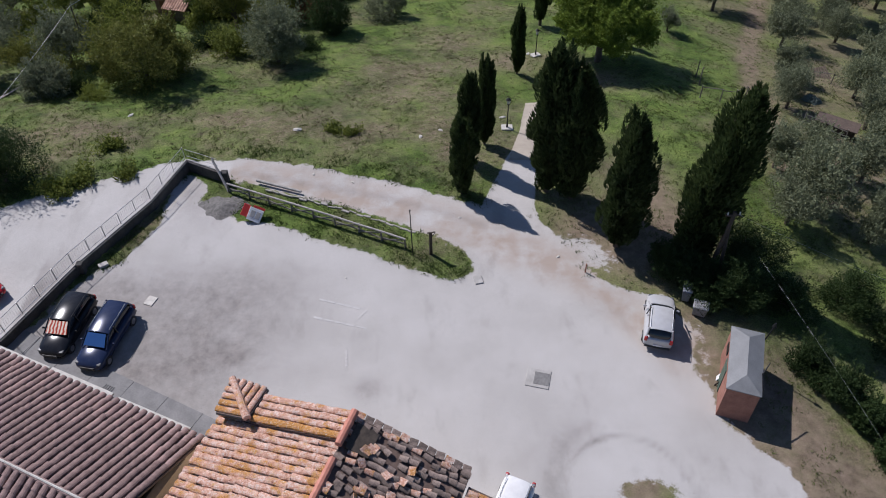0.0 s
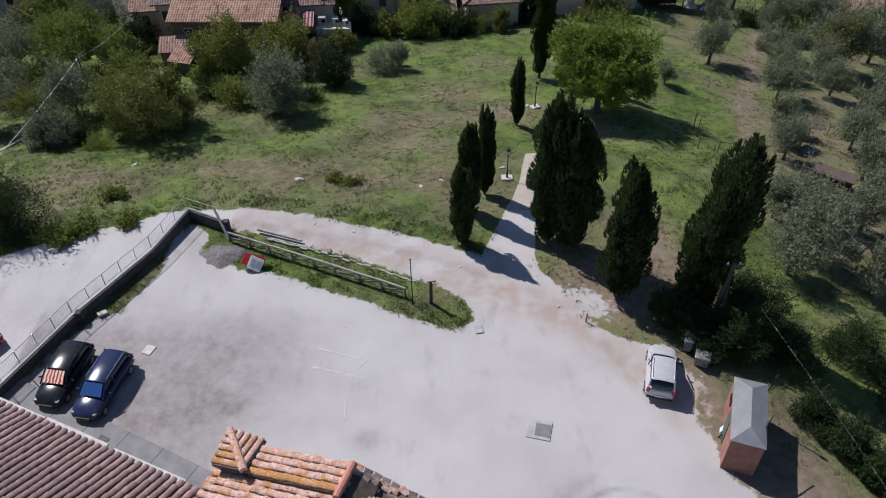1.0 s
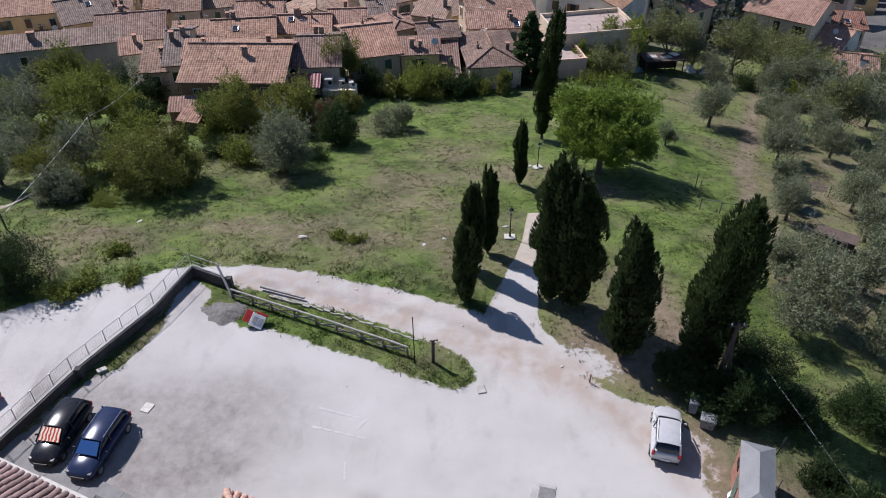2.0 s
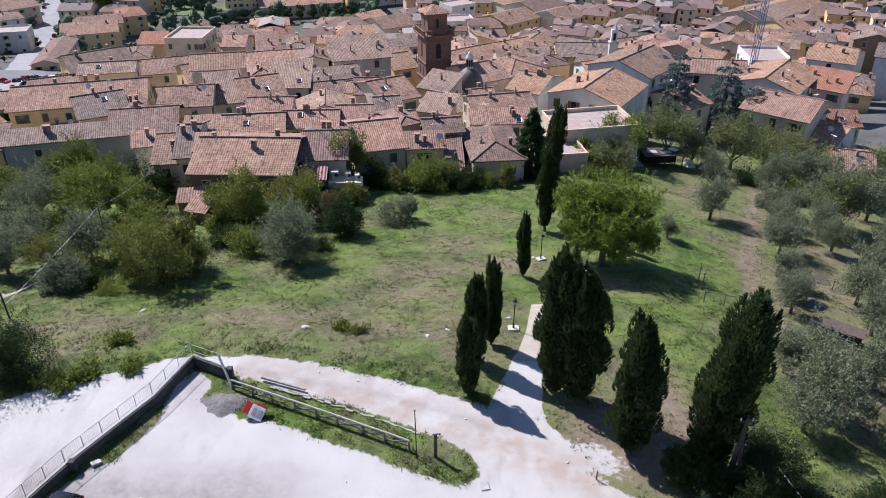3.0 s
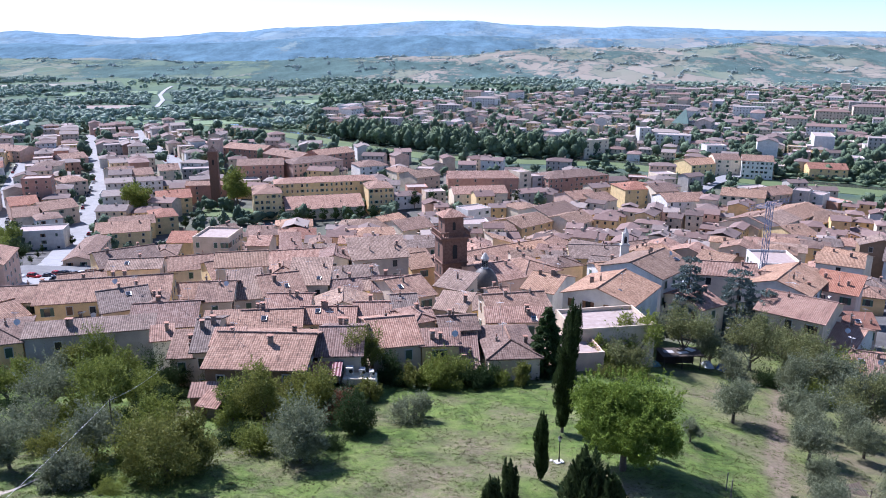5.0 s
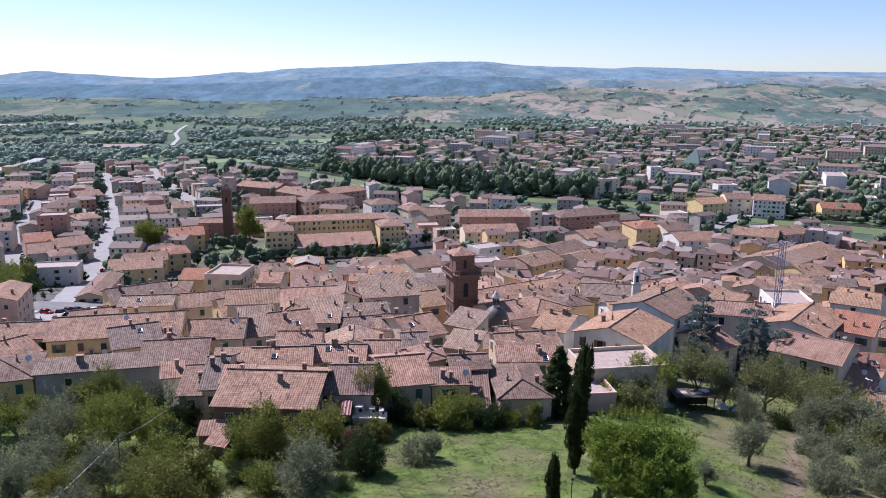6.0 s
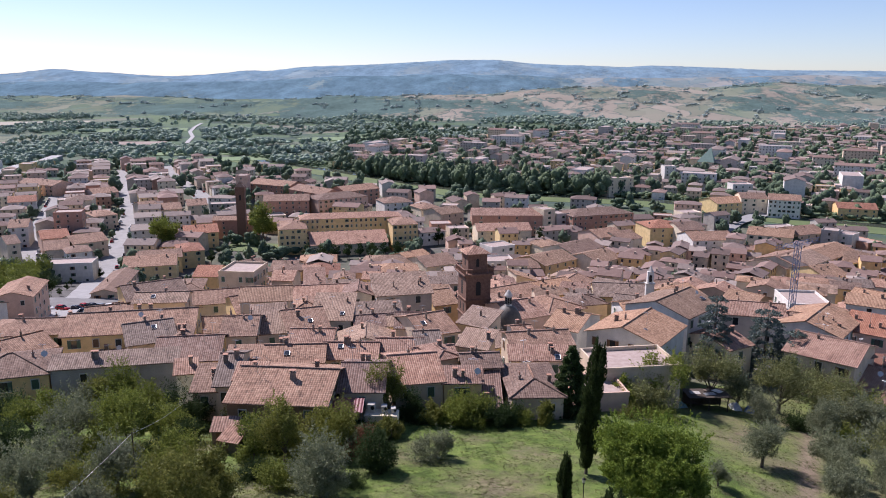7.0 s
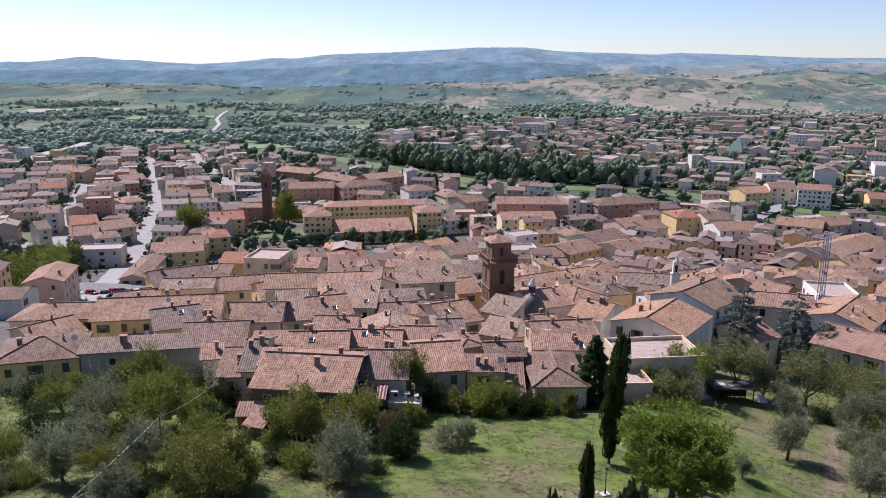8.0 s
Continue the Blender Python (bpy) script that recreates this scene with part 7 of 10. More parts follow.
# ---- weeds and tufts of the slope, too many to count ----
def tufts(name, count, seed, accept, size, material, label, blades=9):
    rng = np.random.default_rng(seed)
    x, y = rng.uniform(-48, 44, count * 9), rng.uniform(17, 104, count * 9)
    ok = accept(x, y, rng)
    x, y = x[ok][:count], y[ok][:count]
    s = np.repeat(rng.uniform(0.45, 1.3, len(x)), blades) * size
    n = len(s)
    px_, py_ = np.repeat(x, blades) + rng.normal(0, 0.7, n) * s, np.repeat(y, blades) + rng.normal(0, 0.7, n) * s
    pos = np.stack([px_, py_, height(px_, py_) + s * 0.30], -1)
    up = np.stack([rng.normal(0, 0.45, n), rng.normal(0, 0.45, n), np.full(n, 0.8)], -1)
    ob = leaf_mesh(name, leaf_quads(pos, up, s * rng.uniform(0.6, 1.3, n), rng, 0.22, 0.3), material)
    return tagged(ob, label, "grass", kind="stuff")


def lot_edge(x, y):
    d, inside = edge_distance(x, y, LOT, True)
    dp, _ = edge_distance(x, y, FOOTPATH, False)
    return np.where(inside, -d, d), dp


def in_meadow(x, y, rng):
    d, dp = lot_edge(x, y)
    return (d > 0.25) & (dp > 1.3) & (rng.random(len(x)) < 0.45 + 0.55 * waves(x, y, 2.3, 0.2)) & ~((x > 4) & (y < 36)) & ~((y < 27) & (x < 14)) & (rng.random(len(x)) < 1.25 - y / 110)


def in_verge(x, y, rng):
    d, dp = lot_edge(x, y)
    return (d > -0.1) & (d < 1.9) & (dp > 1.9) & (y > 31) & ((x < 4.5) | (rng.random(len(x)) < 0.12)) & (waves(x, y, 1.3, 0.9) + rng.normal(0, 0.25, len(x)) > -0.15)


def in_rough(x, y, rng):
    d, dp = lot_edge(x, y)
    return (d > 0.2) & (((x > 17) & (y < 60)) | (x < -24) & (y > 44)) & (waves(x, y, 1.6, 1.7) + rng.normal(0, 0.3, len(x)) > 0.1)


GRASS_A = leafy("meadow_grass", (0.045, 0.068, 0.016), (0.135, 0.170, 0.052))
GRASS_B = leafy("dry_grass", (0.085, 0.070, 0.042), (0.22, 0.185, 0.12))
GRASS_C = leafy("fresh_weed", (0.034, 0.060, 0.014), (0.115, 0.165, 0.040))
tufts("meadow_tufts", 22000, 1, in_meadow, 0.15, GRASS_A, "tussocks of green meadow grass")
tufts("dry_tufts", 11000, 2, in_meadow, 0.15, GRASS_B, "tussocks of dry straw-coloured grass")
tufts("verge_weeds", 12000, 3, in_verge, 0.22, GRASS_C, "fresh green weeds along the edges of the gravel")
tufts("rough_weeds", 8000, 4, in_rough, 0.18, GRASS_A, "rough weeds on the outer slopes")


# ---- sheds, shelters, tarpaulins and old fences on the slope ----
def shed(x, y, turn, w, d, tall, roof, wall, label, kind="shed", rise=0.28):
    t = thing("garden_shed", pose(x, y, ground_z(x, y) - 0.3, 0, 0, turn), label, "shed", "garden sheds")
    for nm, bx in (("wall", (0, 0.06, tall / 2, w, 0.12, tall)), ("wall", (0, d - 0.06, tall / 2, w, 0.12, tall)), ("wall", (-w / 2 + 0.06, d / 2, tall / 2, 0.12, d - 0.24, tall)), ("wall", (w / 2 - 0.06, d / 2, tall / 2, 0.12, d - 0.24, tall))):
        box_part(nm, t, wall, [bx])
    rv_, rf_, ruv_, _ = roof_shape(w, d, kind, rise, 0.25, 0.08)
    mesh_object("roof", rv_, rf_, roof, t, uv=ruv_).location.z = tall + 0.02
    box_part("door", t, SHUT[1], [(-w * 0.2, -0.02, 0.95, 0.8, 0.05, 1.8)])
    return t


PLANK = plain("old_planks", (0.10, 0.075, 0.055), (0.22, 0.17, 0.13), 3, 0.85, bump=0.3, fine=14)
shed(-31.0, 81.2, 8, 2.9, 2.2, 2.2, ROOF[0], PLANK, "wooden garden shed with a faded tile roof among bushes")
shed(-29.4, 78.0, -14, 2.4, 2.4, 1.8, ROOF[0], PLANK, "low wooden garden shed with a faded red roof")
AWNING = plain("red_corrugated_sheet", (0.15, 0.036, 0.042), (0.25, 0.075, 0.08), 2, 0.6, fine=9)
awn = thing("awning", pose(-17.6, 87.6, -7.0, 0, 0, 2), "dark red corrugated awning on posts beside the house", "awning")
av, af = [], []
for i in range(41):
    xx = -2.15 + 4.3 * i / 40
    zz = 0.035 * math.sin(i * math.pi / 2)
    av += [(xx, -1.0, 2.6 + zz), (xx, 1.4, 3.5 + zz), (xx, -1.0, 2.57 + zz), (xx, 1.4, 3.47 + zz)]
    if i:
        n = 4 * (i - 1)
        af += [(n, n + 4, n + 5, n + 1), (n + 2, n + 3, n + 7, n + 6), (n, n + 2, n + 6, n + 4), (n + 1, n + 5, n + 7, n + 3)]
mesh_object("sheet", av, af, AWNING, awn)
for sx in (-2.0, 0, 2.0):
    tube_part("post", awn, STEEL, [((sx, -0.9, -1.4), (sx, -0.9, 2.6), 0.05, 0.05)])
    tube_part("post", awn, STEEL, [((sx, 1.3, -1.4), (sx, 1.3, 3.42), 0.05, 0.05)])
terrace = box_part("terrace", None, WALL["cream"], [(-13.3, 88.6, -6.7, 4.2, 2.0, 3.0)], bevel=0.03)
tagged(terrace, "pale plastered terrace behind the house", "terrace", kind="structure")
for i, (ux, uy, s) in enumerate(((-14.6, 88.8, 0.62), (-13.0, 88.9, 0.5), (-11.8, 88.7, 0.4))):
    unit = thing("cooling_unit", pose(ux, uy, -5.2, 0, 0, 6 * i), "white metal cooling unit beside the house wall", "cooling unit", "machines behind the house")
    box_part("casing", unit, STONE, [(0, 0, 0.9 * s, 1.5 * s, 0.9, 1.8 * s)], bevel=0.04)
    tube_part("fan_grille", unit, IRON, [((0.2, -0.47, 1.1 * s), (0.2, -0.44, 1.1 * s), 0.42 * s, 0.42 * s)], sides=16)

port = thing("car_port", pose(34.0, 112.6, ground_z(34.0, 112.6), 0, 0, 6), "black timber shelter with a cluttered flat roof", "shelter")
for sx in (-2.9, 0, 2.9):
    for sy in (-1.3, 1.6):
        box_part("post", port, DARK_WOOD, [(sx, sy, 1.0, 0.14, 0.14, 2.8)])
box_part("roof", port, DARK_WOOD, [(0, 0.1, 2.45, 6.6, 3.6, 0.12)], bevel=0.02)
box_part("back_wall", port, DARK_WOOD, [(0, 1.75, 1.1, 6.2, 0.08, 2.6)])
for i, (bx, by, sx, sy, c) in enumerate(((-1.8, 0.2, 1.6, 1.1, CONCRETE), (0.3, -0.4, 1.9, 0.8, STEEL), (1.9, 0.6, 1.2, 1.4, WHITE), (0.2, 1.0, 1.0, 0.6, PLANK))):
    box_part("roof_sheet", port, c, [(0, 0, 0, sx, sy, 0.06)]).matrix_basis = pose(bx, by, 2.57 + 0.02 * i, 4 * (i % 2), 3, 17 * i)


def tarpaulin(x, y, w, d, tall, material, seed, label):
    """A crumpled sheet thrown over a heap."""
    rng_ = random.Random(seed)
    n = 12
    v, f = [], []
    for j in range(n + 1):
        for i in range(n + 1):
            a, b = i / n * 2 - 1, j / n * 2 - 1
            k = max(0.0, 1 - max(abs(a), abs(b)) ** 3)
            v.append((a * w / 2, b * d / 2, tall * k * (0.75 + 0.25 * math.sin(i * 2.1 + seed) * math.cos(j * 1.7)) + rng_.uniform(-0.05, 0.05) - 0.05))
    for j in range(n):
        f += [(j * (n + 1) + i, j * (n + 1) + i + 1, (j + 1) * (n + 1) + i + 1, (j + 1) * (n + 1) + i) for i in range(n)]
    ob = mesh_object("tarpaulin", v, f, material)
    ob.matrix_basis = pose(x, y, ground_z(x, y), 0, 0, seed * 31)
    return tagged(ob, label, "tarpaulin", "tarpaulins on the slope")


TEAL = plain("teal_sheet", (0.09, 0.19, 0.18), (0.17, 0.29, 0.28), 2, 0.55, fine=7)
DULL_TEAL = plain("faded_sheet", (0.07, 0.10, 0.09), (0.12, 0.16, 0.14), 2, 0.7, fine=7)
BLUE = plain("blue_sheet", (0.03, 0.09, 0.25), (0.07, 0.17, 0.38), 2, 0.5, fine=7)
tarpaulin(29.3, 112.2, 3.0, 2.6, 1.1, TEAL, 1, "crumpled teal tarpaulin over a heap")
tarpaulin(41.2, 114.0, 1.8, 1.5, 1.2, BLUE, 2, "bright blue tarpaulin over stacked things")
tarpaulin(39.2, 114.6, 2.2, 1.5, 1.0, WHITE, 3, "pale sheet thrown over garden things")
tarpaulin(35.1, 60.6, 1.8, 1.3, 0.7, DULL_TEAL, 4, "faded grey-green tarpaulin lying in the grove")
pal = thing("pallet", place(39.6, 68.4, 20) @ pose(0, 0, 0.35, 28), "old wooden pallet leaning in the olive grove", "pallet")
for i in range(6):
    box_part("board", pal, PLANK, [(-0.75 + 0.3 * i, 0, 0, 0.2, 1.7, 0.04)])
for sy in (-0.7, 0, 0.7):
    box_part("bearer", pal, PLANK, [(0, sy, -0.07, 1.75, 0.12, 0.1)])


def old_fence(points, tall, rails, label):
    t = thing("garden_fence", Matrix(), label, "fence", "old garden fences")
    for i, (x, y) in enumerate(points):
        z = ground_z(x, y)
        tube_part("post", t, GREY_WOOD, [((x, y, z - 0.2), (x + 0.08 * math.sin(i * 2.7), y, z + tall), 0.06, 0.05)], sides=6)
        if i:
            px0, py0 = points[i - 1]
            for h in rails:
                tube_part("rail", t, GREY_WOOD, [((px0, py0, ground_z(px0, py0) + h), (x, y, z + h * (0.9 + 0.2 * (i % 2))), 0.045, 0.04)], sides=6)
    return t


old_fence(((23.2, 57.6), (25.0, 57.4), (26.6, 57.9), (28.0, 59.2)), 1.3, (1.15,), "broken timber fence at the edge of the grove")
old_fence(((24.0, 60.6), (24.2, 62.4)), 1.9, (), "two leaning stakes in the long grass")
old_fence(((31.2, 53.8), (32.6, 52.8), (34.2, 51.8)), 1.2, (1.0, 0.5), "low dark timber fence in the grove")
old_fence(((37.4, 66.2), (39.4, 65.8), (41.6, 65.4), (43.2, 64.0)), 1.2, (1.0,), "thin timber fence among the olives")
PANEL_RED = plain("rusty_panel", (0.06, 0.045, 0.036), (0.12, 0.085, 0.065), 3, 0.85, fine=10)
hutch = thing("low_shelter", place(34.0, 53.4, -35), "low dark shelter with a rusty roof in the grove", "shelter")
box_part("wall", hutch, DARK_WOOD, [(0, 0, 0.35, 3.2, 1.2, 1.3)])
box_part("roof", hutch, PANEL_RED, [(0, -0.1, 1.06, 3.5, 1.6, 0.08)], bevel=0.01)
# pale concrete lane that comes in at the edge of the slope
lane_pts = ((-46.0, 54.2), (-43.0, 55.2), (-40.6, 56.4), (-39.3, 59.2), (-39.0, 61.3))
lv, lf2 = [], []
for i, (x, y) in enumerate(lane_pts):
    half = (1.9, 1.8, 1.6, 1.3, 0.9)[i]
    for sx, dz in ((-half, 0.05), (half, 0.05)):
        lv.append((x + sx * 0.3, y + sx, ground_z(x + sx * 0.3, y + sx) + dz))
    if i:
        n = 2 * (i - 1)
        lf2.append((n, n + 2, n + 3, n + 1))
tagged(mesh_object("lane", lv, lf2, CREAM_PAVING), "pale concrete lane ending on the slope", "lane", kind="structure")
stake = thing("wire_post", place(-37.2, 52.4), "dark timber post holding the overhead cable", "pole")
tube_part("shaft", stake, DARK_WOOD, [((0, 0, -0.3), (-0.1, 0, 2.6), 0.09, 0.07)])


# ---- the old town, house by house: x, y, turn, width, depth, eave ----
house(-68.8, 97.4, 21.9, 11.5, 10.8, -5.7, "hip", "ochre", 1)
house(-54.7, 101.7, 15.8, 17.4, 3.0, -5.1, "shed", "grey", 3, wins=0.5, sides=False, shutters=9)
house(-62.3, 121.5, 15.2, 21.5, 13.0, -7.1, "gable", "yellow", 1)
house(-62.9, 118.3, 17.2, 5.8, 5.6, -10.8, "shed", "white", 3)
house(-56.2, 117.5, 30.0, 7.6, 12.0, -7.2, "gable", "beige", 3)
house(-52.2, 120.4, 16.3, 2.7, 6.0, -6.9, "front", "beige", 1)
house(-47.5, 110.0, 12.5, 9.9, 12.6, -7.4, "gable", "ochre", 0)
house(-43.4, 100.2, 18.1, 2.6, 3.0, -5.4, "shed", "white", 0)
house(-37.3, 91.5, 7.4, 3.0, 5.2, -4.2, "shed", "beige", 1)
house(-34.5, 91.5, 8.7, 2.4, 13.0, -3.3, "gable", "beige", 3)
house(-25.6, 84.4, -1.1, 12.2, 13.0, -2.4, "gable", "brown", 1)
house(-30.6, 89.7, 3.9, 3.4, 3.0, -1.6, "shed", "beige", 0)
house(-16.1, 89.8, 3.9, 5.4, 11.0, -2.8, "gable", "beige", 0)
house(-9.3, 97.5, 16.0, 6.6, 12.2, -4.6, "gable", "beige", 0)
house(-3.4, 98.5, 6.1, 5.2, 3.1, -4.8, "shed", "yellow", 0)
house(0.7, 95.3, 3.8, 2.4, 8.4, -7.9, "shed", "beige", 0)
house(-0.7, 104.1, 11.1, 5.3, 6.2, -4.7, "gable", "beige", 1)
house(6.9, 97.0, 6.9, 7.1, 12.2, -5.9, "hip", "beige", 1)
house(8.1, 112.0, 4.0, 9.0, 3.3, -6.3, "shed", "cream", 0)
house(8.9, 117.7, 13.2, 10.1, 7.6, -6.0, "gable", "beige", 1)
house(6.5, 126.3, 15.2, 3.1, 6.4, -7.5, "gable", "white", 1)
house(13.6, 136.8, -28.5, 6.2, 11.8, -9.4, "gable", "white", 2)
house(35.3, 156.5, 11.4, 12.6, 9.4, -12.0, "gable", "white", 2)
house(40.8, 141.0, 49.9, 13.2, 13.0, -6.5, "gable", "white", 2)
house(35.8, 200.0, -2.4, 14.3, 13.0, -21.0, "gable", "yellow", 3)
house(64.6, 195.9, -40.4, 8.8, 13.0, -21.2, "gable", "brown", 2)
house(61.8, 169.5, -45.9, 3.2, 6.0, -17.8, "shed", "brown", 2)
house(64.0, 183.0, -37.4, 4.1, 4.4, -20.7, "shed", "brown", 1)
house(69.9, 179.3, -26.0, 5.3, 10.6, -20.0, "gable", "brown", 1)
house(61.2, 149.4, -21.5, 6.6, 13.0, -12.8, "gable", "beige", 1)
house(65.3, 144.7, -30.8, 4.7, 13.0, -12.1, "hip", "beige", 2)
house(72.2, 149.2, 52.6, 16.1, 13.0, -11.8, "gable", "white", 2)
house(55.7, 124.9, -38.4, 11.2, 13.0, -9.5, "gable", "beige", 0)
house(44.9, 131.3, 33.5, 6.0, 10.4, -10.2, "gable", "cream", 0)
house(62.2, 122.9, -42.4, 7.3, 13.0, -13.9, "gable", "white", 0)
house(70.4, 129.7, -8.2, 6.4, 4.1, -13.2, "shed", "pink", 4)
house(65.5, 129.5, 29.2, 5.2, 4.1, -11.0, "shed", "beige", 1)
house(107.5, 215.0, -44.5, 11.3, 13.0, -25.2, "gable", "cream", 2)
house(-43.2, 183.7, 14.7, 16.6, 13.0, -18.8, "gable", "yellow", 0)
house(-30.6, 192.9, 14.7, 11.7, 12.2, -20.5, "gable", "beige", 0)
house(-15.7, 184.0, 13.0, 13.0, 6.8, -18.8, "shed", "beige", 2)
house(-21.1, 108.0, 4.0, 8.1, 7.8, -5.5, "gable", "beige", 0)
house(-13.8, 110.0, 4.0, 7.0, 10.2, -6.1, "gable", "beige", 0)
house(-7.4, 108.9, 18.3, 5.8, 7.0, -5.8, "gable", "beige", 0)
house(-5.9, 106.7, 29.5, 3.3, 6.6, -4.4, "hip", "grey", 0)
house(-29.8, 119.0, 4.0, 7.1, 7.6, -7.1, "gable", "beige", 0)
house(-28.7, 104.1, 8.5, 8.6, 8.2, -4.8, "gable", "white", 1)
house(-35.6, 103.2, 8.9, 5.3, 4.1, -4.9, "shed", "beige", 1)
house(-30.9, 141.0, 4.1, 7.7, 9.0, -10.2, "shed", "grey", 3)
house(-24.0, 154.2, 16.8, 10.9, 4.1, -12.8, "shed", "beige", 3)
house(-14.4, 132.3, 4.0, 5.2, 9.6, -8.5, "gable", "beige", 0)
house(-8.3, 126.9, 31.0, 6.7, 12.6, -7.6, "gable", "beige", 1)
house(-22.0, 140.7, 17.0, 7.8, 7.8, -11.2, "gable", "cream", 0)
house(-32.5, 129.2, 24.9, 7.2, 12.4, -8.0, "gable", "beige", 1)
house(-38.8, 127.6, 19.5, 5.9, 9.0, -8.6, "shed", "grey", 3)
house(-42.8, 121.2, 10.0, 5.6, 11.2, -6.9, "gable", "beige", 1)
house(-48.9, 155.6, 30.7, 11.1, 13.0, -13.1, "gable", "yellow", 1)
house(-67.9, 172.1, 19.4, 14.3, 12.0, -17.2, "gable", "cream", 1)
house(-85.0, 202.6, 14.1, 6.9, 12.4, -22.6, "hip", "yellow", 1)
house(-72.0, 155.1, 36.2, 12.4, 13.0, -10.7, "gable", "yellow", 1)
house(-76.9, 152.9, 26.9, 7.3, 8.2, -13.5, "gable", "beige", 1)
house(-76.3, 144.9, 26.5, 11.7, 12.2, -12.9, "gable", "beige", 1)
house(-80.2, 124.3, 10.8, 10.4, 9.6, -8.8, "gable", "cream", 1)
house(-77.9, 117.6, 55.0, 8.7, 10.6, -9.8, "gable", "beige", 1)
house(-10.3, 177.7, 27.5, 6.0, 13.0, -17.5, "gable", "ochre", 2)
house(-3.2, 140.3, -29.0, 6.3, 5.8, -10.3, "shed", "beige", 3)
house(-2.6, 116.3, -18.5, 4.9, 4.5, -6.1, "shed", "beige", 3)
house(-9.2, 113.1, 12.3, 3.6, 8.6, -5.2, "gable", "grey", 3)
house(9.1, 154.8, 31.2, 8.6, 13.0, -13.0, "gable", "pink", 0)
house(17.9, 168.3, 33.5, 10.7, 13.0, -15.6, "hip", "beige", 1)
house(8.6, 201.2, 36.0, 15.7, 13.0, -22.4, "gable", "beige", 1)
house(23.3, 243.7, 33.5, 14.1, 13.0, -31.5, "gable", "yellow", 2)
house(34.8, 269.2, 63.6, 18.0, 13.0, -36.9, "gable", "yellow", 1)
house(38.0, 308.2, 56.1, 17.5, 13.0, -44.4, "gable", "beige", 3)
house(61.0, 251.5, 22.5, 11.2, 13.0, -33.0, "gable", "white", 1)
house(55.1, 196.1, 33.5, 10.6, 8.6, -21.2, "shed", "yellow", 2)
house(90.2, 242.0, -51.6, 8.0, 13.0, -31.2, "hip", "cream", 0)
house(135.3, 312.1, -13.0, 15.0, 7.8, -46.0, "shed", "beige", 0)
house(128.6, 277.2, 4.2, 6.3, 13.0, -39.4, "gable", "brown", 1)
house(22.5, 123.5, -31.8, 12.8, 12.7, -6.3, "front", "white", 2)
house(23.0, 109.5, 12.0, 13.1, 9.0, -6.8, "flat", "beige", 3, wins=0, label="low beige building with a paved roof terrace")
house(16.6, 102.4, 9.6, 7.4, 7.5, -8.2, "flat", "pink", 3, wins=0, label="low pink garden building with a flat roof terrace")
house(77.4, 180.5, -4.0, 9.9, 13.0, -17.0, "flat", "white", 3, label="white new flat-roofed building under construction")
house(74.9, 148.9, -35.9, 8.1, 7.1, -12.8, "shed", "pink", 4)
house(64.4, 112.3, -20.5, 7.2, 13.0, -15.3, "gable", "white", 0)


# ---- the lower town: convent, schools and larger blocks ----
house(-79.3, 423.0, 16.8, 58.0, 14.0, -41.5, "hip", "yellow", 0, rise=0.3, wins=1.2,label="long yellow convent wing with rows of windows", group="lower town houses", sides=True, caps=False)
house(-106.6, 397.2, 17.7, 15.0, 24.0, -43.5, "hip", "yellow", 1, rise=0.3, label="yellow hip-roofed corner wing of the convent",wins=1.2, group="lower town houses", sides=True, caps=False)
house(-47.4, 413.9, 17.7, 14.2, 20.0, -43.0, "hip", "yellow", 1, rise=0.3, label="yellow hip-roofed corner wing of the convent",wins=1.2, group="lower town houses", sides=True, caps=False)
house(-76.0, 399.5, 17.7, 42.0, 14.0, -51.5, "shed", "cream", 0, rise=0.3, label="low cream front range of the convent",wins=0.6, group="lower town houses", sides=True, caps=False)
house(10.7, 459.2, 4.8, 44.0, 20.0, -45.0, "gable", "brick", 0, rise=0.3, label="long red brick hall with a pale tile roof",wins=0.3, group="lower town houses", sides=True, caps=False)
house(69.6, 467.2, 23.8, 43.1, 20.0, -45.0, "hip", "brick", 1, rise=0.3, label="red brick school building beside the river",wins=0.9, group="lower town houses", sides=True, caps=False)
house(8.3, 431.1, 10.7, 31.5, 19.2, -49.0, "gable", "cream", 0, rise=0.3, wins=0.7, group="lower town houses", sides=False, caps=False)
house(36.0, 462.3, 33.3, 8.6, 12.0, -42.0, "flat", "cream", 0, rise=0.3, wins=0.7, group="lower town houses", sides=False, caps=False)
house(44.8, 465.1, 18.2, 8.6, 12.0, -45.0, "flat", "grey", 0, rise=0.3, wins=0.7, group="lower town houses", sides=False, caps=False)
house(-136.6, 495.5, 14.2, 29.9, 20.0, -44.0, "gable", "brick", 1, rise=0.3, wins=0.8, group="lower town houses", sides=False, caps=False)
house(-101.1, 511.2, 37.5, 37.8, 20.0, -44.0, "hip", "pink", 1, rise=0.3, wins=0.9, group="lower town houses", sides=False, caps=False)
house(-97.1, 565.1, 45.0, 31.8, 20.0, -46.0, "gable", "brick", 1, rise=0.3, wins=0.7, group="lower town houses", sides=False, caps=False)
house(-174.8, 584.7, -24.2, 39.8, 20.0, -46.0, "gable", "brick", 1, rise=0.3, wins=0.7, group="lower town houses", sides=False, caps=False)
house(-137.5, 551.3, -39.4, 41.1, 20.0, -46.0, "gable", "brick", 1, rise=0.3, wins=0.7, group="lower town houses", sides=False, caps=False)
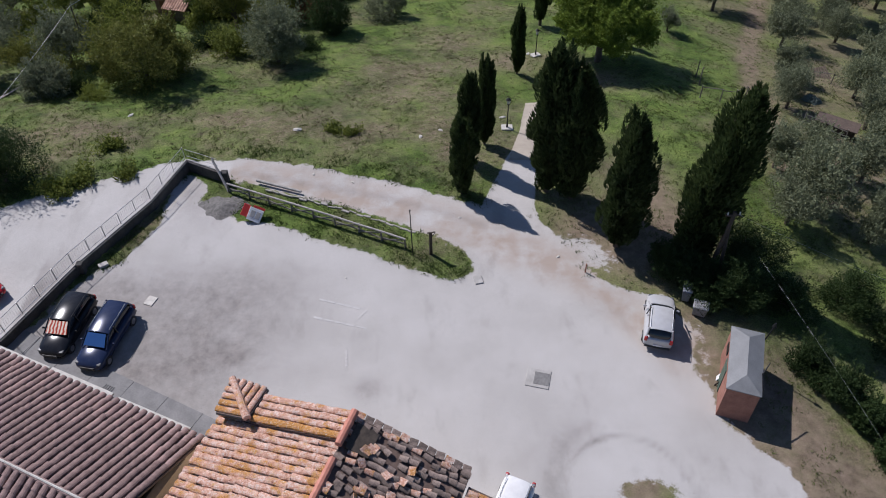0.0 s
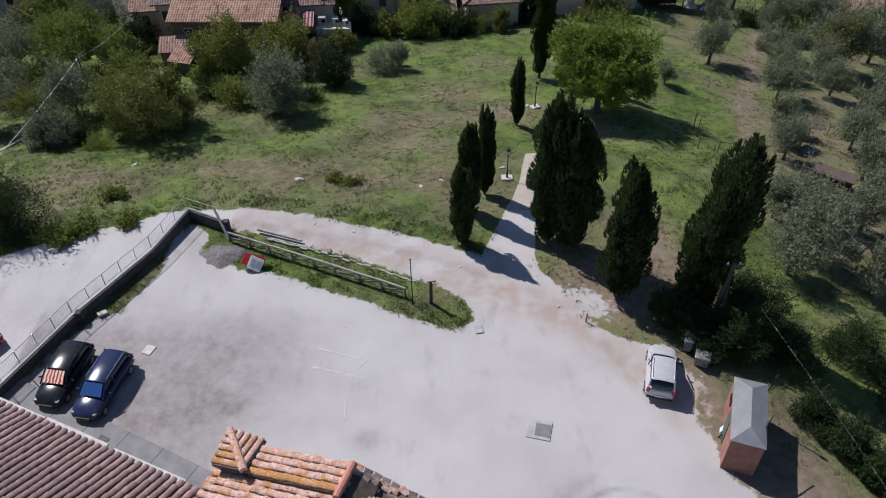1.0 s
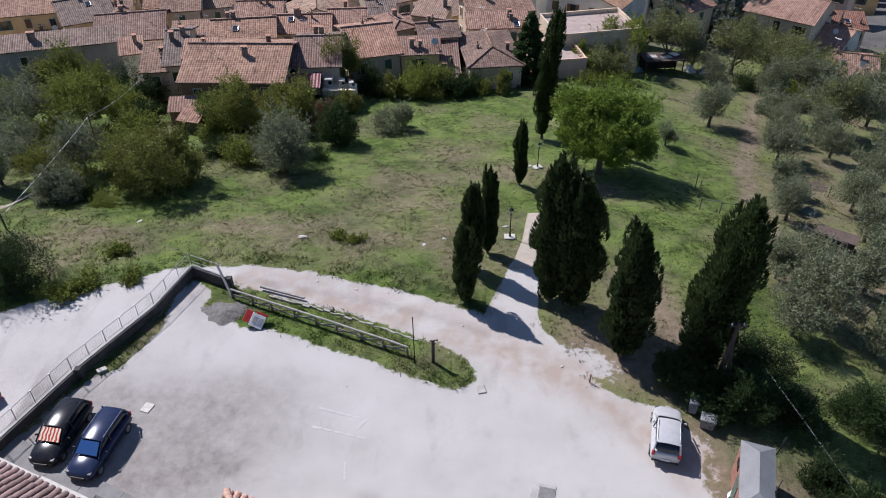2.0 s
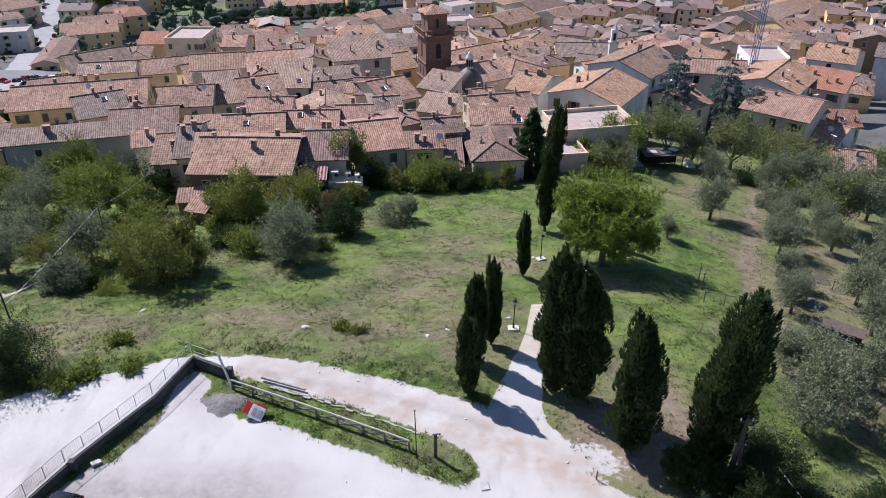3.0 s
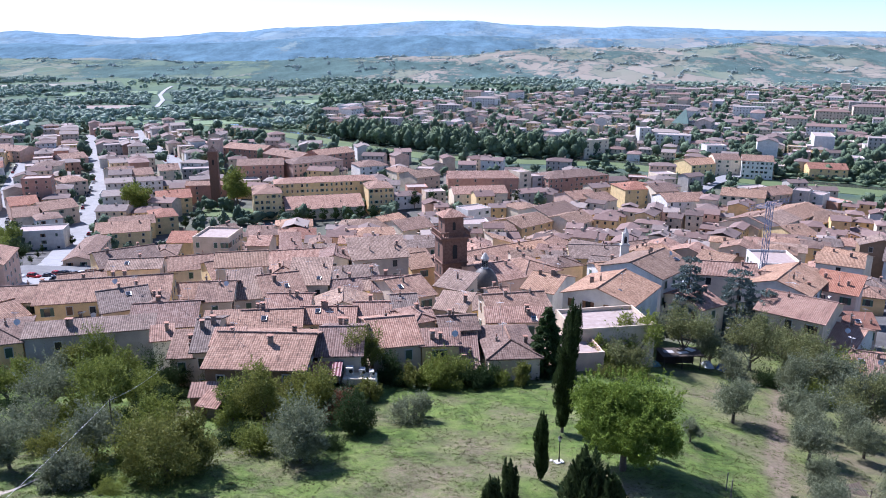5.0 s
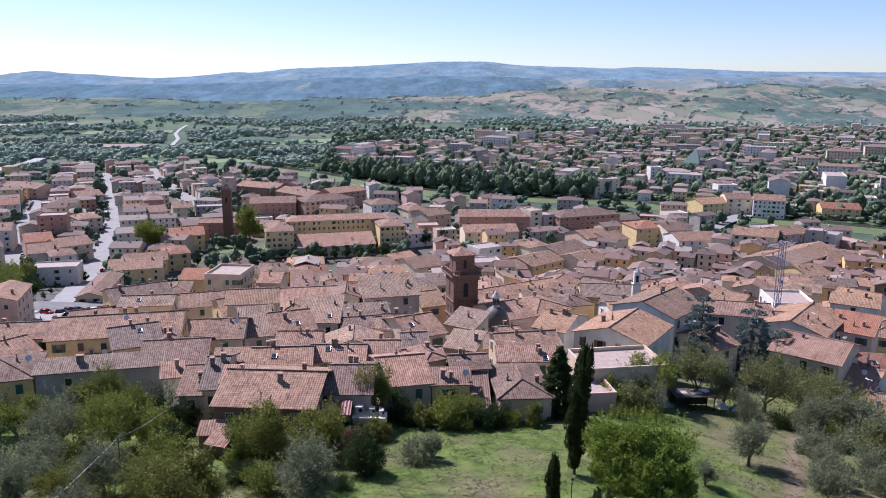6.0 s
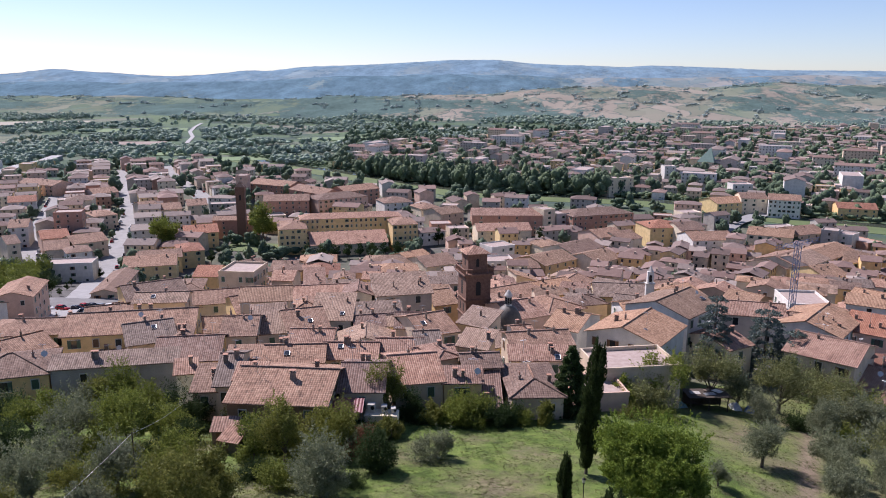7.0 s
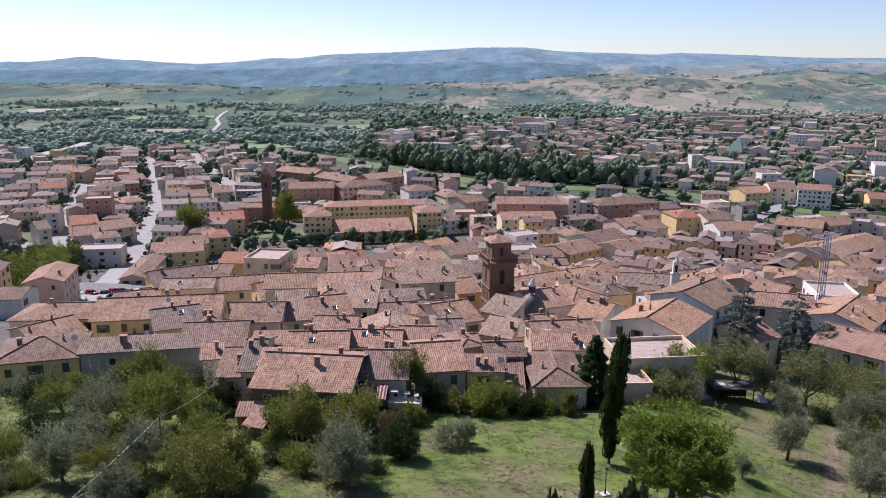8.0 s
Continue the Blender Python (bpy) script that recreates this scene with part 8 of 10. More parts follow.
house(-192.6, 572.4, 5.4, 8.6, 12.0, -38.0, "flat", "pink", 0, rise=0.3, wins=0.7, group="lower town houses", sides=False, caps=False)
house(-244.8, 419.0, 19.2, 15.2, 12.0, -41.0, "flat", "brick", 1, rise=0.3, wins=0.7,label="red brick apartment block with a flat roof", group="lower town houses", sides=True, caps=False)
house(-154.8, 327.3, 20.6, 22.8, 20.0, -47.9, "gable", "yellow", 1, rise=0.3, wins=0.7, group="lower town houses", sides=False, caps=False)
house(-161.0, 351.5, 24.7, 20.6, 16.6, -50.0, "gable", "yellow", 1, rise=0.3, wins=0.7, group="lower town houses", sides=False, caps=False)
house(-162.0, 409.2, 25.2, 18.2, 20.0, -49.0, "gable", "yellow", 4, rise=0.3, wins=0.7, group="lower town houses", sides=False, caps=False)
house(-149.8, 364.2, 29.2, 12.2, 18.8, -49.0, "hip", "yellow", 4, rise=0.3, wins=0.7, group="lower town houses", sides=False, caps=False)
house(-203.5, 422.5, 19.6, 13.2, 12.0, -50.0, "flat", "white", 1, rise=0.3, wins=0.7, group="lower town houses", sides=False, caps=False)
house(-192.4, 323.7, 15.3, 22.5, 12.0, -47.4, "flat", "white", 1, rise=0.3, wins=0.7, group="lower town houses", sides=False, caps=False)
house(-204.2, 356.8, 37.5, 11.5, 15.0, -49.0, "hip", "white", 1, rise=0.3, wins=0.7, group="lower town houses", sides=False, caps=False)
house(-218.4, 361.4, 31.4, 11.4, 20.0, -49.0, "gable", "beige", 1, rise=0.3, wins=0.7, group="lower town houses", sides=False, caps=False)
house(-210.6, 379.8, 45.0, 17.3, 20.0, -49.0, "gable", "beige", 1, rise=0.3, wins=0.7, group="lower town houses", sides=False, caps=False)
house(-235.0, 388.7, 37.4, 13.7, 20.0, -49.0, "gable", "pink", 4, rise=0.3, wins=0.7, group="lower town houses", sides=False, caps=False)
house(-69.8, 198.7, -2.2, 10.0, 12.0, -16.7, "flat", "beige", 1, rise=0.3, wins=1.4,label="cream apartment block with balconies and a flat roof", group="lower town houses", sides=True, caps=False)
house(-80.7, 258.5, 42.6, 6.5, 20.0, -31.6, "gable", "yellow", 1, rise=0.3, wins=0.7, group="lower town houses", sides=False, caps=False)
house(-95.6, 242.0, 4.3, 7.9, 14.4, -29.2, "gable", "ochre", 4, rise=0.3, wins=0.7, group="lower town houses", sides=False, caps=False)
house(-82.1, 286.6, 4.3, 10.0, 20.0, -39.4, "gable", "beige", 1, rise=0.3, wins=0.7, group="lower town houses", sides=False, caps=False)
house(-72.6, 311.1, 10.9, 16.7, 19.4, -45.8, "hip", "yellow", 4, rise=0.3, wins=0.7, group="lower town houses", sides=False, caps=False)
house(-81.2, 345.9, 12.0, 17.2, 14.6, -48.9, "hip", "cream", 2, rise=0.3, wins=0.7, group="lower town houses", sides=False, caps=False)
house(-48.1, 336.9, -2.9, 25.8, 20.0, -48.1, "hip", "cream", 2, rise=0.3, wins=0.7, group="lower town houses", sides=False, caps=False)
house(-38.9, 300.0, 11.5, 22.0, 20.0, -42.9, "hip", "cream", 2, rise=0.3, wins=0.7, group="lower town houses", sides=False, caps=False)
house(-31.1, 349.5, 45.0, 14.1, 20.0, -48.0, "gable", "cream", 2, rise=0.3, wins=0.7, group="lower town houses", sides=False, caps=False)
house(-21.6, 338.1, 35.5, 16.8, 20.0, -47.2, "gable", "cream", 1, rise=0.3, wins=0.7, group="lower town houses", sides=False, caps=False)
house(4.4, 352.9, 13.0, 15.2, 12.0, -49.0, "flat", "white", 0, rise=0.3, wins=0.7, group="lower town houses", sides=False, caps=False)
house(6.9, 386.3, 33.2, 14.1, 12.0, -49.0, "flat", "white", 0, rise=0.3, wins=0.7, group="lower town houses", sides=False, caps=False)
house(17.3, 340.7, 14.5, 12.2, 17.2, -48.5, "gable", "beige", 1, rise=0.3, wins=0.7, group="lower town houses", sides=False, caps=False)
house(33.8, 351.7, 45.0, 22.7, 20.0, -48.0, "gable", "yellow", 2, rise=0.3, wins=0.7, group="lower town houses", sides=False, caps=False)
house(36.2, 388.6, 32.3, 14.6, 20.0, -49.0, "hip", "cream", 2, rise=0.3, wins=0.7, group="lower town houses", sides=False, caps=False)
house(49.7, 378.7, 45.0, 24.9, 20.0, -48.0, "gable", "cream", 1, rise=0.3, wins=0.7, group="lower town houses", sides=False, caps=False)
house(57.8, 357.6, 45.0, 17.9, 20.0, -48.0, "gable", "cream", 2, rise=0.3, wins=0.7, group="lower town houses", sides=False, caps=False)
house(67.2, 415.5, 30.5, 17.7, 19.4, -48.0, "gable", "pink", 1, rise=0.3, wins=0.7, group="lower town houses", sides=False, caps=False)
house(77.7, 413.5, 35.0, 15.0, 20.0, -49.0, "gable", "cream", 1, rise=0.3, wins=0.7, group="lower town houses", sides=False, caps=False)
house(101.0, 433.4, 14.0, 20.9, 20.0, -46.0, "hip", "yellow", 4, rise=0.3, wins=0.7, group="lower town houses", sides=False, caps=False)
house(113.9, 427.7, 17.9, 14.4, 20.0, -46.0, "gable", "cream", 1, rise=0.3, wins=0.7, group="lower town houses", sides=False, caps=False)
house(120.9, 409.9, 11.5, 24.4, 20.0, -48.0, "gable", "white", 1, rise=0.3, wins=0.7, group="lower town houses", sides=False, caps=False)
house(154.8, 424.1, -23.5, 23.4, 20.0, -48.0, "gable", "cream", 2, rise=0.3, wins=0.7, group="lower town houses", sides=False, caps=False)
house(181.5, 432.6, 26.4, 21.8, 20.0, -48.0, "gable", "beige", 1, rise=0.3, wins=0.7, group="lower town houses", sides=False, caps=False)
house(189.3, 429.7, -29.9, 8.6, 12.0, -46.0, "flat", "grey", 1, rise=0.3, wins=0.7, group="lower town houses", sides=False, caps=False)
house(197.3, 429.8, -41.0, 8.9, 12.0, -48.0, "flat", "white", 1, rise=0.3, wins=0.7, group="lower town houses", sides=False, caps=False)
house(182.2, 370.1, 23.3, 29.1, 20.0, -49.0, "hip", "cream", 2, rise=0.3, wins=0.7, group="lower town houses", sides=False, caps=False)
house(148.8, 357.6, 45.0, 23.6, 20.0, -47.0, "gable", "cream", 1, rise=0.3, wins=0.7, group="lower town houses", sides=False, caps=False)
house(153.4, 353.7, 45.0, 21.5, 20.0, -46.0, "gable", "white", 3, rise=0.3, wins=0.7, group="lower town houses", sides=False, caps=False)
house(167.2, 368.4, 45.0, 46.4, 20.0, -47.0, "gable", "yellow", 2, rise=0.3, wins=0.7, group="lower town houses", sides=False, caps=False)
house(153.1, 334.1, 25.6, 13.6, 20.0, -47.7, "gable", "yellow", 2, rise=0.3, wins=0.7, group="lower town houses", sides=False, caps=False)
house(143.5, 356.8, 44.3, 17.3, 20.0, -49.0, "gable", "cream", 1, rise=0.3, wins=0.7, group="lower town houses", sides=False, caps=False)
house(204.3, 537.7, -16.7, 20.7, 20.0, -45.0, "gable", "white", 1, rise=0.3, wins=1.2, group="lower town houses", sides=False, caps=False)
house(187.9, 550.6, -3.5, 17.9, 20.0, -46.0, "gable", "cream", 1, rise=0.3, wins=0.7, group="lower town houses", sides=False, caps=False)
house(171.4, 547.5, 23.0, 24.7, 20.0, -49.0, "gable", "yellow", 2, rise=0.3, wins=0.7, group="lower town houses", sides=False, caps=False)
house(106.9, 629.5, 24.0, 22.8, 12.0, -43.0, "flat", "cream", 0, rise=0.3, wins=0.7, group="lower town houses", sides=False, caps=False)
house(167.2, 722.8, 5.7, 10.7, 12.0, -43.0, "flat", "white", 0, rise=0.3, wins=0.7, group="lower town houses", sides=False, caps=False)
house(253.4, 535.9, -11.7, 25.0, 20.0, -50.0, "gable", "ochre", 4, rise=0.3, wins=0.7, group="lower town houses", sides=False, caps=False)
house(199.9, 614.8, 5.2, 16.0, 12.0, -45.0, "flat", "white", 0, rise=0.3, wins=0.7, group="lower town houses", sides=False, caps=False)
house(-40.1, 505.0, 32.2, 15.1, 20.0, -49.0, "hip", "cream", 1, rise=0.3, wins=0.7, group="lower town houses", sides=False, caps=False)
house(-24.8, 486.3, 40.1, 18.4, 20.0, -49.0, "gable", "beige", 2, rise=0.3, wins=0.7, group="lower town houses", sides=False, caps=False)
house(-63.3, 514.6, 26.0, 20.5, 20.0, -47.0, "hip", "white", 1, rise=0.3, wins=0.7, group="lower town houses", sides=False, caps=False)
house(-370.0, 590.4, -19.0, 41.0, 20.0, -49.0, "gable", "pink", 1, rise=0.3, wins=0.7, group="lower town houses", sides=False, caps=False)
house(-322.6, 498.5, 30.6, 17.0, 20.0, -48.0, "gable", "white", 4, rise=0.3, wins=0.7, group="lower town houses", sides=False, caps=False)
house(-263.4, 400.5, 24.4, 9.7, 20.0, -46.0, "gable", "white", 1, rise=0.3, wins=0.7, group="lower town houses", sides=False, caps=False)
house(-245.4, 368.1, 45.0, 6.1, 20.0, -48.0, "gable", "cream", 1, rise=0.3, wins=0.7, group="lower town houses", sides=False, caps=False)
house(-284.4, 501.7, 21.3, 17.7, 20.0, -47.0, "hip", "cream", 1, rise=0.3, wins=0.7, group="lower town houses", sides=False, caps=False)
house(-242.1, 457.7, 45.0, 14.1, 20.0, -49.0, "hip", "beige", 1, rise=0.3, wins=0.7, group="lower town houses", sides=False, caps=False)
house(-289.6, 550.7, 45.0, 18.1, 20.0, -49.0, "gable", "pink", 1, rise=0.3, wins=0.7, group="lower town houses", sides=False, caps=False)
house(-224.5, 483.3, 42.7, 11.0, 20.0, -48.0, "gable", "beige", 1, rise=0.3, wins=0.7, group="lower town houses", sides=False, caps=False)
house(-209.2, 477.9, 31.4, 14.7, 20.0, -48.0, "gable", "beige", 1, rise=0.3, wins=0.7, group="lower town houses", sides=False, caps=False)
house(-200.4, 501.9, 26.5, 12.9, 20.0, -49.0, "gable", "cream", 1, rise=0.3, wins=0.7, group="lower town houses", sides=False, caps=False)
house(-190.5, 455.6, 38.9, 10.4, 20.0, -50.0, "gable", "cream", 0, rise=0.3, wins=0.7, group="lower town houses", sides=False, caps=False)


# ---- the rest of the old town: filled block by block round the houses above ----
def taken(x, y, r):
    return any(abs(x - o[0]) < r + o[2] and abs(y - o[1]) < r + o[2] for o in FOOT)


FOOT += [(4, 152, 7), (-3.4, 165, 6), (3, 140, 6), (-1, 150, 5), (6, 130, 5), (39.9, 185.8, 3), (72.5, 180, 4), (-140, 225, 22), (-120, 215, 14)]
rng_t = random.Random(5)
WALLS = ("cream", "yellow", "beige", "beige", "pink", "white", "cream", "ochre", "grey", "brown")
SPARE = []
count_t = 0
for row in range(23):
    y = 128 + row * 12.8
    n = int(0.64 * y * 2 / 10.2)
    for i in range(n):
        x = -0.64 * y + i * 10.2 + rng_t.uniform(-1.5, 1.5) + (row % 2) * 5
        yy = y + rng_t.uniform(-1.5, 1.5)
        w, d = rng_t.choice((6.0, 7.5, 9.0, 10.5, 13.0)) + rng_t.uniform(-0.8, 0.8), rng_t.uniform(6.5, 10.5)
        turn = (10 if x < 30 else -24) + 14 * float(waves(np.array(x), np.array(yy), 38, 2.0)) + rng_t.uniform(-6, 6) + (90 if rng_t.random() < 0.3 else 0)
        h, kind, wall, tone, sh = rng_t.choice((4.6, 6.2, 7.8, 9.4, 11.6)) + rng_t.uniform(-0.8, 0.8), rng_t.choice(("gable", "gable", "gable", "hip", "hip", "shed", "front")), rng_t.choice(WALLS), rng_t.choice((0, 0, 1, 1, 2, 3, 3)), rng_t.randrange(3)
        if yy > 405 + 0.15 * x or x < -72 - (yy - 120) * 0.28 and yy > 165 or taken(x, yy + 4, 4.0) or x < -110 or (x < -78 and yy > 134) or (-128 < x < -20 and 338 < yy < 402) or (x > 20 and yy < 150):
            continue
        if count_t < 135:
            count_t += 1
            house(x, yy, turn, w, d, ground_z(x, yy) + h, kind, wall, tone, 0.33, 0.55, seed=row, shutters=sh, sides=yy < 150, caps=yy < 190)
        else:
            SPARE.append((x, yy, turn, w, d, ground_z(x, yy) + h, kind, wall, tone))


# ---- bell towers, dome, crane ----
BRICK = plain("old_brick", (0.115, 0.060, 0.040), (0.235, 0.125, 0.085), 2.0, 0.9, bump=0.3, fine=10)
LEAD = plain("weathered_lead", (0.05, 0.045, 0.04), (0.115, 0.10, 0.085), 1.5, 0.6, bump=0.2)


def arch_mesh(name, w, h, material):
    """A dark round-headed opening with depth."""
    n = 8
    pts = [(-w / 2, 0), (w / 2, 0)] + [(math.cos(math.pi * k / n) * w / 2, h - w / 2 + math.sin(math.pi * k / n) * w / 2) for k in range(n + 1)]
    v = [(x, -0.03, z) for x, z in pts] + [(x, 0.3, z) for x, z in pts]
    m_ = len(pts)
    me = bpy.data.meshes.new(name)
    me.from_pydata(v, [], [tuple(range(m_)), tuple(reversed(range(m_, 2 * m_)))] + [(i, (i + 1) % m_, (i + 1) % m_ + m_, i + m_) for i in range(m_)])
    me.materials.append(material)
    return me


DARK_OPENING = plain("dark_opening", (0.012, 0.010, 0.009), (0.03, 0.026, 0.022), 2, 0.9)
ARCH = arch_mesh("arch", 1.1, 3.2, DARK_OPENING)
ARCH_S = arch_mesh("arch", 0.7, 1.8, DARK_OPENING)

tw = 5.7
tower = thing("bell_tower", pose(-3.4, 165, -25, 0, 0, 20), "tall square brown brick bell tower with a balustrade and tiled cap", "bell tower")
box_part("shaft", tower, BRICK, [(0, 0, 9.3, tw, tw, 18.6)])
for z in (9.6, 13.2, 18.6):
    box_part("cornice", tower, BRICK, [(0, 0, z, tw + 0.5, tw + 0.5, 0.4)], bevel=0.08)
box_part("gallery", tower, BRICK, [(0, 0, 19.0, tw + 1.3, tw + 1.3, 0.5)], bevel=0.1)
for k in range(4):
    side = pose(0, 0, 0, 0, 0, 90 * k)
    for i in range(13):
        box_part("baluster", tower, BRICK, [(-3.2 + 6.4 * i / 12, -3.35, 19.75, 0.14, 0.14, 1.0)]).matrix_basis = side
    box_part("handrail", tower, BRICK, [(0, -3.35, 20.3, 6.9, 0.26, 0.18)]).matrix_basis = side
    shared("arch", ARCH, tower, side @ pose(0, -tw / 2, 14.2))
    for sx in (-1.1, 1.1):
        shared("arch", ARCH_S, tower, side @ pose(sx, -tw / 2, 10.4) if k % 2 else side @ pose(sx, -tw / 2, 6.0))
box_part("belfry", tower, BRICK, [(0, 0, 21.4, 4.4, 4.4, 4.4)])
for k in range(4):
    shared("arch", ARCH_S, tower, pose(0, 0, 0, 0, 0, 90 * k) @ pose(0, -2.2, 20.6))
v = [(-2.9, -2.9, 0), (2.9, -2.9, 0), (2.9, 2.9, 0), (-2.9, 2.9, 0), (0, 0, 1.5)]
mesh_object("roof", v, [(0, 1, 4), (1, 2, 4), (2, 3, 4), (3, 0, 4), (3, 2, 1, 0)], ROOF[0], tower, uv=[(0, 0), (5, 0), (2.5, 3)] * 4 + [(0, 0)] * 4).location.z = 23.6

church = thing("church", pose(4.0, 152, -22, 0, 0, 15), "yellow plastered church with a dark lead dome and lantern", "church")
bm = bmesh.new()
rings = [(3.0, 6.2), (3.0, 8.0), (3.15, 8.05)] + [(2.95 * math.cos(a), 8.1 + 4.3 * math.sin(a)) for a in [i * math.pi / 2 / 9 for i in range(9)]] + [(0.75, 12.3)]
loft(bm, [[(math.cos(2 * math.pi * k / 24) * r, math.sin(2 * math.pi * k / 24) * r, z) for k in range(24)] for r, z in rings])
dome = part("dome", bm, LEAD, church, smooth=True)
bm = bmesh.new()
loft(bm, [[(math.cos(2 * math.pi * k / 10) * r, math.sin(2 * math.pi * k / 10) * r, z) for k in range(10)] for r, z in ((0.8, 12.2), (0.7, 12.4), (0.65, 14.2), (0.9, 14.3), (0.75, 14.6), (0.35, 15.3), (0.05, 15.6))])
part("lantern", bm, STONE, dome)
for k in range(10):
    a = 2 * math.pi * k / 10
    shared("arch", ARCH_S, dome, pose(math.cos(a) * 0.68, math.sin(a) * 0.68, 12.6, 0, 0, math.degrees(a) + 90) @ Matrix.Diagonal((0.45, 0.2, 0.8, 1)))
box_part("drum", church, WALL["yellow"], [(0, 0, 3.2, 7.4, 7.4, 6.4)])
house(1.6, 128.5, 36, 8.5, 9.0, -10.4, "gable", "yellow", 3, 0.2, 0.4, label="tall yellow church nave wall with small windows", chimneys=0)

tower2 = thing("bell_tower", pose(-145.9, 431, -58, 0, 0, 10), "slender brown brick bell tower beside the convent", "bell tower")
box_part("shaft", tower2, BRICK, [(0, 0, 14, 5.0, 5.0, 30)])
box_part("belfry", tower2, BRICK, [(0, 0, 30.5, 5.5, 5.5, 3.6)], bevel=0.1)
for k in range(4):
    shared("arch", ARCH, tower2, pose(0, 0, 0, 0, 0, 90 * k) @ pose(0, -2.5, 24.5))
mesh_object("roof", [(p[0] * 0.95, p[1] * 0.95, p[2] * 2.4) for p in v], [(0, 1, 4), (1, 2, 4), (2, 3, 4), (3, 0, 4), (3, 2, 1, 0)], ROOF[1], tower2, uv=[(0, 0), (5, 0), (2.5, 3)] * 4 + [(0, 0)] * 4).location.z = 32.2
house(-152, 436, 8, 26, 11, -46.5, "gable", "brick", 1, 0.3, 0.3, label="brown brick church nave beside its bell tower", chimneys=0, group="lower town houses")

bell = thing("bell_gable", pose(39.9, 185.8, -24), "small white bell gable above the roofs", "bell gable")
box_part("wall", bell, WALL["white"], [(0, 0, 5.0, 2.0, 1.4, 11.0)])
box_part("cornice", bell, STONE, [(0, 0, 10.6, 2.4, 1.8, 0.3)])
box_part("head", bell, WALL["white"], [(0, 0, 12.2, 1.5, 1.1, 3.0)])
shared("arch", ARCH_S, bell, pose(0, -0.56, 11.1))
tube_part("finial", bell, STONE, [((0, 0, 13.7), (0, 0, 15.2), 0.7, 0.05)], sides=4)

CRANE_BLUE = plain("crane_blue", (0.11, 0.14, 0.22), (0.18, 0.22, 0.32), 3, 0.5, metal=0.2)
crane = thing("tower_crane", pose(72.5, 180, -28, 0, 0, 38), "blue lattice tower crane standing among the roofs", "crane")
for sx in (-0.55, 0.55):
    for sy in (-0.55, 0.55):
        tube_part("mast_leg", crane, CRANE_BLUE, [((sx, sy, 0), (sx, sy, 27), 0.09, 0.09)], sides=4)
for i in range(14):
    z0, z1 = 27 * i / 14, 27 * (i + 1) / 14
    for a, b in (((-0.55, -0.55), (0.55, -0.55)), ((0.55, -0.55), (0.55, 0.55)), ((0.55, 0.55), (-0.55, 0.55)), ((-0.55, 0.55), (-0.55, -0.55))):
        if i % 2:
            a, b = b, a
        tube_part("lattice", crane, CRANE_BLUE, [((*a, z0), (*b, z1), 0.05, 0.05)], sides=4)
bm = bmesh.new()
for y_, z_ in ((-0.5, 26.3), (0.5, 26.3), (0, 27.2)):
    add_tube(bm, (-9, y_, z_), (9, y_, z_), 0.07, 0.06, 4)
part("jib", bm, CRANE_BLUE, crane).rotation_euler = (0, 0, 0)
for i in range(18):
    tube_part("jib_brace", crane, CRANE_BLUE, [((-9 + i, (-0.5, 0.5)[i % 2], 26.3), (-8 + i, 0, 27.2), 0.035, 0.035)], sides=4)


# ---- streets, river and the far town ----
ASPHALT = plain("street_asphalt", (0.12, 0.118, 0.115), (0.20, 0.196, 0.19), 0.4, 0.9, fine=6)
PALE_ROAD = plain("pale_road", (0.20, 0.197, 0.193), (0.29, 0.286, 0.28), 0.3, 0.9, fine=6)
BRIGHT_ROAD = plain("concrete_road", (0.27, 0.266, 0.26), (0.38, 0.375, 0.365), 0.3, 0.9, fine=6)
BANK = plain("bank_grass", (0.070, 0.105, 0.034), (0.115, 0.155, 0.055), 0.05, 0.95, fine=1.5)
WATER = plain("river_water", (0.05, 0.06, 0.045), (0.075, 0.085, 0.06), 0.2, 0.12, bump=0.05)


def strip(name, line, width, lift, material, label, category, steps=10, deep=0.5):
    """A road or bank that follows the ground along a line."""
    pts = []
    for (ax, ay), (bx, by) in zip(line, line[1:]):
        pts += [(ax + (bx - ax) * k / steps, ay + (by - ay) * k / steps) for k in range(steps)]
    pts.append(line[-1])
    v, f = [], []
    for i, (x, y) in enumerate(pts):
        x0, y0 = pts[max(i - 1, 0)]
        x1, y1 = pts[min(i + 1, len(pts) - 1)]
        L = math.hypot(x1 - x0, y1 - y0)
        nx, ny = -(y1 - y0) / L * width / 2, (x1 - x0) / L * width / 2
        z = ground_z(x, y) + lift
        v += [(x + nx, y + ny, z), (x - nx, y - ny, z), (x - nx, y - ny, z - deep), (x + nx, y + ny, z - deep)]
    for i in range(len(pts) - 1):
        a, b = 4 * i, 4 * i + 4
        f += [(a, a + 1, b + 1, b), (a + 1, a + 2, b + 2, b + 1), (a + 3, a, b, b + 3)]
    return tagged(mesh_object(name, v, f, material), label, category, kind="structure")


